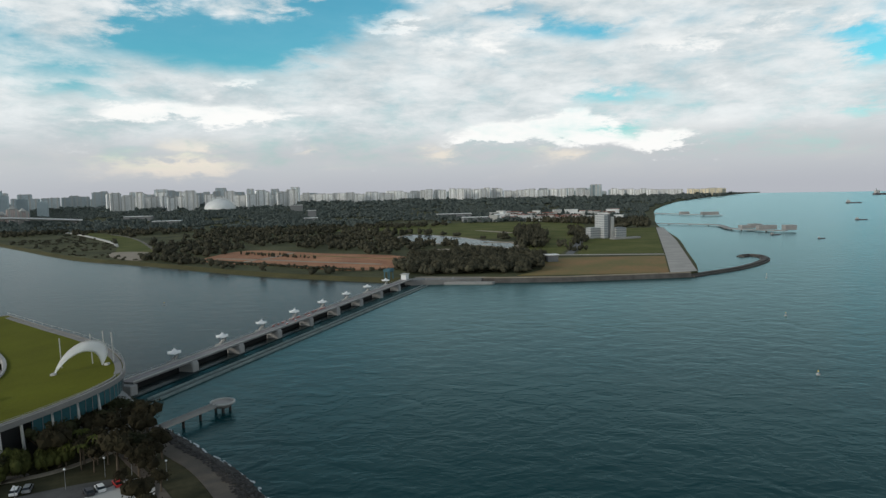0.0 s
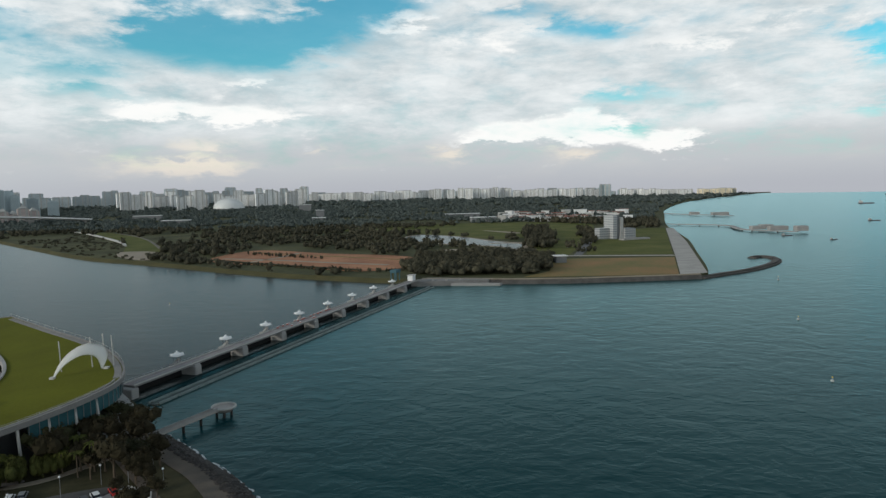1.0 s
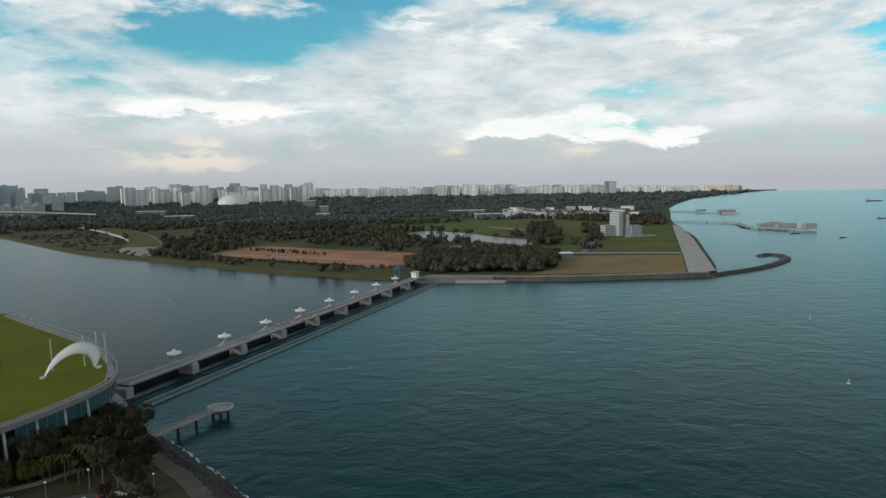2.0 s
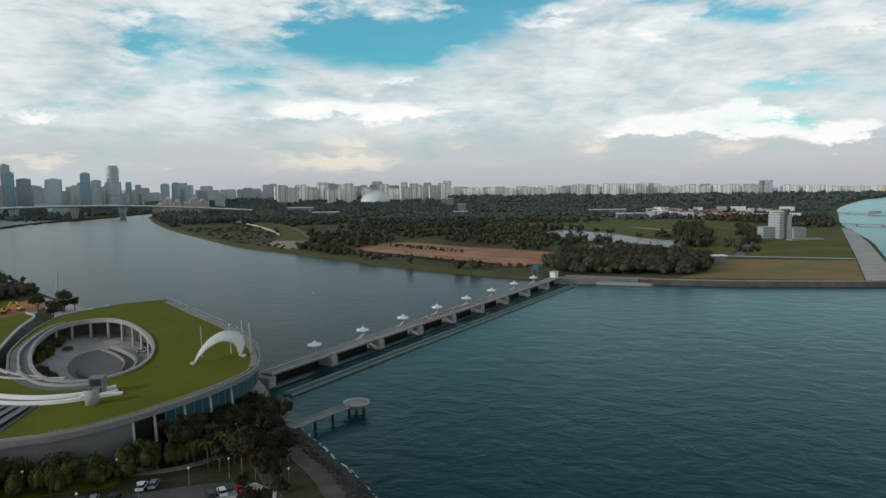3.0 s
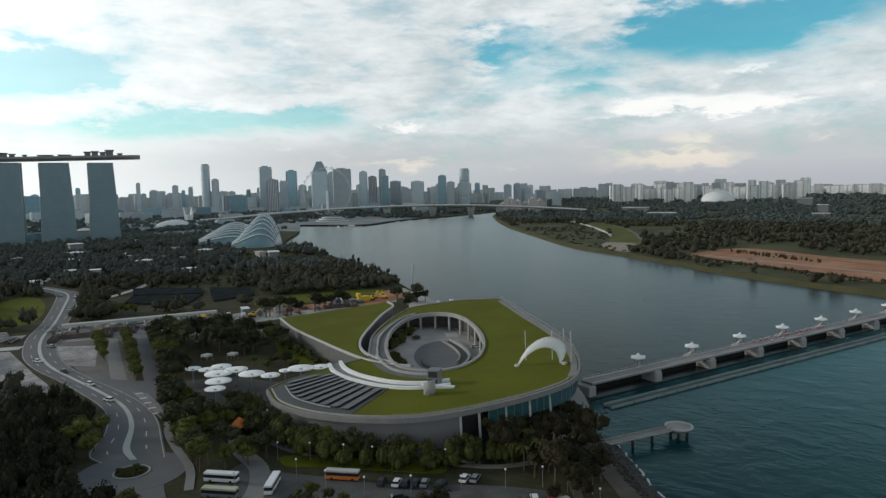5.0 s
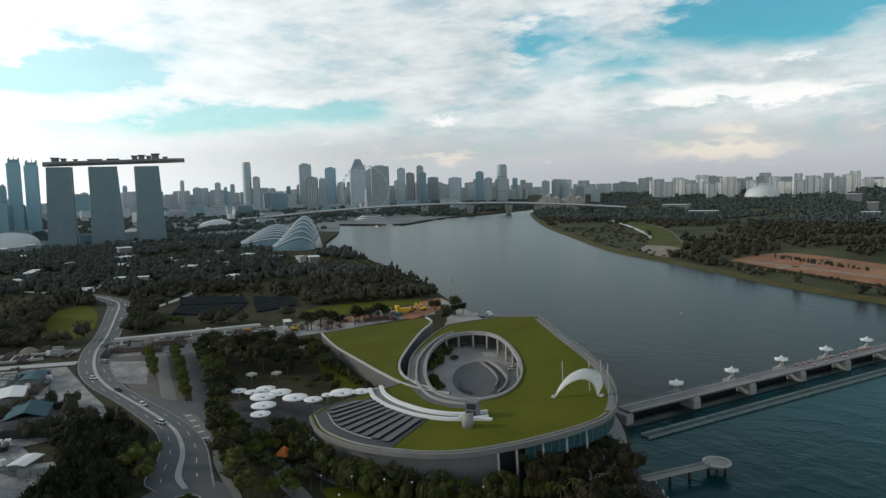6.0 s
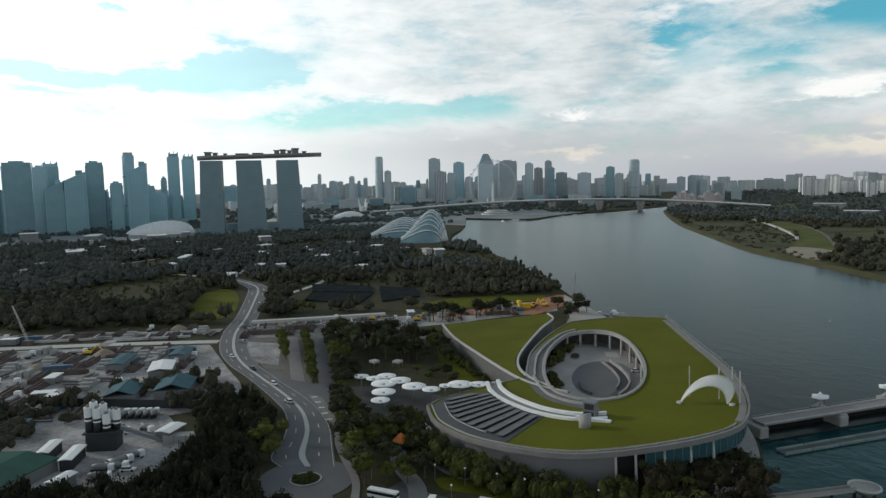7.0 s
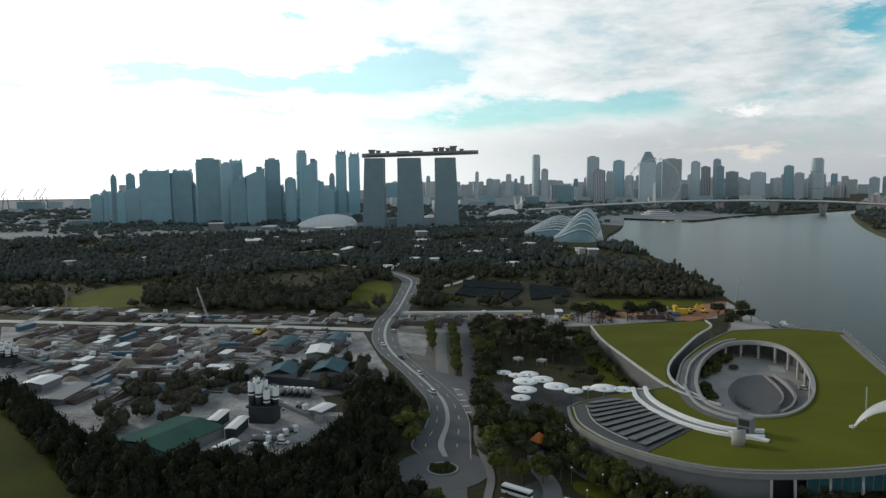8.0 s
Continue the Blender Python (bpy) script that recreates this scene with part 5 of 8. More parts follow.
def shell(name, x, y, turn, length, width, height, mat, label, category, ribs=14, lean=0.0, group=""):
    """A vaulted shell: arches across, higher towards its far end."""
    ob = thing(name, x, y, LAND - 0.1, turn, label, category, group)
    bm = bmesh.new()
    nu, nv = ribs * 2, 18
    grid = []

    def point(s, t):
        prof = math.sin(math.pi * min(1, s ** 0.75)) ** 0.6 if 0 < s < 1 else 0.0
        a = math.pi * t
        w = width / 2 * (0.35 + 0.65 * prof)
        h = height * prof
        return Vector((s * length - length / 2 + lean * h * 0.5, w * math.cos(a), h * math.sin(a) ** 0.9 if 0 < t < 1 else 0.0))

    for i in range(nu + 1):
        grid.append([bm.verts.new(point(i / nu, j / nv)) for j in range(nv + 1)])
    for i in range(nu):
        for j in range(nv):
            bm.faces.new((grid[i][j], grid[i + 1][j], grid[i + 1][j + 1], grid[i][j + 1]))
    part("glazing", bm, mat, ob, "curved pale glass skin", True)
    for i in range(1, ribs):
        bm = bmesh.new()
        s = i / ribs
        for j in range(nv):
            add_beam(bm, point(s, j / nv) * 1.012, point(s, (j + 1) / nv) * 1.012, 1.5)
        part("rib", bm, M_RIB, ob)
    return ob


# the two glass conservatories
def conservatory(b, d, length, depth, height, ribs, peak, label):
    """A glass shell of nested arches that climb away from the viewer's side."""
    x, y = at(b, d)
    ob = thing("conservatory", x, y, LAND - 0.1, b, label, "conservatory")

    def point(s, t):
        f = math.sin(math.pi * t ** peak) ** 0.8 if 0 < t < 1 else 0.0
        h = height * (s ** 0.55) * (1.0 if s < 0.8 else math.sqrt(max(0.0, 1 - ((s - 0.8) / 0.2) ** 2)))
        return Vector((-length / 2 + length * t + 10 * (s - 0.5), depth * (s - 0.5) * (0.35 + 0.65 * f), h * f))

    bm = bmesh.new()
    nu, nv = ribs * 2, 24
    grid = [[bm.verts.new(point(i / nu, j / nv)) for j in range(nv + 1)] for i in range(nu + 1)]
    for i in range(nu):
        for j in range(nv):
            bm.faces.new((grid[i][j], grid[i + 1][j], grid[i + 1][j + 1], grid[i][j + 1]))
    bmesh.ops.remove_doubles(bm, verts=bm.verts[:], dist=0.01)
    part("glazing", bm, M_DOME, ob, "curved blue-grey glass skin", True)
    for i in range(1, ribs):
        bm = bmesh.new()
        s = i / ribs
        up = Vector((0, -0.6, 0.7))
        for j in range(nv):
            add_beam(bm, point(s, j / nv) + up, point(s, (j + 1) / nv) + up, 1.7)
        part("rib", bm, M_RIB, ob, "pale steel arch", True)
    return ob


conservatory(55.7, 960, 76, 62, 48, 7, 2.1, "steep ribbed glass conservatory shell among trees")
conservatory(57.8, 1060, 100, 66, 32, 9, 1.7, "long low ribbed glass conservatory shell")
for x, y, l, w, h in ((-1290, 316, 118, 76, 23), (-1470, 790, 80, 50, 17), (-1380, 560, 40, 36, 12)):
    shell("exhibition_hall", x, y, math.degrees(math.atan2(y, x)) + 90, l, w, h, M_WHITEROOF, "wide white vaulted roof of an exhibition hall", "hall", 10, 0, "white halls")

# the museum like an open hand, between the hotel and the bay
museum = thing("lotus_museum", -1700, 960, LAND - 0.1, 0, "white petal-shaped museum near the bay", "museum")
for k in range(7):
    bm = bmesh.new()
    a = 2 * math.pi * k / 7
    n0 = [(6 + 5 * t, 5 * math.sin(math.pi * (0.15 + 0.8 * t)), 3 + (18 + 10 * (k % 3)) * t ** 1.4) for t in (0, 0.33, 0.66, 1)]
    lo = [(bm.verts.new((r * math.cos(a) - w * math.sin(a), r * math.sin(a) + w * math.cos(a), z)), bm.verts.new((r * math.cos(a) + w * math.sin(a), r * math.sin(a) - w * math.cos(a), z)),
           bm.verts.new(((r + 3) * math.cos(a), (r + 3) * math.sin(a), z - 2))) for r, w, z in n0]
    for p, q in zip(lo, lo[1:]):
        for j in range(3):
            bm.faces.new((p[j], p[(j + 1) % 3], q[(j + 1) % 3], q[j]))
    bm.faces.new(lo[0])
    bm.faces.new(lo[-1][::-1])
    part("petal", bm, M_WHITE, museum)

# ---- the observation wheel ----
WX, WY = -1525, 1293
wheel = thing("observation_wheel", WX, WY, LAND - 0.2, math.degrees(math.atan2(1293, -1525)) + 90, "huge thin white observation wheel beside the water", "wheel")
WZ, WR = 74, 68
bm = bmesh.new()
for k in range(72):
    a, b = 2 * math.pi * k / 72, 2 * math.pi * (k + 1) / 72
    for r, w in ((WR, 1.1), (WR - 3, 0.7)):
        add_beam(bm, (r * math.cos(a), 0, WZ + r * math.sin(a)), (r * math.cos(b), 0, WZ + r * math.sin(b)), w)
part("rim", bm, M_RIB, wheel, "thin pale steel rim", True)
for k in range(28):
    a = 2 * math.pi * k / 28
    bm = bmesh.new()
    add_cyl(bm, (WR + 2.5) * math.cos(a), 0, WZ + (WR + 2.5) * math.sin(a) - 1.6, WZ + (WR + 2.5) * math.sin(a) + 1.6, 1.6, n=8)
    part("capsule", bm, M_PALE, wheel)
    bm = bmesh.new()
    add_beam(bm, (2 * math.cos(a), 0, WZ + 2 * math.sin(a)), ((WR - 3) * math.cos(a), 0, WZ + (WR - 3) * math.sin(a)), 0.18)
    part("spoke", bm, M_RIB, wheel)
bm = bmesh.new()
add_beam(bm, (0, -8, WZ), (0, 8, WZ), 5)
part("hub", bm, M_WHITE, wheel)
for s in (-1, 1):
    bm = bmesh.new()
    add_beam(bm, (s * 2, s * 10, 0), (0, s * 6, WZ), 4.2)
    part("mast", bm, M_WHITE, wheel, "white support mast")
terminal = thing("wheel_terminal", -1318, 1132, LAND - 0.2, math.degrees(math.atan2(1293, -1525)) + 90, "low pale tiered terminal below the wheel", "terminal")
for k in range(3):
    bm = bmesh.new()
    add_cyl(bm, 0, 0, 4 * k, 4 * k + 1.6, 40 - 7 * k, n=32)
    part("floor_slab", bm, M_WHITE, terminal)
    bm = bmesh.new()
    add_cyl(bm, 0, 0, 4 * k + 1.61, 4 * k + 3.99, 36 - 7 * k, n=32)
    part("storey", bm, M_GREYWALL, terminal)

# pontoons and moored launches along the bay
for k, (x, y, l, tr) in enumerate(((-1177, 1100, 46, 62), (-1190, 1146, 30, 70), (-1180, 1196, 34, 75), (-1205, 1262, 40, 80), (-1122, 1012, 40, 40), (-1118, 968, 30, -35))):
    ob = thing("pontoon", x + 22, y - 8, 0, tr, "low pale floating pontoon by the bay", "pontoon", "bay pontoons")
    bm = bmesh.new()
    add_box(bm, -l / 2, l / 2, -3, 3, -0.5, 1.1, 0.1)
    part("float", bm, M_PALE, ob)
    bm = bmesh.new()
    add_box(bm, -l * 0.25, l * 0.1, -1.8, 1.8, 1.11, 3.6, 0.1)
    part("shelter", bm, M_WHITE, ob)

for x, y, tr in ((-283, 340, 25), (-275, 346, 30), (-280, 350, 20)):
    ob = thing("work_boat", x, y, 0.35, tr, "small pale flat work boat moored by the bank", "boat", "work boats")
    bm = bmesh.new()
    vs = add_box(bm, -4.5, 4.5, -1.3, 1.3, -0.3, 0.8)
    for v in vs:
        if v.co.x > 0:
            v.co.y *= 0.35
        if v.co.z < 0:
            v.co.x *= 0.85
    part("hull", bm, M_PALE, ob)
    bm = bmesh.new()
    add_box(bm, -3.5, -1.0, -0.9, 0.9, 0.81, 2.0, 0.1)
    part("cabin", bm, M_WHITE, ob)

# ---- the long road bridge over the channel ----
BR = [(-1640, 960, 10), (-1601, 1024, 14), (-1538, 1115, 22), (-1424, 1258, 31), (-1320, 1367, 34), (-1230, 1448, 34), (-1150, 1512, 32), (-1088, 1558, 28), (-999, 1616, 22), (-900, 1670, 14)]
bridge = thing("road_bridge", 0, 0, 0, 0, "long pale concrete road bridge on V-shaped piers", "bridge")
line = spline(BR, 5)
plan = [(x, y) for x, y, z in line]
bm = bmesh.new()
l1, r1 = offset(plan, 11), offset(plan, -11)
va = [[bm.verts.new((p[0], p[1], z + dz)) for p, (_, _, z) in zip(row, line)] for row, dz in ((l1, 0), (r1, 0), (offset(plan, -6), -4.0), (offset(plan, 6), -4.0))]
for k in range(len(line) - 1):
    for j in range(4):
        bm.faces.new((va[j][k], va[j][k + 1], va[(j + 1) % 4][k + 1], va[(j + 1) % 4][k]))
part("deck", bm, M_PALE, bridge, "pale concrete bridge deck")
for s in (11, -11):
    bm = bmesh.new()
    for (p, q, a, c) in zip(offset(plan, s), offset(plan, s)[1:], line, line[1:]):
        add_beam(bm, (*p, a[2] + 0.2), (*q, c[2] + 0.2), 0.5, 2.6)
    part("parapet", bm, M_WHITE, bridge)
for k in range(4, len(line) - 1, 5):
    x, y, z = line[k]
    bm = bmesh.new()
    tx, ty = line[k + 1][0] - x, line[k + 1][1] - y
    l = math.hypot(tx, ty)
    for s in (-7, 7):
        add_beam(bm, (x, y, -2), (x + tx / l * s, y + ty / l * s, z - 4), 4, 10)
    part("pier", bm, M_CONC, bridge)

# ---- the domed stadium ----
SX, SY = at(18.4, 2800)
stadium = thing("stadium", SX, SY, LAND - 0.2, 18.4, "large white domed stadium roof in the distance", "stadium")
stadium.scale = (0.66, 0.7, 0.8)
bm = bmesh.new()
nu, nv = 32, 8
g = [[bm.verts.new((90 * math.cos(2 * math.pi * i / nu) * math.cos(math.pi / 2 * j / nv), 80 * math.sin(2 * math.pi * i / nu) * math.cos(math.pi / 2 * j / nv) + 20, 8 + 50 * math.sin(math.pi / 2 * j / nv))) for i in range(nu)] for j in range(nv)]
top = bm.verts.new((0, 20, 58))
for a, c in zip(g, g[1:]):
    for i in range(nu):
        bm.faces.new((a[i], a[(i + 1) % nu], c[(i + 1) % nu], c[i]))
for i in range(nu):
    bm.faces.new((g[-1][i], g[-1][(i + 1) % nu], top))
part("dome_roof", bm, M_WHITEROOF, stadium, "white domed shell roof", True)
bm = bmesh.new()
add_cyl(bm, 0, 20, 0, 17, 72, n=32)
part("stand", bm, M_GREYWALL, stadium)
bm = bmesh.new()
add_rail(bm, [(90 * math.cos(math.pi * k / 20), -20 + 0.01 * k, 6 + 56 * math.sin(math.pi * k / 20) ** 0.85) for k in range(21)], 5, 6)
part("roof_arch", bm, M_WHITE, stadium, "white roof arch")

# ---- pale block on the east shore ----
pale = thing("pale_block", 209, 872, LAND - 0.1, 24, "pale concrete office block alone on a grass field", "building")
pale.scale = (0.86, 0.9, 0.84)
for k, (x0, x1, y0, y1, h, m) in enumerate(((-12, -5, -10, 12, 36, F_BLOCK), (-4.4, 0.5, -8, 12, 37, M_GREYWALL), (1, 6.5, -10, 8, 33, M_PALE), (7, 26, -14, 4, 16, F_BLOCK), (-30, -12.5, -2, 10, 17, F_BLOCK))):
    bm = bmesh.new()
    add_box(bm, x0, x1, y0, y1, 0, h, 0.2)
    part("wing" if k > 2 else "slab", bm, m, pale)
bm = bmesh.new()
add_box(bm, -14, 34, -36, -25, 0, 2.5)
part("forecourt", bm, M_CONC, pale)

# ---- roads ----
Z_ROAD = LAND + 0.14
ROAD_L = spline([(-182, 84), (-191, 84.5), (-205, 95), (-226, 104), (-252, 107.5), (-280, 109.5), (-307, 110.5), (-337, 116), (-377, 131), (-417, 152), (-479, 180), (-528, 200), (-560, 204), (-605, 203)], 5)
ROAD_R = spline([(-172, 97), (-183, 102), (-204, 111), (-224, 116), (-244, 118), (-271, 119), (-302, 122), (-331, 129), (-364, 141), (-406, 162), (-461, 188), (-512, 211), (-546, 218), (-600, 214)], 5)
bm = bmesh.new()
add_ribbon(bm, ROAD_L, ROAD_R, Z_ROAD, 0.3)
structure("road", from_bm("road", bm, M_ASPH), "winding grey asphalt road with a pale median", "road")


def paint(name, left, right, label):
    bm = bmesh.new()
    add_ribbon(bm, left, right, Z_ROAD + 0.03, 0.02)
    return structure(name, from_bm(name, bm, M_LINE), label, "road marking")


def between(t):
    return [(a[0] + (b[0] - a[0]) * t, a[1] + (b[1] - a[1]) * t) for a, b in zip(ROAD_L, ROAD_R)]


bm = bmesh.new()
add_ribbon(bm, between(0.45), between(0.55), Z_ROAD + 0.18, 0.25)
structure("road_median", from_bm("road_median", bm, M_PALE), "pale raised median strip", "kerb")
for a, b in ((0.025, 0.034), (0.966, 0.975)):
    paint("edge_line", between(a), between(b), "worn white edge line")
for t in (0.25, 0.76):
    l, r = between(t - 0.008), between(t + 0.008)
    bm = bmesh.new()
    for k in range(4, len(l) - 3, 3):
        add_ribbon(bm, l[k:k + 2], r[k:k + 2], Z_ROAD + 0.03, 0.02)
    structure("lane_dashes", from_bm("lane_dashes", bm, M_LINE), "dashed white lane line", "road marking")


def ring_sheet(name, x, y, r0, r1, z, mat, label, category, thick=0.3, n=48):
    bm = bmesh.new()
    vv = []
    for k in range(n):
        c, s = math.cos(2 * math.pi * k / n), math.sin(2 * math.pi * k / n)
        vv.append([bm.verts.new((x + r * c, y + r * s, h)) for r, h in ((r0, z), (r1, z), (r1, z - thick), (r0, z - thick))])
    for k in range(n):
        for j in range(4):
            bm.faces.new((vv[k][j], vv[(k + 1) % n][j], vv[(k + 1) % n][(j + 1) % 4], vv[k][(j + 1) % 4]))
    return structure(name, from_bm(name, bm, mat), label, category)


RX, RY = -169.5, 86.5
ring_sheet("roundabout", RX, RY, 4.0, 13.5, Z_ROAD + 0.01, M_ASPH, "round grey asphalt roundabout", "road")
ring_sheet("roundabout_kerb", RX, RY, 4.0, 4.5, Z_ROAD + 0.2, M_CONC, "pale kerb of the roundabout island", "kerb")
sheet("roundabout_island", [(RX + 4 * math.cos(k * math.pi / 12), RY + 4 * math.sin(k * math.pi / 12)) for k in range(24)], Z_ROAD + 0.1, M_GROUND, "planted roundabout island", "island")


def strip(name, pts, w, mat, label, category, z=Z_ROAD, thick=0.25):
    ln = spline(pts, 6)
    bm = bmesh.new()
    add_ribbon(bm, offset(ln, w / 2), offset(ln, -w / 2), z, thick)
    return structure(name, from_bm(name, bm, mat), label, category)


strip("side_road", [(-344, 172), (-288, 149), (-246, 131), (-238, 124)], 7, M_ASPH, "grey side road beside trees", "road", Z_ROAD - 0.02)
strip("side_road", [(-341, 157), (-296, 138.6), (-258, 123.5)], 5.5, M_PAVE, "pale service road between trees", "road", Z_ROAD - 0.03)
sheet("junction", [(-284, 120), (-262, 124), (-250, 130.5), (-241, 133.5), (-231, 127), (-217, 120.5), (-206, 113), (-224, 113), (-252, 116)], Z_ROAD - 0.015, M_ASPH, "grey asphalt junction beside the road", "road")
sheet("traffic_island", [(-240.7, 119.8), (-233.7, 122.4), (-219.6, 119.2), (-204, 114), (-203, 111.6), (-220, 115.6)], Z_ROAD + 0.17, M_PAVE, "pale paved traffic island", "kerb", 0.3)
for k in range(5):
    x, y = -236 + 6.6 * k, 120.6 - 1.75 * k
    sheet("island_stripe", [(x, y + 1.0), (x + 1.2, y + 0.7), (x + 0.4, y - 1.4), (x - 0.8, y - 1.1)], Z_ROAD + 0.18, M_LINE, "worn white stripe on the traffic island", "road marking", 0.02)
strip("side_road", [(-158, 84), (-140, 74), (-100, 40), (-60, -30)], 9, M_ASPH, "grey road leaving the roundabout", "road", Z_ROAD - 0.02)
strip("footpath", [(-225, 127), (-206, 116), (-190, 107), (-176, 102), (-160, 97), (-148, 90)], 2.2, M_PAVE, "pale footpath along the road", "pavement", Z_ROAD + 0.05)
strip("footpath", [(-172, 118), (-160, 112), (-146, 108), (-135, 100), (-128, 90)], 5, M_PAVE, "grey path through the park", "pavement", Z_ROAD - 0.03)
strip("footpath", [(-198, 143), (-186, 131), (-170, 124), (-150, 121), (-132, 125), (-116, 134), (-104, 146)], 3.0, M_PAVE, "curved grey path in front of the building", "pavement", Z_ROAD - 0.04)
strip("footpath", [(-108, 140), (-98, 146), (-90, 158), (-86, 166)], 2.4, M_SAND, "sandy path among trees", "pavement", Z_ROAD - 0.04)
strip("shore_path", [(-97, 172), (-88, 160), (-78, 148), (-67, 135), (-56, 120)], 2.4, M_SHORE, "brownish path along the rocky shore", "pavement", Z_ROAD - 0.02)
sheet("car_park", spline([(-152, 107), (-141, 109), (-124, 117), (-112, 122), (-96, 134), (-82, 141), (-74, 141), (-72, 134), (-88, 114), (-110, 94), (-128, 84), (-143, 92)], 3, True), Z_ROAD - 0.05, M_CARPARK, "worn grey asphalt car park", "car park")
sheet("pale_slab", [(-84, 127), (-76, 141.5), (-69, 138), (-64, 126), (-74, 117)], Z_ROAD + 0.25, M_PALE, "pale concrete slab by the car park", "pavement", 0.5)
sheet("lawn", spline([(-147, 117), (-132, 127), (-112, 139), (-107, 134), (-118, 127), (-132, 119), (-141, 113)], 4, True), LAND + 0.2, M_LAWN, "narrow lawn beside the car park", "lawn")
sheet("lawn", spline([(-424, 128), (-470, 140), (-530, 168), (-534, 188), (-482, 177), (-424, 150)], 4, True), LAND + 0.1, M_LAWN, "bright green lawn beside the road", "lawn")
sheet("lawn", spline([(-530, -55), (-604, -18), (-581, 4), (-494, -3)], 4, True), LAND + 0.1, M_LAWN, "green lawn among dark woods", "lawn")
sheet("lawn", spline([(-352, 262), (-337, 330), (-350, 350), (-380, 304), (-376, 264)], 4, True), LAND + 0.1, M_LAWN, "green lawn behind the construction strip", "lawn")
sheet("lawn", spline([(-290, -42), (-248, -22), (-203, -4), (-186, 0), (-150, -20), (-170, -70), (-260, -90)], 4, True), LAND + 0.15, M_MEADOW, "large rough grass field", "lawn")
sheet("lawn", spline([(-282, 212), (-252, 199), (-226, 190), (-205, 182), (-196, 178), (-214, 176), (-250, 190)], 4, True), LAND + 0.15, M_LAWN, "sloping grass below the wing wall", "lawn")

sheet("parking_ground", [(-358.6, 132.1), (-353.7, 143.1), (-354.9, 158.2), (-350.3, 172.3), (-302.3, 154.4), (-252.8, 126.8), (-253.2, 122.7), (-285.5, 120.3)], LAND + 0.08, M_DUST, "pale dusty ground round a parking lot", "pavement")
# ---- construction strip and yards ----
sheet("yard", [(-455, -71), (-400, 40), (-352, 116), (-300, 108), (-276, 105), (-248, 98), (-250, 70), (-214, 69), (-195, 50), (-208, 26), (-224, -2), (-246, -20), (-312, -48)], LAND + 0.1, M_YARD, "dusty pale working yard", "yard")
strip("haul_road", [(-540, -98), (-470, -8), (-420, 70), (-383, 132)], 9, M_YARD, "pale dusty haul road", "road", LAND + 0.2)
strip("haul_road", [(-478, -80), (-430, 0), (-390, 70), (-356, 122)], 7, M_PALE, "pale dusty haul road", "road", LAND + 0.2)
for p, q in (((-500, -50), (-455, -62)), ((-445, 30), (-412, 18)), ((-412, 88), (-385, 70))):
    strip("haul_road", [p, ((p[0] + q[0]) / 2, (p[1] + q[1]) / 2), q], 6, M_YARD, "pale cross road in the yard", "road", LAND + 0.22)
strip("yard_road", [(-365, -10), (-330, 15), (-290, 25), (-262, 10)], 6, M_PALE, "pale road between stacks", "road", LAND + 0.2)
strip("yard_road", [(-395, 20), (-350, 50), (-310, 62), (-270, 60)], 6, M_YARD, "pale road between stacks", "road", LAND + 0.21)
sheet("site_soil", [(-388, 142), (-352, 226), (-346, 254), (-316, 330), (-300, 318), (-312, 246), (-322, 208), (-354, 134)], LAND + 0.1, M_YARD, "dusty soil of a construction strip", "soil")
sheet("site_soil", [(-345, 250), (-330, 326), (-318, 326), (-325, 248)], LAND + 0.2, M_SOIL, "orange soil of a construction strip", "soil")
sheet("site_soil", [(-352, 128), (-330, 146), (-290, 128), (-300, 122)], LAND + 0.1, M_YARD, "dusty soil beside the road", "soil")
sheet("site_soil", spline([(-316, 300), (-300, 296), (-307, 325), (-315, 347), (-336, 362), (-342, 356), (-328, 311)], 3, True), LAND + 0.24, M_SOIL, "orange-brown soil at the strip's far end", "soil")
sheet("quay_ground", [(-340, 364), (-315, 350), (-302, 344), (-276, 329), (-262, 321), (-262, 300), (-270, 294), (-287, 313), (-305, 328)], LAND + 0.28, M_APRON, "pale dusty quay ground by the water", "pavement")
TIP_TREES = ((-287, 322, 1.15), (-284, 326, 0.9), (-277, 303, 0.85), (-273, 298, 0.7), (-306, 343, 0.5), (-320, 354, 0.55))
sheet("grey_slab", [(-302, -40), (-274, -28), (-298, -2), (-324, -18)], LAND + 0.3, M_ASPH, "worn grey concrete slab in the yard", "pavement")
# shored pits
for k, (x, y, tr, l) in enumerate(((-497, -46, 62, 62), (-440, 22, 64, 34), (-416, 62, 64, 40), (-391, 99, 64, 36), (-366, 180, 64, 70))):
    pit = thing("shored_pit", x, y, LAND, tr, "long dark shored excavation with pale struts", "excavation", "pits along the strip")
    bm = bmesh.new()
    add_box(bm, -l / 2, l / 2, -6, 6, 0.16, 0.35)
    part("pit_floor", bm, M_RUST, pit, "dark rusty excavation floor")
    for s in (-6.3, 6.3):
        bm = bmesh.new()
        add_box(bm, -l / 2 - 1, l / 2 + 1, s - 0.5, s + 0.5, 0.0, 1.3, 0.1)
        part("capping_beam", bm, M_PALE, pit)
    for q in range(int(l / 9)):
        bm = bmesh.new()
        add_box(bm, -l / 2 + 4 + q * 9, -l / 2 + 4.9 + q * 9, -5.7, 5.7, 0.4, 1.2)
        part("strut", bm, M_STEEL, pit)

r3 = random.Random(11)


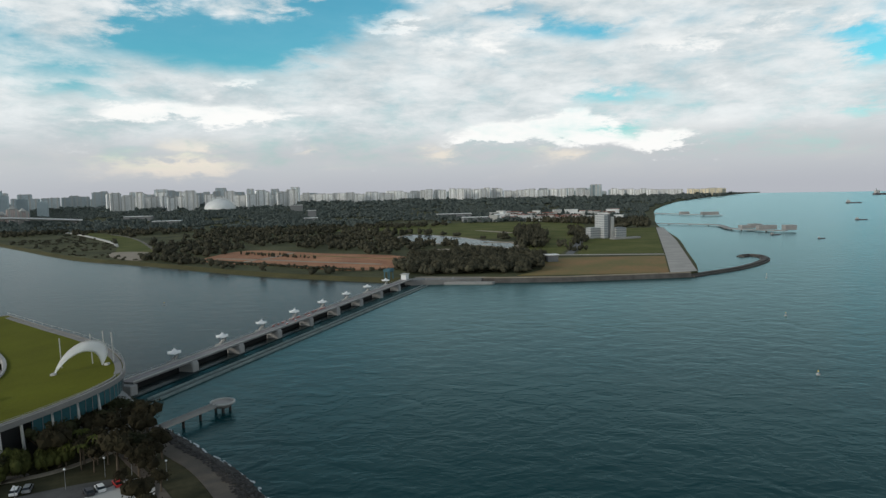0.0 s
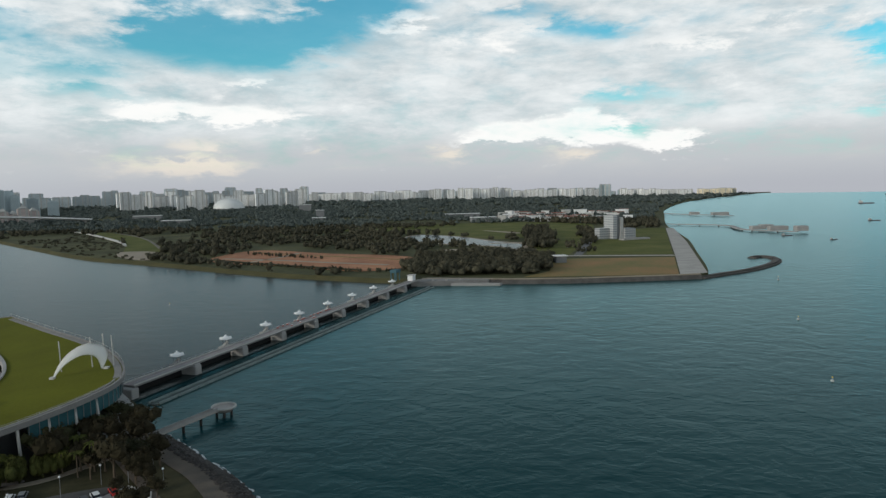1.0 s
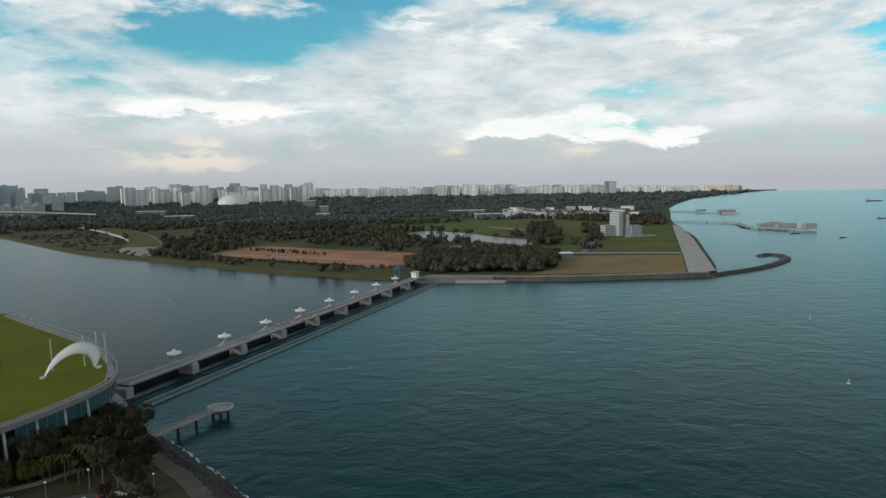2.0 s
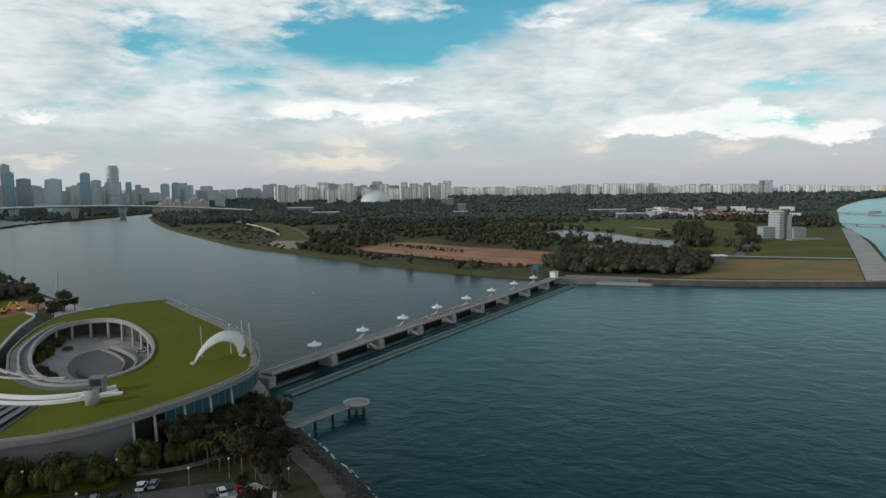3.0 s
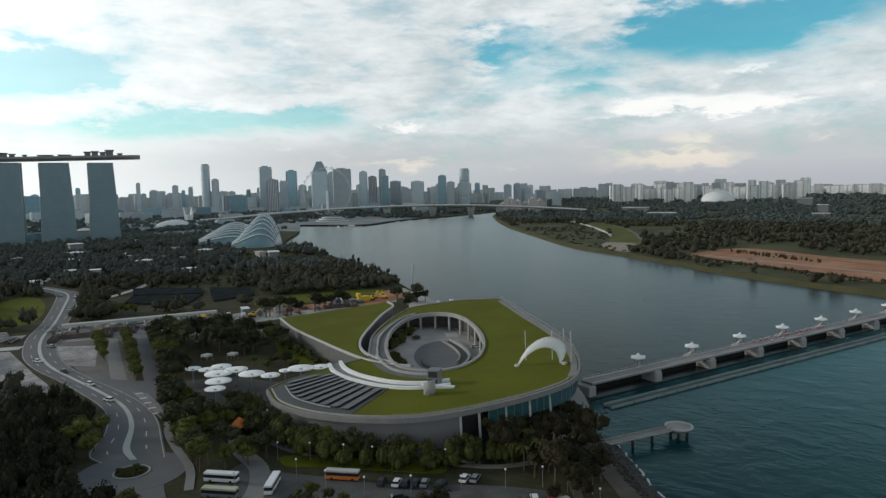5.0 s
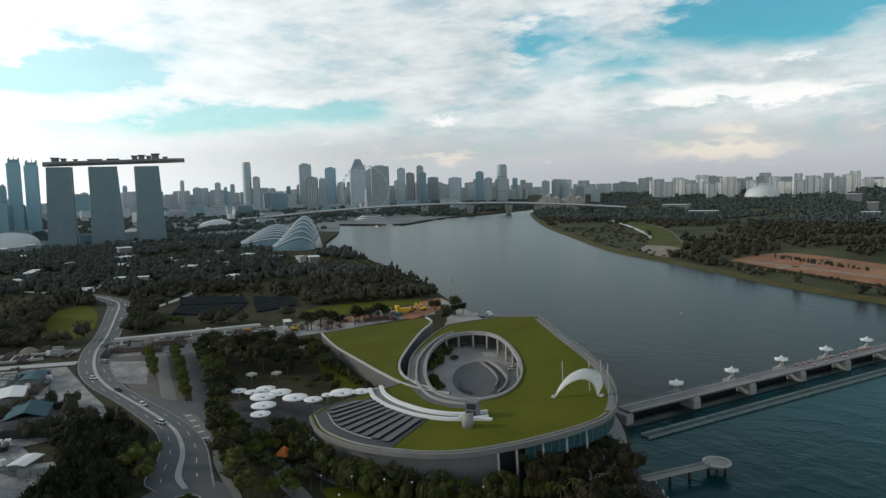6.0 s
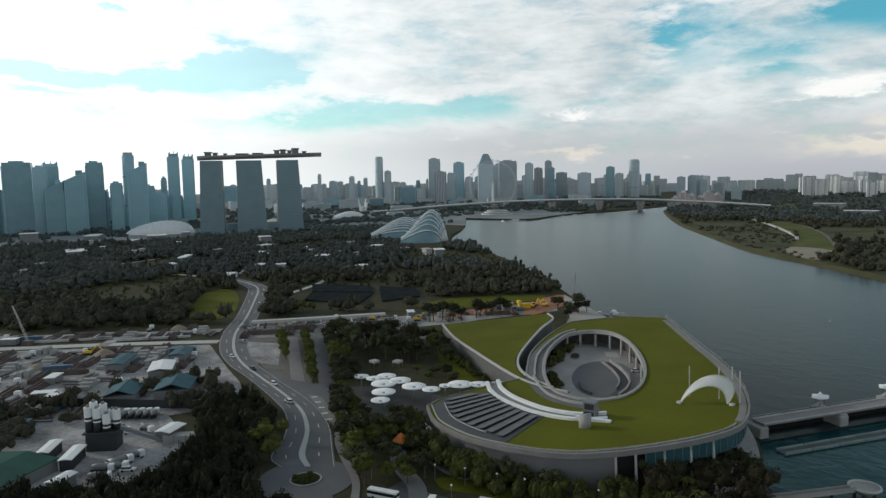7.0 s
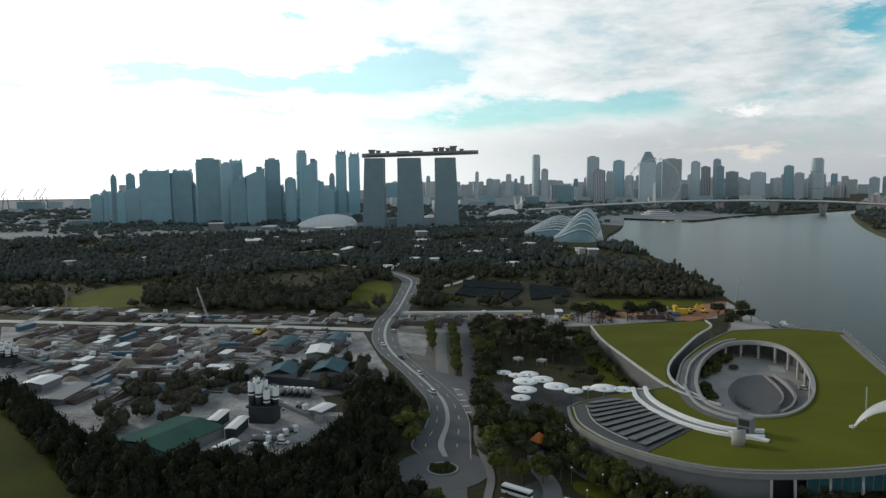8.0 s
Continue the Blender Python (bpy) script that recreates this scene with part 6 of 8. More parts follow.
def stack(kind):
    """Yard goods: bundles, containers, cabins and heaps."""
    if kind == 0:
        ob = thing("steel_stack", label="stack of rusty steel sections in a yard", category="stack", group="yard stacks")
        for k in range(6):
            bm = bmesh.new()
            add_box(bm, -8, 8 - 1.5 * (k % 2), -2 + 0.7 * k, -1.5 + 0.7 * k, 0, 0.9 + 0.5 * (k % 3), 0.06)
            part("steel_beam", bm, M_RUST, ob)
    elif kind == 1:
        ob = thing("container", label="weathered shipping container used as store", category="container", group="yard containers")
        bm = bmesh.new()
        add_box(bm, -6, 6, -1.2, 1.2, 0, 2.6, 0.05)
        part("body", bm, M_BLUE, ob, "blue corrugated body")
        bm = bmesh.new()
        add_box(bm, 5.99, 6.1, -1.1, 1.1, 0.1, 2.5)
        part("door", bm, M_GREYWALL, ob)
    elif kind == 2:
        ob = thing("site_cabin", label="pale site cabin with a flat roof", category="cabin", group="site cabins")
        bm = bmesh.new()
        add_box(bm, -4, 4, -2, 2, 0, 3, 0.05)
        part("body", bm, M_GREYWALL, ob)
        bm = bmesh.new()
        add_box(bm, -4.3, 4.3, -2.3, 2.3, 3.01, 3.25)
        part("roof", bm, M_WHITEROOF, ob)
    elif kind == 3:
        ob = thing("precast_stack", label="stack of grey precast concrete segments", category="stack", group="yard stacks")
        for k in range(4):
            bm = bmesh.new()
            add_box(bm, -6 + 3 * k, -3.6 + 3 * k, -2.5, 2.5, 0, 1.6 + 0.8 * ((k * 7) % 3), 0.1)
            part("segment", bm, M_CONC, ob)
    elif kind == 5:
        ob = thing("scaffold_pile", label="pile of dark scaffold tubes and beams", category="stack", group="yard stacks")
        rr = random.Random(8)
        for k in range(9):
            bm = bmesh.new()
            a = rr.uniform(-0.25, 0.25)
            x, y = rr.uniform(-2, 2), rr.uniform(-2.2, 2.2)
            z = 0.2 + 0.12 * k
            add_beam(bm, (x - 4 * math.cos(a), y - 4 * math.sin(a), z), (x + 4 * math.cos(a), y + 4 * math.sin(a), z), 0.5, 0.4)
            part("beam", bm, (M_HULL, M_CONC, M_RUST)[k % 3], ob)
    elif kind == 6:
        ob = thing("covered_stack", label="low stack under a dull green tarpaulin", category="stack", group="yard stacks")
        bm = bmesh.new()
        add_box(bm, -3.5, 3.5, -2.4, 2.4, 0, 1.5, 0.4)
        part("tarpaulin", bm, M_BLUEROOF, ob)
        bm = bmesh.new()
        add_box(bm, -3.8, -3.5, -1.5, 1.5, 0, 1.0)
        part("end_board", bm, M_RUST, ob)
    elif kind == 7:
        ob = thing("parked_lorry", label="white parked lorry in the yard", category="truck", group="trucks")
        bm = bmesh.new()
        add_box(bm, 2.4, 4.2, -1.2, 1.2, 0.5, 2.9, 0.15)
        part("cab", bm, M_WHITE, ob)
        bm = bmesh.new()
        add_box(bm, -4.2, 2.2, -1.25, 1.25, 0.9, 1.6, 0.05)
        part("bed", bm, M_GREYWALL, ob)
        for x in (-3.0, -1.8, 3.2):
            bm = bmesh.new()
            add_box(bm, x - 0.5, x + 0.5, -1.15, 1.15, 0, 0.95, 0.2)
            part("axle", bm, M_BLACK, ob)
    else:
        ob = thing("gravel_heap", label="heap of pale gravel in a yard", category="heap", group="gravel heaps")
        bm = bmesh.new()
        rr = random.Random(5)
        n5 = 18
        vv = [[bm.verts.new((q * math.cos(2 * math.pi * k / n5) * rr.uniform(0.9, 1.1), q * math.sin(2 * math.pi * k / n5) * rr.uniform(0.9, 1.1), z)) for k in range(n5)] for q, z in ((5.5, -0.1), (3.8, 1.4), (1.8, 2.7), (0.4, 3.2))]
        for a, c in zip(vv, vv[1:]):
            for k in range(n5):
                bm.faces.new((a[k], a[(k + 1) % n5], c[(k + 1) % n5], c[k]))
        bm.faces.new(vv[-1])
        part("gravel", bm, M_SAND, ob)
    return ob


YARD1 = [(-448, -60), (-395, 35), (-352, 105), (-312, 98), (-300, 60), (-330, 0), (-345, -45)]
YARD2 = [(-340, -40), (-300, 50), (-275, 55), (-262, 25), (-280, -25)]
KEEP_OUT = [[(-316, 66), (-318, 98), (-286, 96), (-290, 66)], [(-300, 50), (-298, 92), (-240, 84), (-248, 48)]]
kinds = {}
placed = []
STRIP1 = [(-388, 145), (-352, 226), (-330, 214), (-360, 138)]
STRIP2 = [(-540, -100), (-460, 10), (-392, 132), (-372, 122), (-440, 0), (-510, -100)]
STRIP3 = [(-350, 228), (-342, 300), (-306, 314), (-314, 246), (-326, 214)]
for poly, count in ((YARD1, 165), (YARD2, 50), (STRIP1, 38), (STRIP2, 50), (STRIP3, 22)):
    tries = 0
    while count and tries < 9000:
        tries += 1
        x, y = r3.uniform(-540, -255), r3.uniform(-100, 315)
        if not inside(x, y, poly) or any(inside(x, y, q) for q in KEEP_OUT) or any((x - a) ** 2 + (y - b) ** 2 < 56 for a, b in placed):
            continue
        k = r3.choice((0, 0, 0, 0, 0, 5, 5, 5, 5, 3, 3, 7, 7, 6, 4) if r3.random() < 0.9 else (1, 2))
        m = pose(x, y, LAND + 0.1, 0, 0, r3.choice((150, 150, 150, 62)) + r3.uniform(-5, 5))
        if k in kinds:
            copy_thing(kinds[k], m)
        else:
            kinds[k] = stack(k)
            kinds[k].matrix_basis = m
        placed.append((x, y))
        count -= 1


def shed(name, x, y, turn, w, l, h, rise, roof_mat, label, wall_mat=M_GREYWALL):
    ob = thing(name, x, y, LAND, turn, label, "shed")
    bm = bmesh.new()
    add_box(bm, -w / 2 + 0.4, w / 2 - 0.4, -l / 2 + 0.4, l / 2 - 0.4, 0, h)
    part("wall", bm, wall_mat, ob)
    for s in (-1, 1):
        bm = bmesh.new()
        q = [(0, -l / 2, h + rise), (s * w / 2, -l / 2, h), (s * w / 2, l / 2, h), (0, l / 2, h + rise)]
        lo = [bm.verts.new((a, b, c)) for a, b, c in q]
        hi = [bm.verts.new((a, b, c + 0.25)) for a, b, c in q]
        for k in range(4):
            bm.faces.new((lo[k], lo[(k + 1) % 4], hi[(k + 1) % 4], hi[k]))
        bm.faces.new(hi)
        bm.faces.new(lo[::-1])
        part("roof_pitch", bm, roof_mat, ob)
    return ob


shed("workshop", -221, 16, 40, 22, 24, 3.6, 1.2, M_GREENROOF, "low workshop with a dull green metal roof")
shed("long_shed", -304, 81, 70, 10, 17, 5.0, 0.8, M_WHITEROOF, "shed with a white metal roof")
shed("gable_shed", -275, 79, 65, 14, 17, 4.0, 2.4, M_BLUEROOF, "gabled shed with a blue-grey roof")
shed("gable_shed", -280, 61, 65, 12, 15, 3.8, 2.2, M_BLUEROOF, "gabled shed with a blue-grey roof")
shed("small_shed", -233, 31, 62, 4, 11, 3.4, 0.3, M_WHITEROOF, "dark shed with a pale flat roof", M_DARK)
shed("small_shed", -223, 36, 62, 4, 12, 3.4, 0.3, M_WHITEROOF, "dark shed with a pale flat roof", M_DARK)
shed("small_shed", -206, 31, 40, 4, 8, 3.0, 0.4, M_WHITEROOF, "small hut with a white roof")
shed("small_shed", -227, 65, 40, 6, 9, 3.2, 0.4, M_WHITEROOF, "small hut with a white roof")
shed("grey_store", -291, -22, 65, 14, 22, 2.2, 0.4, M_GREYWALL, "low grey flat-roofed store")
shed("small_shed", -300, -30, 60, 10, 12, 5.0, 0.8, M_WHITEROOF, "plant shed with a white roof")
shed("small_shed", -330, 96, 60, 8, 16, 4, 0.6, M_BLUEROOF, "store with a blue roof")
shed("small_shed", -332, 70, 60, 8, 20, 4, 0.6, M_BLUEROOF, "store with a blue roof")

fence = thing("yard_fence", 0, 0, 0, 0, "tall dark hoarding between the yards", "fence")
fline = spline([(-288, 40), (-276, 52), (-264, 66), (-253, 79)], 6)
for p, q in zip(fline, fline[1:]):
    bm = bmesh.new()
    add_beam(bm, (*p, LAND + 1.6), (*q, LAND + 1.6), 0.2, 3.4)
    part("panel", bm, M_DARK, fence)
# concrete plants with silos
def plant(x, y, turn, scale, label):
    ob = thing("concrete_plant", x, y, LAND, turn, label, "concrete plant")
    for nm, b in (("mixer_house", (-4.5, 4.5, -3.2, 3.2, 0, 4.6)), ("weigh_deck", (-5.2, 5.2, -3.8, 3.8, 4.61, 5.1))):
        bm = bmesh.new()
        add_box(bm, *b[:4], b[4] * scale, b[5] * scale, 0.15)
        part(nm, bm, M_DARK, ob, "dark open steel mixer house")
    for k, (a, b, h) in enumerate(((-3.6, -1.9, 11.6), (-1.0, -2.1, 11.2), (1.7, -1.9, 9.6), (-3.2, 1.4, 12.0), (-0.4, 1.5, 11.4), (2.4, 1.5, 9.8), (4.2, -0.3, 10.2))):
        bm = bmesh.new()
        add_cyl(bm, a, b, 5.12 * scale, (h - 2.6) * scale, 1.12, n=14)
        s = part("silo", bm, M_DARK, ob, "dark-skirted steel silo", True)
        bm = bmesh.new()
        add_cyl(bm, a, b, (h - 2.58) * scale, h * scale, 1.2, n=14)
        part("silo_top", bm, M_WHITE, s, "white silo top")
        bm = bmesh.new()
        add_cyl(bm, a, b, (h + 0.01) * scale, (h + 0.6) * scale, 0.6, 0.4, 10)
        part("filter", bm, M_GREYWALL, s)
        bm = bmesh.new()
        add_cyl(bm, a, b, (h - 3.6) * scale, (h - 3.2) * scale, 1.17, n=14)
        part("band", bm, M_WHITE, s, "white band")
    bm = bmesh.new()
    add_beam(bm, (5, 0, 5.4 * scale), (17, 2, 0.8), 1.4, 1.1)
    part("conveyor", bm, M_GREYWALL, ob)
    for k in range(3):
        bm = bmesh.new()
        add_box(bm, 17.5 + 3.6 * k, 20.9 + 3.6 * k, 0.4, 4.4, 0, 2.4)
        part("aggregate_bin", bm, M_CONC, ob)
    return ob


plant(-231, 46, 60, 1.22, "grey concrete batching plant with white silos")
plant(-352, -50, 60, 0.9, "far concrete batching plant with pale silos")


# ---- vehicles ----
def wheels(ob, xs, half, r=0.34):
    for x in xs:
        for s in (-1, 1):
            bm = bmesh.new()
            rot = [bm.verts.new((x + r * math.cos(2 * math.pi * k / 10), s * half + q, r + r * math.sin(2 * math.pi * k / 10))) for q in (-0.11, 0.11) for k in range(10)]
            for k in range(10):
                bm.faces.new((rot[k], rot[(k + 1) % 10], rot[10 + (k + 1) % 10], rot[10 + k]))
            bm.faces.new(rot[:10][::-1])
            bm.faces.new(rot[10:])
            part("wheel", bm, M_BLACK, ob)


def car(mat, color):
    ob = thing("car", label=color + " parked car on asphalt", category="car", group="cars")
    bm = bmesh.new()
    prof = ((-2.15, 0.3), (2.15, 0.3), (2.2, 0.75), (1.2, 0.9), (-2.1, 0.95))
    for s in (-0.87, 0.87):
        [bm.verts.new((x, s, z)) for x, z in prof]
    bm.verts.ensure_lookup_table()
    v = list(bm.verts)
    for k in range(5):
        bm.faces.new((v[k], v[(k + 1) % 5], v[5 + (k + 1) % 5], v[5 + k]))
    bm.faces.new(v[:5][::-1])
    bm.faces.new(v[5:])
    bmesh.ops.bevel(bm, geom=bm.edges[:], offset=0.1, segments=2, affect="EDGES")
    body = part("body", bm, mat, ob)
    bm = bmesh.new()
    vs = add_box(bm, -1.9, 1.1, -0.8, 0.8, 0.9, 1.38)
    for q in vs:
        if q.co.z > 1.2:
            q.co.x = q.co.x * 0.72 - 0.1
            q.co.y *= 0.82
    part("glazing", bm, M_CARGLASS, ob)
    bm = bmesh.new()
    add_box(bm, -1.45, 0.7, -0.66, 0.66, 1.384, 1.46, 0.03)
    part("roof", bm, mat, ob)
    wheels(ob, (-1.35, 1.35), 0.82)
    return ob


def coach(mat, lower, label, l=11.5):
    ob = thing("coach", label=label, category="bus", group="coaches")
    bm = bmesh.new()
    add_box(bm, -l / 2, l / 2, -1.25, 1.25, 0.35, 1.5, 0.08)
    part("lower_body", bm, lower, ob)
    bm = bmesh.new()
    add_box(bm, -l / 2 + 0.05, l / 2 - 0.05, -1.22, 1.22, 1.51, 2.6, 0.05)
    part("window_band", bm, M_CARGLASS, ob)
    bm = bmesh.new()
    add_box(bm, -l / 2, l / 2, -1.25, 1.25, 2.61, 3.3, 0.1)
    part("roof", bm, mat, ob)
    wheels(ob, (-l * 0.3, l * 0.32), 1.15, 0.5)
    return ob


def truck(mat, label):
    ob = thing("mixer_truck", label=label, category="truck", group="trucks")
    bm = bmesh.new()
    add_box(bm, 2.2, 4.2, -1.2, 1.2, 0.6, 3.0, 0.15)
    part("cab", bm, M_WHITE, ob)
    bm = bmesh.new()
    add_box(bm, -4.2, 4.0, -0.6, 0.6, 0.6, 1.0)
    part("chassis", bm, M_BLACK, ob)
    bm = bmesh.new()
    n6 = 12
    vv = [[bm.verts.new((x, r * math.cos(2 * math.pi * k / n6), 2.1 + 0.1 * (x + 1) * -1 + r * math.sin(2 * math.pi * k / n6))) for k in range(n6)] for x, r in ((1.9, 0.7), (0.8, 1.15), (-1.5, 1.2), (-3.6, 0.5))]
    for a, c in zip(vv, vv[1:]):
        for k in range(n6):
            bm.faces.new((a[k], a[(k + 1) % n6], c[(k + 1) % n6], c[k]))
    bm.faces.new(vv[0])
    bm.faces.new(vv[-1][::-1])
    part("drum", bm, mat, ob, "", True)
    wheels(ob, (-3.0, -1.8, 3.0), 1.0, 0.5)
    return ob


def spread(make, rows, z, s=1.0):
    """One of a kind, then copies: x, y, turn."""
    first = None
    for x, y, turn in rows:
        m = pose(x, y, z, 0, 0, turn) @ Matrix.Scale(s, 4)
        if first is None:
            first = make
            first.matrix_basis = m
        else:
            old = first.scale.copy()
            first.scale = (1, 1, 1)
            copy_thing(first, m)
            first.scale = old


ZC = Z_ROAD + 0.03
spread(car(M_CARDARK, "dark"), ((-114, 120.5, 120), (-109, 123.5, 120), (-107.2, 125, 120), (-102, 128, 100), (-105, 117, 60), (-290, 116, 0), (-82, 133, 130), (-100.5, 116.5, 60)), ZC)
spread(car(M_WHITE, "white"), ((-110.8, 122.3, 120), (-99.5, 134, 110), (-80.4, 135, 130), (-262, 114.5, 5), (-236, 110, 190), (-318, 116, 15), (-450, 180, 30), (-505, 205, 25)), ZC)
spread(car(M_SILVER, "silver"), ((-105.4, 126.2, 120), (-97.5, 135.5, 110), (-345, 131, 200), (-520, 200, 20), (-99, 114.5, 60)), ZC)
spread(car(M_RED, "red"), ((-77.5, 137.5, 130),), ZC)
spread(coach(M_PALE, M_ORANGE, "white and orange coach in the car park"), ((-123.5, 116.5, 30),), ZC, 0.74)
spread(coach(M_WHITE, M_WHITE, "long white parked bus beside hedges"), ((-133, 103, 130), (-146, 97.5, 30)), ZC, 0.74)
spread(coach(M_BUSROOF, M_GREYWALL, "parked bus with a pale yellow-green roof"), ((-138.5, 92.5, 30), (-133, 87, 30)), ZC, 0.74)
spread(truck(M_GREYWALL, "white concrete mixer truck in the yard"), ((-258, 57, 150), (-256.5, 59.2, 150), (-255, 61.4, 150), (-253.5, 63.6, 150), (-252, 65.8, 150), (-241, 52, 60), (-211, 42, 60), (-210, 45.5, 60), (-213, 47.5, 100), (-215, 51, 100), (-238, 60, 20), (-205, 40, 60)), LAND + 0.12, 0.8)
spread(car(M_WHITE, "white"), ((-300, 240, 60), (-330, 215, 60), (-215, 45, 20), (-207, 48, 60)), LAND + 0.1)
spread(car(M_WHITE, "white"), ((-170.3, 230.4, 40),), FLOOR + 0.02)
# yellow machines on the strip
def digger():
    ob = thing("excavator", label="yellow excavator with a raised arm on bare soil", category="excavator", group="excavators")
    for s in (-1.3, 1.3):
        bm = bmesh.new()
        add_box(bm, -2, 2, s - 0.35, s + 0.35, 0, 0.9, 0.2)
        part("track", bm, M_BLACK, ob)
    bm = bmesh.new()
    add_box(bm, -2, 1.6, -1.3, 1.3, 0.95, 2.2, 0.15)
    part("body", bm, M_YELLOW, ob)
    bm = bmesh.new()
    add_box(bm, 0.2, 1.6, 0.2, 1.3, 2.21, 3.1, 0.1)
    part("cab", bm, M_CARGLASS, ob)
    bm = bmesh.new()
    add_beam(bm, (1.4, 0, 1.8), (4.4, 0, 4.6), 0.5)
    add_beam(bm, (4.4, 0, 4.6), (6.8, 0, 1.6), 0.4)
    part("arm", bm, M_YELLOW, ob)
    return ob


spread(digger(), ((-318, 312, 40), (-322, 318, 100), (-316, 322, 160), (-332, 232, 60), (-352, 214, 20), (-370, 62, 70)), LAND + 0.1)
box_ = thing("yellow_tank", -320, 307, LAND + 0.2, 70, "yellow box-shaped site tank", "tank")
bm = bmesh.new()
add_box(bm, -4, 4, -1.6, 1.6, 0, 3.2, 0.15)
part("body", bm, M_YELLOW, box_)
bm = bmesh.new()
add_box(bm, -4.5, -2.5, -2.0, 2.0, 3.21, 5.2, 0.1)
part("hopper", bm, M_YELLOW, box_)


# cranes
def crane(x, y, h, turn, mat, label, reach_=8):
    ob = thing("crane", x, y, LAND, turn, label, "crane", "cranes")
    bm = bmesh.new()
    add_box(bm, -2.5, 2.5, -1.8, 1.8, 0, 2.6, 0.2)
    part("base", bm, M_RUST, ob)
    bm = bmesh.new()
    for i in (-0.5, 0.5):
        for j in (-0.5, 0.5):
            add_beam(bm, (i, j, 2.4), (reach_ + i * 0.3, j * 0.3, h), 0.15)
    for k in range(10):
        t0, t1 = k / 10, (k + 1) / 10
        add_beam(bm, (reach_ * t0 - 0.5, -0.5, 2.4 + (h - 2.4) * t0), (reach_ * t1 + 0.4, 0.5, 2.4 + (h - 2.4) * t1), 0.1)
    part("boom", bm, mat, ob)
    return ob


crane(-292, 322, 24, 80, M_STEEL, "crawler crane with a slim upright boom by the water", 2)
crane(-415, 40, 21, 230, M_PALE, "crawler crane with a pale raised boom", 7)
crane(-470, -40, 20, 100, M_STEEL, "crawler crane with a raised boom", 2)

kiosk2 = thing("orange_kiosk", -172, 119.5, LAND + 0.1, 20, "small kiosk with an orange tent roof", "kiosk")
bm = bmesh.new()
add_box(bm, -1.6, 1.6, -1.6, 1.6, 0, 2.4, 0.05)
part("wall", bm, M_DARK, kiosk2)
bm = bmesh.new()
vs = add_box(bm, -2.2, 2.2, -2.2, 2.2, 2.41, 4.8)
for v in vs:
    if v.co.z > 3:
        v.co.x *= 0.1
        v.co.y *= 0.1
part("tent_roof", bm, M_ORANGE, kiosk2, "orange pointed fabric roof")


# lamp posts
def lamp():
    ob = thing("lamp_post", label="slim grey lamp post with a white globe", category="lamp post", group="lamp posts")
    bm = bmesh.new()
    add_cyl(bm, 0, 0, 0, 4.6, 0.08, 0.05, 8)
    part("pole", bm, M_STEEL, ob)
    bm = bmesh.new()
    bmesh.ops.create_icosphere(bm, subdivisions=2, radius=0.28, matrix=Matrix.Translation((0, 0, 4.85)))
    part("globe", bm, M_WHITE, ob, "white globe", True)
    return ob


spread(lamp(), [(x, y, 0) for x, y in ((-146, 114), (-139, 119), (-131, 123.5), (-124, 127), (-116, 131.5), (-108, 137), (-122, 110), (-112, 113), (-104, 120), (-95, 127), (-89, 136), (-83, 142.5), (-77, 143.5), (-72, 146), (-67, 140), (-88, 154), (-133, 110), (-158, 101), (-178, 105), (-196, 113), (-218, 124), (-101, 149), (-80, 152), (-138, 96))], LAND + 0.1)

# ---- plants ----
def leaf_cloud(seed, blobs, cards, size, spread_, squash=0.75):
    """Points of a crown: lumpy clumps with loose leaf sprays round them. Returns vertices and faces."""
    rr = np.random.RandomState(seed)
    verts, faces = [], []
    ico = bmesh.new()
    bmesh.ops.create_icosphere(ico, subdivisions=1, radius=1.0)
    iv = np.array([v.co[:] for v in ico.verts])
    ico.verts.index_update()
    fv = [[v.index for v in f.verts] for f in ico.faces]
    ico.free()
    centres = []
    for k in range(blobs):
        d = rr.normal(size=3)
        d /= np.linalg.norm(d)
        c = d * rr.uniform(0.25, 0.72) * spread_
        c[2] = abs(c[2]) * squash * rr.uniform(0.4, 1.1)
        r = rr.uniform(0.28, 0.46) * spread_
        centres.append((c, r))
        base = len(verts)
        lump = iv * (r * rr.uniform(0.72, 1.2, size=(len(iv), 1))) * (1, 1, 0.8) + c
        verts += [tuple(p) for p in lump]
        faces += [[base + q for q in f] for f in fv]
    for k in range(cards):
        c, r = centres[rr.randint(len(centres))]
        d = rr.normal(size=3)
        d /= np.linalg.norm(d)
        d[2] = abs(d[2]) if rr.rand() < 0.7 else d[2]
        p = c + d * r * rr.uniform(0.85, 1.3)
        a = rr.normal(size=3)
        a /= np.linalg.norm(a)
        b = np.cross(a, d)
        b /= np.linalg.norm(b) + 1e-6
        s = size * rr.uniform(0.5, 1.2)
        base = len(verts)
        verts += [tuple(p + a * s), tuple(p + b * s * 0.7), tuple(p - a * s * 0.8), tuple(p - b * s * 0.6)]
        faces.append([base, base + 1, base + 2, base + 3])
    return verts, faces


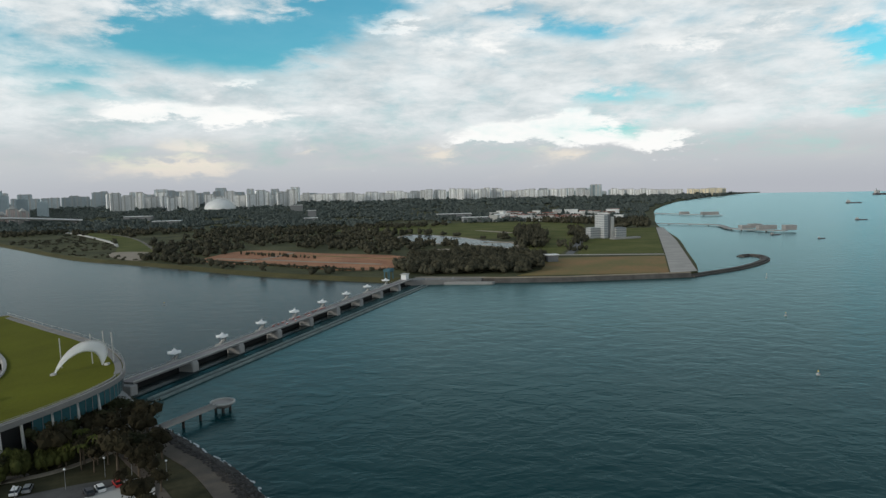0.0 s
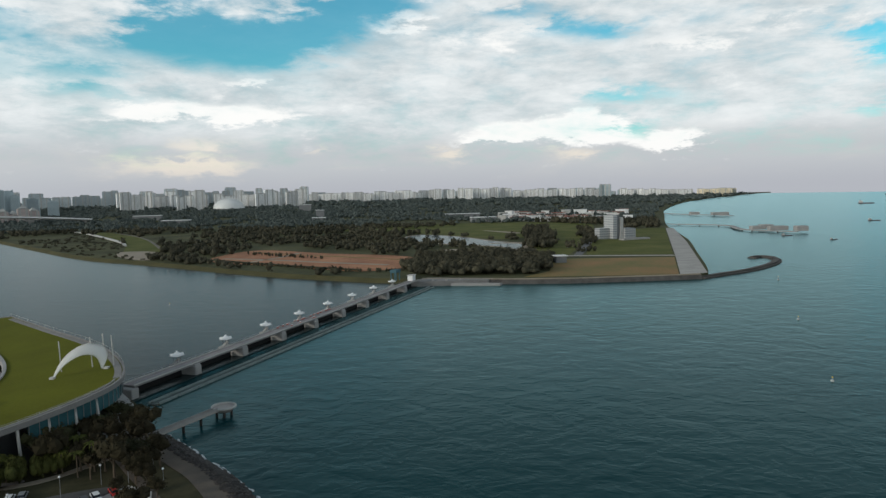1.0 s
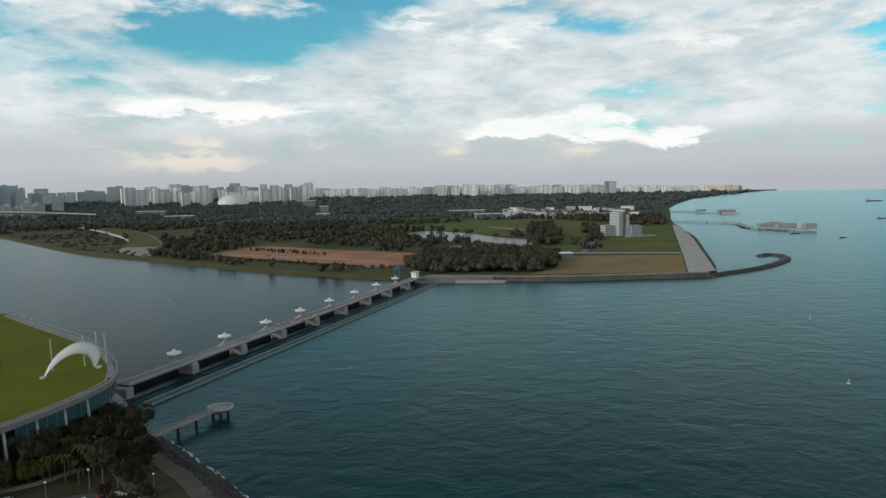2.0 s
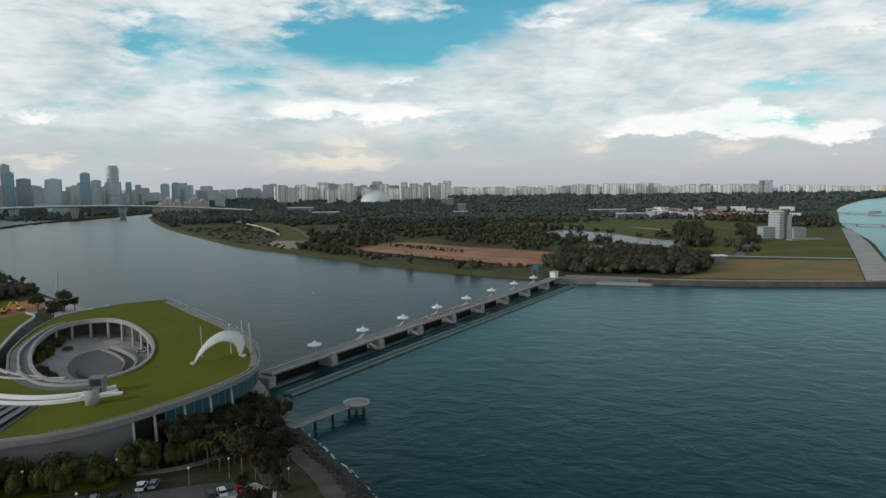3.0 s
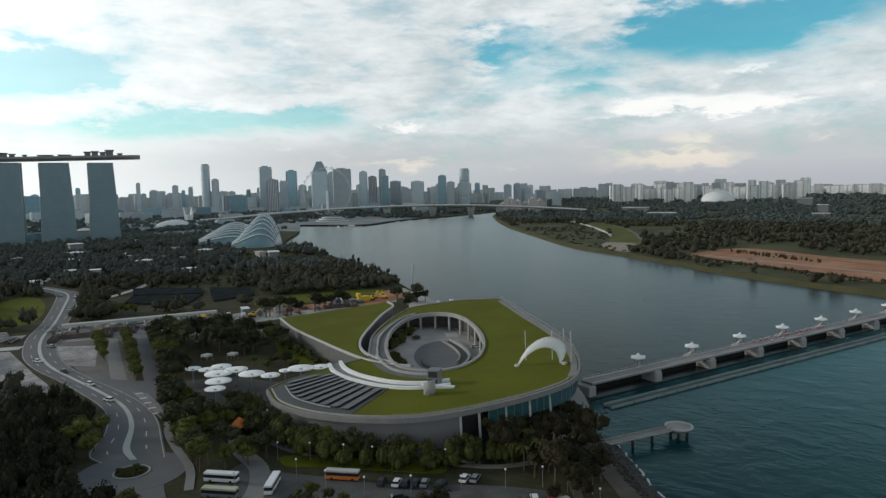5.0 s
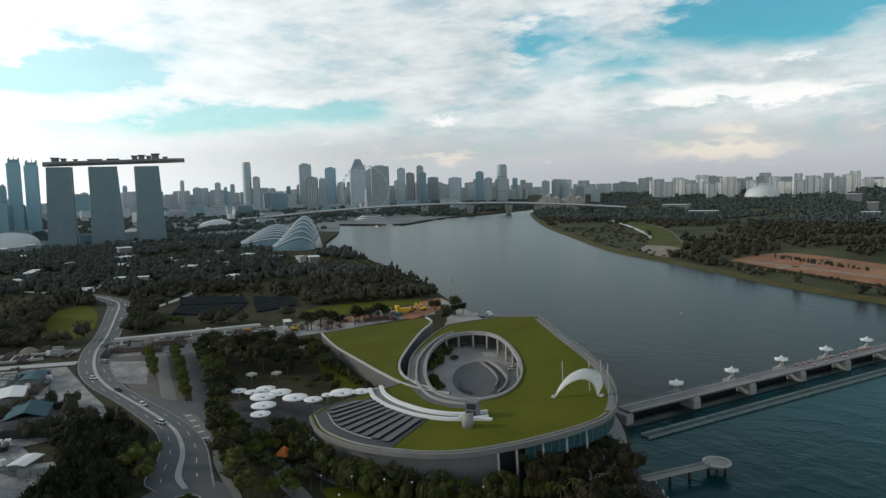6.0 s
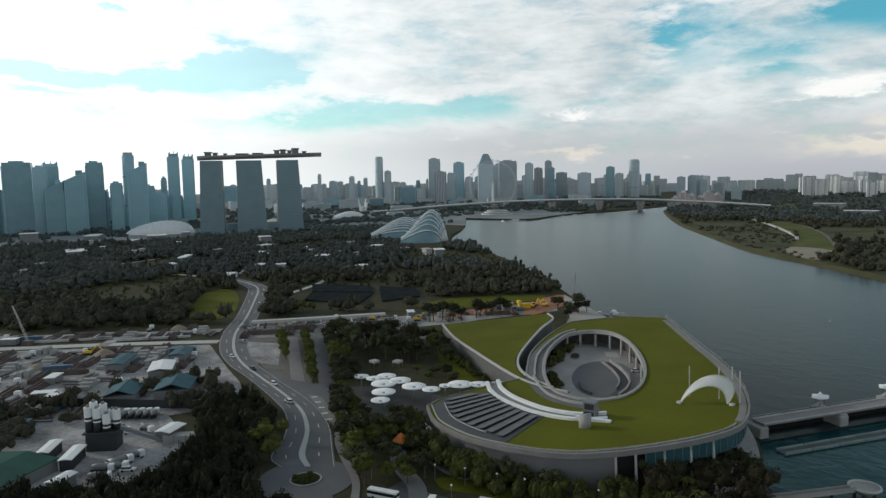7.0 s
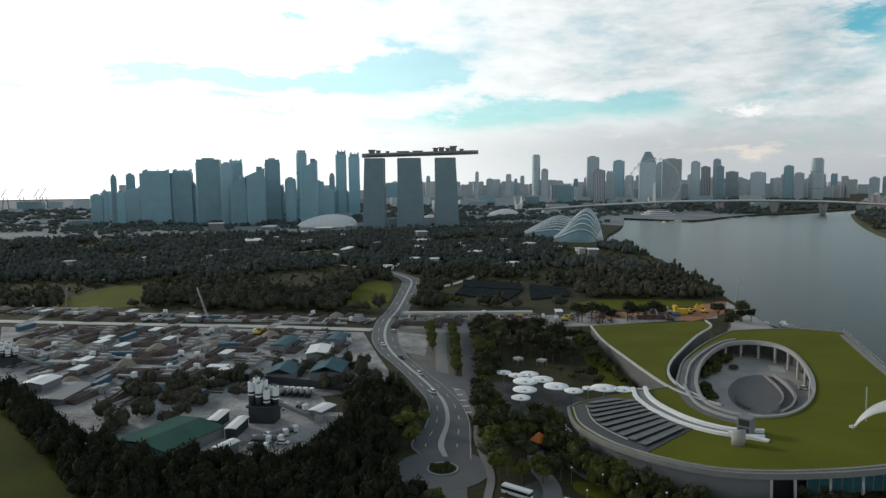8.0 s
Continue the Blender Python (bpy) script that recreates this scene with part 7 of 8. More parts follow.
def tree(seed, height, spread_, mat, label, group):
    ob = thing("tree", label=label, category="tree", group=group)
    rr = random.Random(seed)
    bm = bmesh.new()
    stem = height * 0.5
    add_cyl(bm, 0, 0, -0.3, stem, 0.035 * height, 0.018 * height, 8)
    for k in range(5):
        a = 2 * math.pi * k / 5 + rr.uniform(-0.4, 0.4)
        add_beam(bm, (0, 0, stem * rr.uniform(0.6, 0.95)), (math.cos(a) * spread_ * 0.55, math.sin(a) * spread_ * 0.55, stem + height * rr.uniform(0.1, 0.25)), 0.012 * height + 0.08)
    part("trunk", bm, M_BARK, ob)
    v, f = leaf_cloud(seed, 13, 420, 0.06 * spread_ + 0.16, spread_)
    low = height * 0.42
    k = (height - low) / (max(q[2] for q in v) - min(q[2] for q in v))
    z0 = min(q[2] for q in v)
    crown = new("crown", mesh("crown", [(x, y, low + (z - z0) * k) for x, y, z in v], f, mat))
    crown.parent = ob
    return ob


def palm(seed):
    ob = thing("palm", label="slim palm with drooping fronds", category="palm", group="palms")
    rr = random.Random(seed)
    bm = bmesh.new()
    add_cyl(bm, 0, 0, -0.3, 6.5, 0.22, 0.14, 8)
    part("trunk", bm, M_BARK, ob)
    bm = bmesh.new()
    for k in range(14):
        a = 2 * math.pi * k / 14 + rr.uniform(-0.2, 0.2)
        prev = None
        for j in range(5):
            t = j / 4
            r, z, w = 0.2 + 2.4 * t, 6.5 + 1.1 * math.sin(math.pi * t * 0.8) - 1.0 * t * t, 0.42 * (1 - t) + 0.06
            c = (math.cos(a), math.sin(a))
            q = (bm.verts.new((c[0] * r - c[1] * w, c[1] * r + c[0] * w, z - 0.15)), bm.verts.new((c[0] * r, c[1] * r, z)), bm.verts.new((c[0] * r + c[1] * w, c[1] * r - c[0] * w, z - 0.15)))
            if prev:
                bm.faces.new((prev[0], prev[1], q[1], q[0]))
                bm.faces.new((prev[1], prev[2], q[2], q[1]))
            prev = q
    part("fronds", bm, M_LEAF2, ob)
    return ob


r4 = random.Random(21)
DARK_TREES = [tree(30 + k, 9 + 1.2 * k, 4.2 + 0.5 * k, M_LEAF, "dark green broadleaf tree with a dense crown", "park trees") for k in range(4)]
LIGHT_TREES = [tree(50 + k, 7 + k, 3.2 + 0.4 * k, M_LEAF2, "bright green broadleaf tree beside a path", "park trees") for k in range(3)]
BROWN_TREES = [tree(90 + k, 10 + 1.3 * k, 4.0 + 0.5 * k, M_BROWNLEAF, "dark brownish feathery tree beside the shore", "shore trees") for k in range(3)]
PALMS = [palm(70)]
used = set()


def grow(protos, x, y, s=1.0, z=LAND):
    p = r4.choice(protos)
    m = pose(x, y, z, 0, 0, r4.uniform(0, 360)) @ Matrix.Scale(s, 4)
    if p.name not in used:
        used.add(p.name)
        p.matrix_basis = m
    else:
        old = p.scale.copy()
        p.scale = (1, 1, 1)
        c = copy_thing(p, m)
        p.scale = old


def fill(protos, poly, count, gap, s0=0.8, s1=1.15, keep=()):
    xs, ys = [p[0] for p in poly], [p[1] for p in poly]
    done, tries = [], 0
    while len(done) < count and tries < 3000:
        tries += 1
        x, y = r4.uniform(min(xs), max(xs)), r4.uniform(min(ys), max(ys))
        if inside(x, y, poly) and all((x - a) ** 2 + (y - b) ** 2 > gap * gap for a, b in done) and not any(inside(x, y, q) for q in keep):
            done.append((x, y))
            grow(protos, x, y, r4.uniform(s0, s1))


def row(protos, pts, gap, jit=1.0, s0=0.8, s1=1.1):
    ln = spline(pts, 12)
    left = 0.0
    for a, b in zip(ln, ln[1:]):
        d = math.hypot(b[0] - a[0], b[1] - a[1])
        left -= d
        if left <= 0:
            left += gap
            grow(protos, b[0] + r4.uniform(-jit, jit), b[1] + r4.uniform(-jit, jit), r4.uniform(s0, s1))


MIXED = DARK_TREES[:2] + LIGHT_TREES
# beside the winding road
row(MIXED, [(-322, 169), (-285, 153.5), (-262, 143.5), (-240, 134.5), (-218, 123), (-194, 111), (-172, 102.5), (-156, 97)], 4.2, 1.0)
row(MIXED, [(-318, 175), (-285, 160), (-260, 149), (-244, 141)], 5.0, 1.2, 0.7, 1.0)
row(MIXED, [(-212, 124), (-196, 118), (-182, 113), (-166, 109)], 5.0, 1.3)
row(LIGHT_TREES, [(-336, 162), (-312, 152), (-288, 142.5), (-268, 134), (-253, 128)], 2.6, 0.6, 0.6, 0.85)
row(LIGHT_TREES, [(-340, 150), (-326, 145), (-310, 139.5), (-296, 134.5)], 3.2, 0.7, 0.6, 0.9)
fill(MIXED, [(-150, 100), (-158, 106), (-172, 112), (-182, 120), (-197, 124), (-188, 130), (-178, 127), (-160, 120), (-148, 112)], 16, 5.0, 0.6, 0.95, [[(-178, 112), (-164, 108), (-163, 122), (-176, 125)]])
fill(DARK_TREES + BROWN_TREES, [(-312, 172), (-308, 190), (-284, 198), (-256, 182), (-252, 174), (-268, 166), (-290, 160)], 26, 5.0, 0.8, 1.15, [[(-262, 158), (-245, 158), (-245, 176), (-262, 170)]])
fill(MIXED, [(-296, 200), (-286, 210), (-262, 202), (-244, 190), (-250, 182), (-270, 186)], 12, 6.0, 0.6, 0.9)
fill(MIXED, [(-240, 178), (-226, 180), (-212, 172), (-216, 164), (-236, 166)], 7, 5.0, 0.5, 0.7)
fill(DARK_TREES, [(-333, 176), (-328, 183), (-322, 180), (-326, 173)], 3, 4.0, 0.75, 0.95)
fill(BROWN_TREES + DARK_TREES[1:2], [(-118, 174), (-104, 186), (-92, 180), (-82, 168), (-70, 148), (-75, 142), (-92, 146), (-104, 150)], 44, 4.6, 0.65, 1.05, [[(-92, 160), (-84, 170), (-78, 164), (-88, 154)]])
fill(BROWN_TREES, [(-76, 147), (-69, 141), (-60, 124), (-54, 110), (-60, 108), (-66, 122), (-76, 136)], 9, 3.6, 0.5, 0.8)
row(LIGHT_TREES + DARK_TREES[:1], [(-186, 131), (-170, 125.5), (-152, 124), (-136, 126.5), (-122, 131.5), (-111, 139), (-104, 149)], 3.4, 1.0, 0.6, 0.95)
row(LIGHT_TREES + DARK_TREES[:1] + BROWN_TREES[:1], [(-194, 136), (-182, 129), (-160, 121.5), (-144, 121), (-128, 126), (-114, 134)], 5.5, 1.0, 0.35, 0.6)
fill(PALMS, [(-104, 150), (-98, 160), (-86, 152), (-92, 144)], 5, 3)
fill(MIXED, [(-128, 88), (-118, 96), (-104, 108), (-92, 118), (-84, 112), (-110, 84)], 10, 5, 0.5, 0.8)
fill(MIXED, [(-84, 128), (-100, 116), (-92, 108), (-74, 118)], 5, 4, 0.5, 0.75)
row(DARK_TREES, [(-326, 236), (-322, 246), (-314, 253)], 4.5, 1.2, 0.9, 1.2)
row(DARK_TREES, [(-317, 262), (-315, 277), (-311, 286)], 4.5, 1.2, 0.9, 1.2)
row(DARK_TREES, [(-296, 312), (-284, 322)], 6, 0.5, 0.7, 0.9)
for x, y, k in TIP_TREES:
    grow(DARK_TREES, x, y, k)
fill(LIGHT_TREES, [(-204, 82), (-222, 96), (-200, 93), (-186, 83)], 10, 3.6, 0.7, 0.95)
fill(LIGHT_TREES, [(-456, 192), (-420, 192), (-398, 198), (-410, 178), (-440, 182)], 14, 6, 0.7, 1.0)
fill(MIXED, [(-140, 62), (-158, 72), (-150, 80), (-128, 70)], 5, 4.5, 0.6, 0.9)
fill(MIXED, [(-126, 104), (-112, 112), (-105, 108), (-119, 98)], 7, 3.0, 0.35, 0.6)
fill(LIGHT_TREES, [(-206, 216), (-216, 236), (-208, 240), (-196, 216)], 7, 3, 0.4, 0.6)


def woods(name, label, templates, spots, mat, ground=LAND):
    """A wood as one mesh: copies of the templates at x, y, size, height."""
    rr = np.random.RandomState(5)
    allv, alls, allt, base, lv = [], [], [], 0, []
    for x, y, s, hgt in spots:
        v, f = templates[rr.randint(len(templates))]
        a = rr.uniform(0, 6.283)
        c, d = math.cos(a) * s, math.sin(a) * s
        w = np.stack([v[:, 0] * c - v[:, 1] * d + x, v[:, 0] * d + v[:, 1] * c + y, v[:, 2] * hgt + ground], 1)
        allv.append(w)
        lv.append((f, base))
        base += len(v)
    co = np.concatenate(allv)
    loops = np.concatenate([np.array([q for poly in f for q in poly], dtype=np.int64) + b for f, b in lv])
    sizes = np.concatenate([np.array([len(poly) for poly in f]) for f, b in lv])
    me = bpy.data.meshes.new(name)
    me.vertices.add(len(co))
    me.vertices.foreach_set("co", co.ravel())
    me.loops.add(len(loops))
    me.loops.foreach_set("vertex_index", loops.astype(np.int32))
    me.polygons.add(len(sizes))
    me.polygons.foreach_set("loop_start", np.r_[0, np.cumsum(sizes)[:-1]].astype(np.int32))
    me.polygons.foreach_set("loop_total", sizes.astype(np.int32))
    me.update(calc_edges=True)
    me.materials.append(mat)
    return tagged(new(name, me), label, "woods", kind="stuff")


def template(seed, blobs, cards, size):
    v, f = leaf_cloud(seed, blobs, cards, size, 1.0, 0.8)
    v = np.array(v)
    v[:, 2] -= v[:, 2].min()
    v[:, 2] /= v[:, 2].max()
    return v, f


FINE = [template(80 + k, 11, 210, 0.10) for k in range(5)]
COARSE = [template(90 + k, 3, 14, 0.25) for k in range(6)]
ROUND = [template(100 + k, 5, 10, 0.16) for k in range(6)]


def spots(poly, gap, size, height, keep=(), lines=(), far=0.0, thin=0.0, seed=1):
    """Jittered places in a polygon, clear of other polygons and of roads; thin: how far a noise field opens clearings."""
    rr = random.Random(seed)
    xs, ys = [p[0] for p in poly], [p[1] for p in poly]
    out = []
    y = min(ys)
    while y < max(ys):
        x = min(xs)
        step = gap
        while x < max(xs):
            step = gap * (1 + far * math.hypot(x, y) / 1000)
            px, py = x + rr.uniform(-0.45, 0.45) * step, y + rr.uniform(-0.45, 0.45) * step
            x += step
            if not inside(px, py, poly) or any(inside(px, py, q) for q in keep):
                continue
            if thin and noise.noise(Vector((px / 130, py / 130, seed))) + 0.5 * noise.noise(Vector((px / 45, py / 45, seed))) < thin:
                continue
            if any((px - a) ** 2 + (py - b) ** 2 < w * w for ln, w in lines for a, b in ln):
                continue
            k = rr.uniform(0.75, 1.25) * (step / gap) ** 0.7
            out.append((px, py, size * k, height * rr.uniform(0.6, 1.25) * (step / gap) ** 0.35))
        y += step
    return out


ROADLINE = between(0.5)
SHRUBS = offset(OUTER[46:], 5.0)
shrubs = [(x + r4.uniform(-2.2, 2.2), y + r4.uniform(-2.2, 2.2), r4.uniform(1.8, 3.2), r4.uniform(4.6, 8.6)) for x, y in SHRUBS + offset(OUTER[46:], 8.0)]
shrubs += [(x + r4.uniform(-1.8, 1.8), y + r4.uniform(-1.8, 1.8), r4.uniform(1.4, 2.6), r4.uniform(2.6, 5.2)) for x, y in offset(WING_IN, -3.5)[:20] + offset(WING_IN, -6.5)[:18]]
shrubs += [(RX + r4.uniform(-2.6, 2.6), RY + r4.uniform(-2.6, 2.6), r4.uniform(0.8, 1.2), r4.uniform(0.9, 1.5)) for k in range(26)]
woods("wall_shrubs", "dense green shrubs along the curved wall", FINE, shrubs, M_SHRUB)
NEARWOOD = [(-181, 80), (-190, 82), (-200, 88), (-224, 100), (-246, 100), (-243, 80), (-212, 70), (-196, 56), (-186, 44), (-196, 28), (-207, 6), (-236, -12), (-262, -24), (-300, -40), (-300, -48), (-262, -34), (-232, -22), (-200, -12), (-182, -4), (-140, 10), (-120, 60), (-150, 72)]
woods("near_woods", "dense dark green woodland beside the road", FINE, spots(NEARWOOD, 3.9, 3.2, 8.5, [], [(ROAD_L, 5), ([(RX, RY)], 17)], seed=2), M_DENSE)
woods("yard_woods", "dark scrub trees between yards", FINE, spots([(-268, -12), (-300, 10), (-296, 52), (-274, 52), (-246, 20), (-232, 4), (-236, -14)], 8.5, 4.0, 7.0, [], [([(-284, -17)], 19), ([(-219, 16)], 19)], seed=3)
      + spots([(-292, 52), (-298, 96), (-278, 100), (-282, 62)], 7, 3.6, 7.0, [], [([(-304, 81)], 11)], seed=6), M_WOOD)
woods("yard_woods", "dark trees among yard sheds", FINE, spots([(-288, 98), (-252, 99), (-248, 80), (-256, 66), (-272, 84), (-286, 86)], 5.5, 3.2, 6.5, [], [(ROAD_L, 5), ([(-275, 79)], 12)], seed=41), M_WOOD)
GARDEN = [(-545, -130), (-505, -40), (-462, 30), (-420, 112), (-402, 150), (-388, 215), (-362, 262), (-350, 335), (-350, 372), (-390, 398), (-450, 434), (-532, 478), (-690, 550), (-770, 570), (-840, 610), (-960, 640), (-1010, 520), (-1080, 330), (-1130, 100), (-1120, -350), (-900, -480)]
DARKROOF = [(-398, 212), (-446, 204), (-516, 246), (-466, 288), (-432, 306), (-380, 280), (-372, 240)]
HALLS = [at(78.5, 1080), at(74, 1080), at(74, 1300), at(78.5, 1300)]
LAWNS = [[(-420, 120), (-540, 168), (-532, 196), (-478, 182), (-412, 150)], [(-525, -58), (-610, -20), (-581, 8), (-488, -3)], [(-352, 258), (-335, 330), (-352, 352), (-388, 300), (-384, 258)], DARKROOF,
         [(-676, 505), (-712, 456), (-807, 520), (-770, 576)], [(-735, 600), (-880, 640), (-960, 560), (-860, 500), (-760, 505)]]
GARDEN_PATHS = [spline(p, 8) for p in ([(-600, 212), (-660, 250), (-720, 330), (-770, 430), (-800, 500)], [(-606, 204), (-690, 170), (-800, 120), (-930, 60), (-1060, 20)], [(-470, 200), (-520, 260), (-600, 320), (-680, 400)], [(-640, -40), (-720, 40), (-790, 140), (-860, 260)])]
for ln in GARDEN_PATHS:
    bm = bmesh.new()
    add_ribbon(bm, offset(ln, 2.4), offset(ln, -2.4), LAND + 0.25, 0.2)
    structure("garden_path", from_bm("garden_path", bm, M_PALE), "pale path winding through the gardens", "path")
gard = spots(GARDEN, 7.0, 4.6, 9.0, LAWNS, [(ROADLINE, 12)] + [(ln, 6) for ln in GARDEN_PATHS], 0.6, -0.22, 4)
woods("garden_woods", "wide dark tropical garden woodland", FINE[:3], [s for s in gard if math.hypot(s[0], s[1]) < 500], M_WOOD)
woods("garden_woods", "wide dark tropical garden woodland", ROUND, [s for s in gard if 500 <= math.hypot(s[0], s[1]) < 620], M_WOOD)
woods("garden_woods", "far garden trees with haze in the leaf colour", ROUND, [s for s in gard if math.hypot(s[0], s[1]) >= 620], M_MIDWOOD)
# thin scrub in the clearings
scrub = [(x, y, s * 0.45, h * 0.4) for x, y, s, h in spots(GARDEN, 10.0, 4.6, 8.0, LAWNS, [(ROADLINE, 12)], 0.5, 0.0, 31)]
woods("garden_scrub", "light green shrubs in garden clearings", COARSE, scrub, M_SHRUB)
CITYGREEN = [(-900, -480), (-1120, -350), (-1130, 100), (-1080, 330), (-960, 640), (-1150, 880), (-1400, 860), (-1480, 600), (-1520, 200), (-1500, -400), (-1200, -700)]
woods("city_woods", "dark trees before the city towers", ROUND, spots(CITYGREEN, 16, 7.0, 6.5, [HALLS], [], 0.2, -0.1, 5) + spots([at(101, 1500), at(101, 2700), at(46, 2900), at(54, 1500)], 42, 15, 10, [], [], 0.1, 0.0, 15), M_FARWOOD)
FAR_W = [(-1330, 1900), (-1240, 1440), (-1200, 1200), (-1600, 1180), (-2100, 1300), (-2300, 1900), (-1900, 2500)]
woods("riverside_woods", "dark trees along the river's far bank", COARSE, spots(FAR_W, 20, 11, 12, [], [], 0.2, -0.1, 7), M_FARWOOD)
# the east shore
ORANGE = [(-262, 668), (-238, 795), (-137, 738), (-40, 688), (-32, 590), (-80, 552), (-165, 606)]
POND = [(-76, 924), (-52, 1018), (12, 960), (52, 878), (86, 815), (82, 735), (46, 780), (5, 810), (-40, 858)]
FIELDS = [[(50, 506), (74, 530), (82, 552), (94, 640), (128, 690), (224, 1060), (345, 1075), (250, 690), (214, 640), (190, 508)],
          [(-190, 1170), (-160, 1300), (131, 1325), (265, 1235), (190, 826), (130, 674), (92, 660), (78, 740), (94, 922), (60, 900), (-30, 1030), (-79, 1060)], [(20, 500), (190, 508), (190, 520), (30, 520)]]
EASTWOOD = [(x, y) for x, y in offset(EAST_BANK, 4)] + [(-20, 520), (60, 512), (175, 520), (225, 690), (280, 880), (335, 1130), (430, 1470), (600, 2000), (760, 2350), (-1900, 2900), (-1330, 1980), (-1150, 1620)]
STRIPS = [[(-300, 672), (-150, 572), (-90, 545), (-40, 526), (-20, 560), (-90, 575), (-150, 618), (-260, 690)]]
east = spots(EASTWOOD, 10.5, 6.2, 8.5, [ORANGE, POND, CLEARING] + FIELDS + STRIPS, [], 0.5, -0.12, 8)
# low scrub between the water and the promenade
LOWSCRUB = [(-690, 1220), (-534, 1034), (-440, 890), (-388, 775), (-325, 700), (-320, 676), (-416, 742), (-565, 890), (-735, 1070)]
east = [(x, y, s * 0.6, h * 0.3) if inside(x, y, LOWSCRUB) else (x, y, s, h) for x, y, s, h in east]
woods("shore_woods", "dark woodland on the east shore", COARSE, [s for s in east if s[1] < 1250], M_WOOD)
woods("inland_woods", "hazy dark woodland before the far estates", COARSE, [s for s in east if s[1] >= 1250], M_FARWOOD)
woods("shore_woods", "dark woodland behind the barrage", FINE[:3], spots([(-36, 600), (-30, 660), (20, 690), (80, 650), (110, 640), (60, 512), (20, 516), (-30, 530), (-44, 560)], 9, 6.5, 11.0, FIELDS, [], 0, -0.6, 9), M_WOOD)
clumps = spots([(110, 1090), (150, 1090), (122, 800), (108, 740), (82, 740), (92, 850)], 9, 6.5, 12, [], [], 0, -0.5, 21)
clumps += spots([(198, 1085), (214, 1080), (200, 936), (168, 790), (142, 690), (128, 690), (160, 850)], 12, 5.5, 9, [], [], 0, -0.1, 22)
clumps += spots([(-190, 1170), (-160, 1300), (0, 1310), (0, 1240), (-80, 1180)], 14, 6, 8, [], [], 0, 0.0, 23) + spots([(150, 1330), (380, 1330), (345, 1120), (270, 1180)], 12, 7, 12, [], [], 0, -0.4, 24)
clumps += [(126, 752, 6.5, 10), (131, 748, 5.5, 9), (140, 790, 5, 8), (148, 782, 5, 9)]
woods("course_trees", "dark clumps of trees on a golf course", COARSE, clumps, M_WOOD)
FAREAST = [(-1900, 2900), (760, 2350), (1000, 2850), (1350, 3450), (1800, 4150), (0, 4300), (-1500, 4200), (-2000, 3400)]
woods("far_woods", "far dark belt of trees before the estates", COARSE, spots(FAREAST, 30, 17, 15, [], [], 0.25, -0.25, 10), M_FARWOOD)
fringe = []
for k, (x, y) in enumerate(offset(EAST_BANK, 8)):
    if y > 690 or 640 < y < 668:
        for q in range(10):
            fringe.append((x + r4.uniform(-14, 14), y + r4.uniform(-10, 18), r4.uniform(3.5, 6.0) * (1 + y / 4000), r4.uniform(5, 9)))
woods("bank_trees", "dark uneven trees along the reservoir's bank", COARSE, [q for q in fringe if inside(q[0], q[1], EASTWOOD) and not inside(q[0], q[1], CLEARING) and not inside(q[0], q[1], LOWSCRUB)], M_WOOD)
bushes = [(-132 - 100 * f, 668 + 74 * f + r4.uniform(-7, 7), r4.uniform(1.2, 2.4), r4.uniform(2.5, 5.0)) for f in (r4.random() ** 0.8 for k in range(46))]
woods("soil_bushes", "low bushes on the bare orange soil", COARSE, bushes, M_WOOD)
hedge = [(x + r4.uniform(-2, 2), y + r4.uniform(-2, 2), r4.uniform(2, 3.4), r4.uniform(2.5, 4.5)) for x, y in spline([(-250, 664), (-200, 630), (-158, 606), (-118, 580), (-80, 556), (-45, 560)], 10)]
woods("site_hedge", "dark hedge along the bare soil", COARSE, hedge, M_WOOD)

# ---- sea: buoys, ships, piers ----
def buoy(x, y, h, label):
    ob = thing("buoy", x, y, 0, 0, label, "buoy", "buoys")
    ob.scale = (0.6, 0.6, 0.6)
    bm = bmesh.new()
    add_cyl(bm, 0, 0, -0.6, 0.8, 1.1, 1.0, 12)
    part("float", bm, M_BOAT, ob)
    bm = bmesh.new()
    add_cyl(bm, 0, 0, 0.81, h, 0.35, 0.12, 8)
    part("mast", bm, M_STEEL, ob)
    bm = bmesh.new()
    add_cyl(bm, 0, 0, h + 0.01, h + 0.7, 0.4, 0.1, 8)
    part("top_mark", bm, M_YELLOW, ob)


for x, y, h in ((137, 231, 2.2), (181, 344, 2.4), (240, 492, 4.6), (-184, 422, 2.2)):
    buoy(x, y, h, "small pale marker buoy on the water")


def ship(x, y, l, turn, label):
    ob = thing("ship", x, y, 0, turn, label, "ship", "ships at anchor")
    w = l * 0.16
    bm = bmesh.new()
    pl_ = [(-l / 2, -w / 2), (l * 0.32, -w / 2), (l / 2, 0), (l * 0.32, w / 2), (-l / 2, w / 2)]
    add_prism(bm, pl_, -1, l * 0.07)
    part("hull", bm, M_HULL, ob)
    bm = bmesh.new()
    add_box(bm, -l * 0.45, -l * 0.25, -w * 0.4, w * 0.4, l * 0.07 + 0.01, l * 0.2, 0.2)
    part("superstructure", bm, M_BOAT, ob)
    bm = bmesh.new()
    add_cyl(bm, -l * 0.38, 0, l * 0.2 + 0.01, l * 0.28, l * 0.02, n=8)
    part("funnel", bm, M_STEEL, ob)
    bm = bmesh.new()
    add_cyl(bm, l * 0.2, 0, l * 0.07 + 0.01, l * 0.22, l * 0.008, n=6)
    part("mast", bm, M_STEEL, ob)


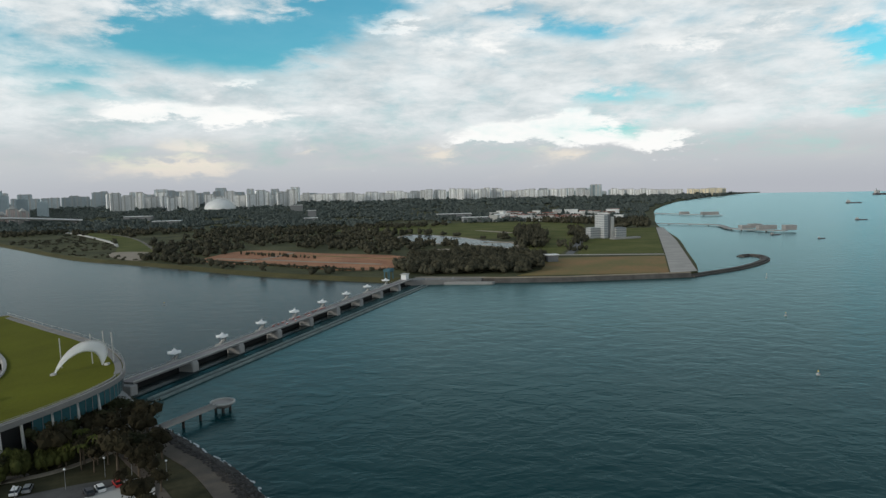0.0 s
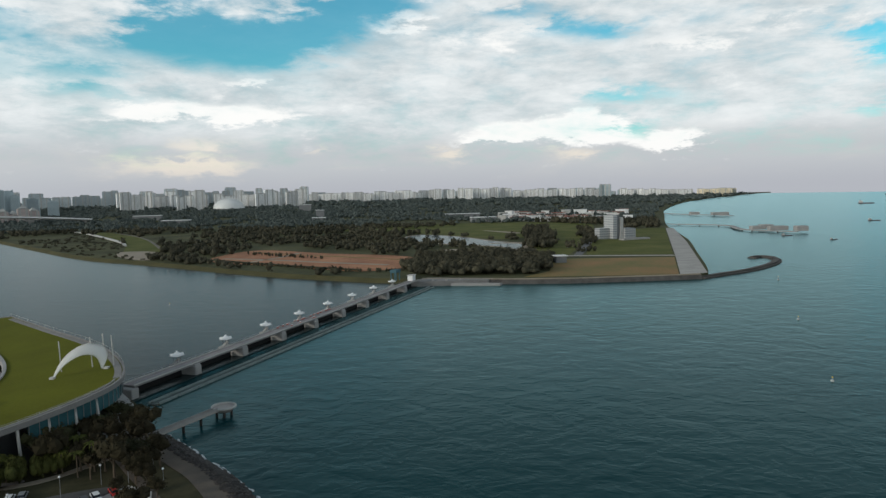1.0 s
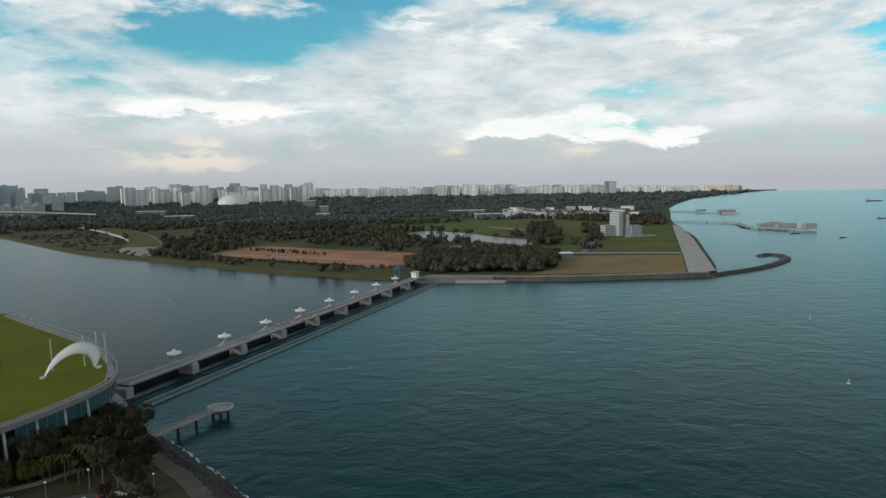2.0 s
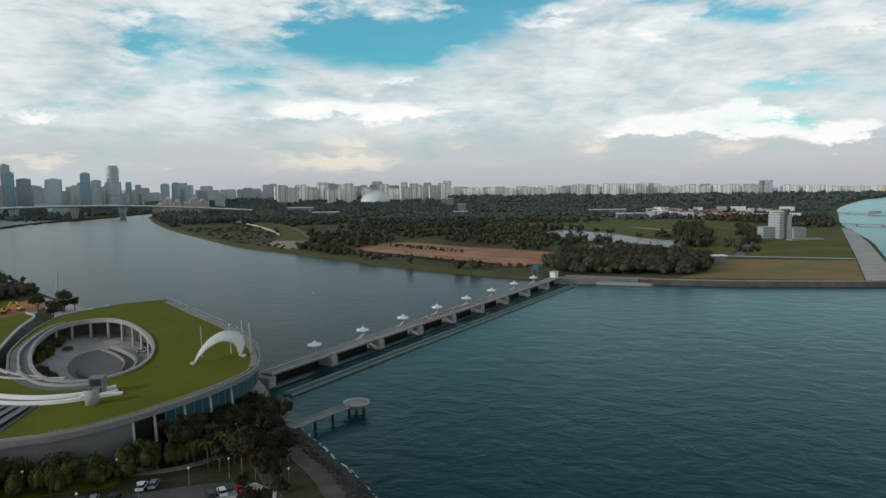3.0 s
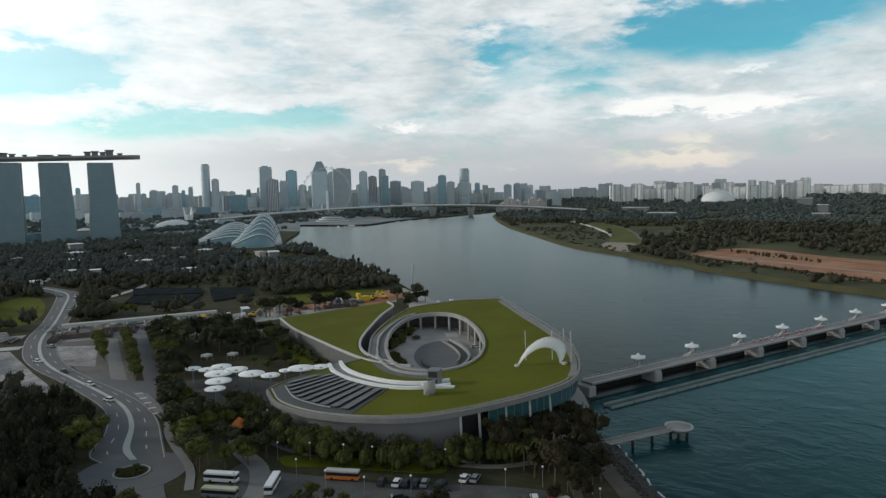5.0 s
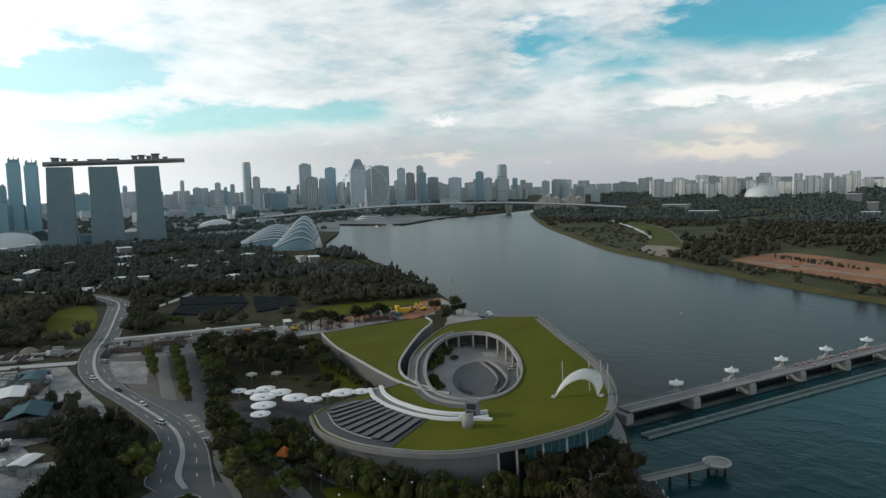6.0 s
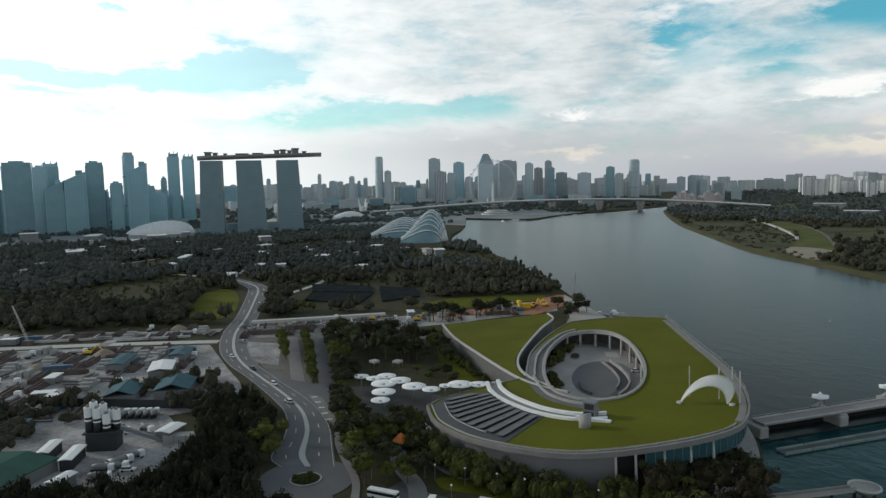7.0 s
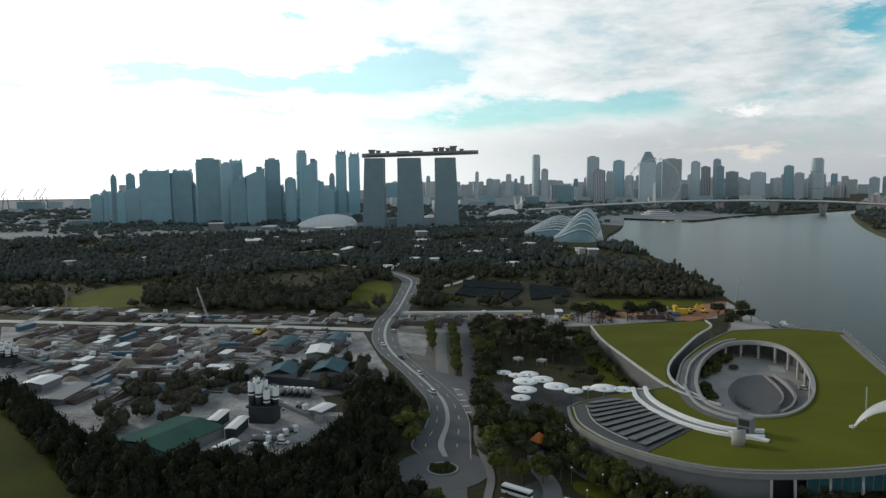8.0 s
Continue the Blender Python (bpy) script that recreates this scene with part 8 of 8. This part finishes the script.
for x, y, l, tr in ((447, 908, 16, 10), (468, 833, 12, 20), (751, 1219, 22, 0), (1294, 2156, 46, -10), (2150, 3350, 110, 10), (2300, 3250, 100, -10), (2650, 3700, 120, 5)):
    ship(x, y, l, tr, "dark-hulled ship anchored off the coast")


def pier(name, pts, w, label, sheds):
    ob = thing(name, 0, 0, 0, 0, label, "pier", "piers in the bay")
    bm = bmesh.new()
    ln = spline(pts, 5)
    add_ribbon(bm, offset(ln, w / 2), offset(ln, -w / 2), 3.0, 1.0)
    part("deck", bm, M_CONC, ob)
    for k in range(2, len(ln), 3):
        bm = bmesh.new()
        add_cyl(bm, *ln[k], -2, 2.2, 1.2, n=8)
        part("post", bm, M_ROCK, ob)
    for x, y, l, h in sheds:
        bm = bmesh.new()
        add_box(bm, x - l / 2, x + l / 2, y - 6, y + 6, 3.01, 3 + h, 0.3)
        part("shed", bm, M_CONC, ob, "weathered grey shed")


pier("bay_pier", [(372, 1198), (420, 1160), (452, 1118), (436, 1040), (440, 1000), (482, 950)], 9, "long grey pier with dark sheds in the bay", ((470, 985, 26, 6), (452, 1010, 20, 5), (492, 962, 16, 7), (478, 1040, 18, 5)))
pier("bay_pier", [(500, 1640), (540, 1560), (600, 1470)], 12, "low grey pier further along the bay", ((585, 1500, 36, 6), (550, 1560, 20, 5)))

# ---- the barrage's east end ----
quay = thing("landing_quay", 0, 0, 0, 0, "pale concrete quay with a low landing at the dam's end", "quay")
for nm, poly, z, m in (("apron", [(-34, 488), (-20, 512), (30, 503), (26, 496), (-6, 491)], 3.7, M_PAVE), ("landing", [(-2, 490), (34, 486), (36, 489), (2, 494)], 1.8, M_CONC)):
    bm = bmesh.new()
    add_prism(bm, poly, -2, z)
    part(nm, bm, m, quay)
for k in range(4):
    bm = bmesh.new()
    add_box(bm, -26 + 10 * k, -24.5 + 10 * k, 490 + 1.5 * k, 491.5 + 1.5 * k, 3.7, 4.6)
    part("bollard", bm, M_CONC, quay)
hoist = thing("gate_hoist", -44, 500, LAND, DAM_TURN, "blue-grey steel hoist frame at the end of the dam", "hoist")
for s in (-3.4, 3.4):
    for w in (-2, 2):
        bm = bmesh.new()
        add_box(bm, s - 0.35, s + 0.35, w - 0.35, w + 0.35, 0, 6)
        part("leg", bm, M_BLUEROOF, hoist)
bm = bmesh.new()
add_box(bm, -4.4, 4.4, -2.7, 2.7, 6.01, 8.2, 0.2)
part("machine_house", bm, M_BLUEROOF, hoist)
hut = thing("control_hut", -31, 488, DECK, DAM_TURN, "small white control hut on the dam deck", "hut")
bm = bmesh.new()
add_box(bm, -3, 3, -2, 2, 0.07, 4, 0.1)
part("wall", bm, M_WHITE, hut)
bm = bmesh.new()
add_box(bm, -3.5, 3.5, -2.5, 2.5, 4.01, 4.4)
part("roof", bm, M_PALE, hut)
# red and white barriers on the deck
r6 = random.Random(4)
proto = thing("traffic_barrier", label="red and white plastic barrier on the dam deck", category="barrier", group="barriers")
bm = bmesh.new()
add_box(bm, -0.7, 0.7, -0.22, 0.22, 0, 0.75, 0.06)
part("body", bm, M_DULLRED, proto)
bm = bmesh.new()
add_box(bm, -0.72, 0.72, -0.2, 0.2, 0.76, 0.92, 0.03)
part("top", bm, M_WHITE, proto)
spans = [104 + 2.3 * k + r6.uniform(-0.8, 0.8) for k in range(24)]
for k, s in enumerate(spans):
    m = pose(*dam_point(s, r6.choice((1.2, 5.2, 5.8))), DECK + 0.06, 0, 0, DAM_TURN + r6.uniform(-12, 12))
    if k:
        copy_thing(proto, m)
    else:
        proto.matrix_basis = m

# ---- small pale buildings among the trees ----
def pavilion(x, y, w, l, h, turn, roof, label, name="pavilion", walls=M_GREYWALL):
    ob = thing(name, x, y, LAND - 0.05, turn, label, "building", "small buildings")
    bm = bmesh.new()
    add_box(bm, -w / 2, w / 2, -l / 2, l / 2, 0, h)
    part("wall", bm, walls, ob)
    bm = bmesh.new()
    add_box(bm, -w / 2 - 1, w / 2 + 1, -l / 2 - 1, l / 2 + 1, h + 0.01, h + 0.8, 0.2)
    part("roof", bm, roof, ob)


for x, y, w, l, h, tr in ((-744, 298, 9, 34, 6, 70), (-757, 358, 9, 38, 6, 85), (-780, 220, 6, 36, 5, 60), (-882, 353, 14, 14, 14, 80), (-610, 213, 7, 18, 2.6, 60), (-1110, 268, 26, 24, 9, 70), (-912, 130, 20, 36, 9, 85), (-690, 452, 8, 10, 4, 40), (-613, 449, 10, 14, 8, 60), (-1245, 200, 20, 44, 6, 70), (-1072, 230, 16, 26, 6, 70), (-1250, 110, 24, 22, 14, 80),
                         (-1180, 330, 12, 22, 7, 70), (-700, 420, 10, 10, 9, 30), (-820, 330, 14, 20, 8, 10), (-660, 330, 12, 14, 7, 50)):
    pavilion(x, y, w, l, h, tr, M_WHITEROOF, "low pavilion with a white roof among trees")
for x, y, w, l, h in ((60, 1386, 52, 22, 9), (-330, 1666, 20, 16, 22), (-506, 2300, 40, 30, 24), (-300, 1500, 30, 16, 10), (-620, 1500, 60, 20, 10), (96, 602, 10, 8, 6), (-820, 1800, 70, 24, 12), (20, 1600, 80, 20, 9)):
    pavilion(x, y, w, l, h, 10, M_WHITEROOF, "low pale building with a white roof on the shore")
r7 = random.Random(9)
for k in range(44):
    b = -3.6 - 10.8 * (k + r7.random()) / 44
    d = r7.uniform(1340, 1720)
    x, y = at(b, d)
    pavilion(x, y, r7.uniform(14, 30), r7.uniform(12, 20), r7.uniform(6, 13), r7.uniform(-20, 20), r7.choice((M_BRICKRED, M_WHITEROOF, M_BRICKRED, M_PALE)), "low building with a tiled roof near the coast", walls=r7.choice((M_PALE, M_WHITE)))
r9 = random.Random(17)
count = 0
while count < 24:
    b, d = r9.uniform(52, 96), r9.uniform(640, 1150)
    x, y = at(b, d)
    if inside(x, y, GARDEN) and not any(inside(x, y, q) for q in LAWNS):
        pavilion(x, y, r9.uniform(4, 8), r9.uniform(6, 14), r9.uniform(5, 8), b + r9.uniform(-30, 30), r9.choice((M_WHITEROOF, M_PALE, M_CONC)), "small pale pavilion roof among garden trees", "garden_pavilion", M_PALE)
        count += 1
# nursery roofs of dark net
for poly in ([(-444, 211), (-470, 228), (-436, 262), (-404, 232)], [(-474, 231), (-509, 247), (-468, 279), (-440, 265)], [(-432, 266), (-462, 283), (-434, 299), (-402, 281), (-402, 250)]):
    bm = bmesh.new()
    add_prism(bm, poly, LAND - 0.2, LAND + 1.2)
    ob = thing("nursery_shade", label="dark flat shade-net nursery roof", category="nursery")
    part("netting", bm, M_NET, ob)
# elevated walkway over the strip
wk = thing("elevated_walkway", 0, 0, 0, 0, "pale elevated walkway on slim columns", "walkway")
bm = bmesh.new()
ln = spline([(-372, 146), (-362, 168), (-352, 192), (-342, 216)], 5)
add_ribbon(bm, offset(ln, 2), offset(ln, -2), LAND + 5.5, 1.2)
part("deck", bm, M_PALE, wk, "long pale concrete beam")
for x, y in ln[::2]:
    bm = bmesh.new()
    add_cyl(bm, x, y, LAND - 0.5, LAND + 4.35, 0.6, n=8)
    part("column", bm, M_CONC, wk)
sheet("dusty_clearing", [(-334, 186), (-330, 206), (-306, 216), (-286, 216), (-300, 196), (-318, 182)], LAND + 0.09, M_DUST, "dusty brown clearing beside the strip", "soil")
for x, y, tr in ((-257, 163, 10), (-250, 171, 25)):
    ob = thing("event_tent", x - 3, y - 2, LAND, tr, "small white peaked tent on grass", "tent", "event tents")
    bm = bmesh.new()
    vs = add_box(bm, -1.7, 1.7, -1.7, 1.7, 2.0, 2.9)
    for v in vs:
        if v.co.z > 3:
            v.co.x *= 0.08
            v.co.y *= 0.08
    part("canopy", bm, M_PALE, ob, "pale peaked fabric")
    for i in (-1.6, 1.6):
        for j in (-1.6, 1.6):
            bm = bmesh.new()
            add_box(bm, i - 0.08, i + 0.08, j - 0.08, j + 0.08, -0.1, 2.1)
            part("post", bm, M_STEEL, ob)
# port cranes far off
for b in (99.6, 97.6, 97.2, 98.6):
    x, y = at(b, 2900)
    ob = thing("port_crane", x, y, LAND - 0.2, b, "dark gantry crane of a far port", "crane", "port cranes")
    for s in (-10, 10):
        bm = bmesh.new()
        add_beam(bm, (s, 0, 0), (s * 0.5, 0, 44), 2.5)
        part("leg", bm, M_HULL, ob)
    bm = bmesh.new()
    add_beam(bm, (-14, 0, 40), (6, 0, 74), 2.2)
    part("boom", bm, M_HULL, ob)
# court furniture
UX, UY = -0.652, 0.758
def court_oval(x, y, long_, wide_, n=40):
    """An oval that lies along the court's long axis."""
    out = []
    for k in range(n):
        c, d = long_ * math.cos(2 * math.pi * k / n), wide_ * math.sin(2 * math.pi * k / n)
        out.append((x + UX * c - UY * d, y + UY * c + UX * d))
    return out


sheet("court_circle", court_oval(-174, 213, 25, 11), FLOOR + 0.03, M_ASPH, "darker paved oval in the courtyard", "pavement", 0.1)
sheet("court_pad", [(-201, 246), (-196, 249), (-189, 243), (-194, 240)], FLOOR + 0.04, M_PALE, "pale square pad in the courtyard", "pavement", 0.1)
ramp = thing("court_ramp", 0, 0, 0, 0, "curved concrete ramp wall with a flat dark strip for its shaded pit", "ramp")
ln = spline([(-187, 234), (-175, 227), (-164, 218), (-157, 208), (-154, 200)], 6)
bm = bmesh.new()
add_rail(bm, [(*p, FLOOR + 0.7) for p in ln], 0.8, 1.5)
part("wall", bm, M_CONC, ramp)
# A flat dark strip on the floor stands in for the pit's shade.
bm = bmesh.new()
add_ribbon(bm, offset(ln, -0.5), offset(ln, -3.6), FLOOR + 0.06, 0.05)
part("pit", bm, M_DARK, ramp)
bm = bmesh.new()
add_rail(bm, [(*p, FLOOR + 0.5) for p in offset(ln[:-6], -3.8)], 0.5, 1.1)
part("parapet", bm, M_ROSE, ramp, "low inner parapet")
low_wall = thing("court_wall_bench", 0, 0, 0, 0, "low curved dark wall round the court's planting", "wall")
bm = bmesh.new()
add_rail(bm, [(*p, FLOOR + 0.4) for p in spline([(-174, 201), (-168, 196), (-162, 194.5)], 6)], 0.6, 1.0)
part("wall", bm, M_GREYBED, low_wall)
court_green = [(x + r4.uniform(-2, 2), y + r4.uniform(-2, 2), r4.uniform(1.8, 2.8), r4.uniform(2.2, 4.6)) for x, y in spline([(-213, 236), (-209, 226), (-203, 217), (-197, 210)], 4)]
court_green += [(x + r4.uniform(-1.4, 1.4), y + r4.uniform(-1.4, 1.4), r4.uniform(1.5, 2.3), r4.uniform(1.8, 3.4)) for x, y in spline([(-189, 202), (-182, 196), (-174, 190)], 5)]
woods("court_shrubs", "dark shrubs along the courtyard's curved wall", FINE, court_green, M_SHRUB, FLOOR - 0.1)
planter = thing("court_planter", 0, 0, 0, 0, "dark oval planting bed in the courtyard", "planter")
bm = bmesh.new()
add_prism(bm, court_oval(-202.5, 229, 4.5, 2.2, 24), FLOOR - 0.1, FLOOR + 0.5)
part("kerb", bm, M_CONC, planter)
bm = bmesh.new()
add_prism(bm, court_oval(-202.5, 229, 4.1, 1.9, 24), FLOOR + 0.45, FLOOR + 0.7)
part("soil", bm, M_GROUND, planter)

# loose rocks on the shore by the sea
r8 = random.Random(13)
rocks_v, rocks_f = [], []
ico = bmesh.new()
bmesh.ops.create_icosphere(ico, subdivisions=1, radius=1.0)
ico_v = [v.co.copy() for v in ico.verts]
ico.verts.index_update()
ico_f = [[v.index for v in f.verts] for f in ico.faces]
ico.free()
SHORE = NEAR_BANK[16:45]
for k in range(4200):
    i = r8.randrange(len(SHORE) - 1)
    t, w = r8.random(), r8.uniform(-2.0, 6.0)
    a, b = Vector(SHORE[i]), Vector(SHORE[i + 1])
    d = (b - a).normalized()
    p = a.lerp(b, t) + Vector((-d.y, d.x)) * w
    z = LAND if w < 0 else LAND - (LAND + 0.4) * w / 5.8
    q = r8.uniform(0.25, 0.7)
    base = len(rocks_v)
    sx, sy, sz = q * r8.uniform(0.7, 1.4), q * r8.uniform(0.7, 1.3), q * r8.uniform(0.5, 0.9)
    rocks_v += [(p.x + c.x * sx * r8.uniform(0.8, 1.15), p.y + c.y * sy * r8.uniform(0.8, 1.15), z + c.z * sz) for c in ico_v]
    rocks_f += [[base + j for j in f] for f in ico_f]
tagged(new("shore_rocks", mesh("shore_rocks", rocks_v, rocks_f, M_WETROCK)), "dark wet boulders along the sea shore", "rocks", kind="stuff")

bm = bmesh.new()
add_ribbon(bm, offset(SHORE, -0.6), offset(SHORE, -6.5), LAND + 0.12, 0.1)
structure("shore_berm", from_bm("shore_berm", bm, M_SHORE), "brownish gravel berm above the rocks", "shore")
# a broken line of foam where the sea meets the rocks
foam_v, foam_f = [], []
for k in range(75):
    i = r8.randrange(len(SHORE) - 1)
    a, b = Vector(SHORE[i]), Vector(SHORE[i + 1])
    d = (b - a).normalized()
    p = a.lerp(b, r8.random()) + Vector((-d.y, d.x)) * r8.uniform(5.3, 6.3)
    base, n8 = len(foam_v), 9
    ln, wd = r8.uniform(0.4, 2.0), r8.uniform(0.12, 0.4)
    for q in range(n8):
        t = 2 * math.pi * q / n8
        u, v = ln * math.cos(t) * r8.uniform(0.6, 1.2), wd * math.sin(t) * r8.uniform(0.6, 1.2)
        foam_v.append((p.x + d.x * u - d.y * v, p.y + d.y * u + d.x * v, 0.08 + 0.0012 * k))
    foam_f.append([base + q for q in range(n8)])
tagged(new("shore_foam", mesh("shore_foam", foam_v, foam_f, M_FOAM)), "broken line of white foam at the rocky shore", "foam", kind="stuff")
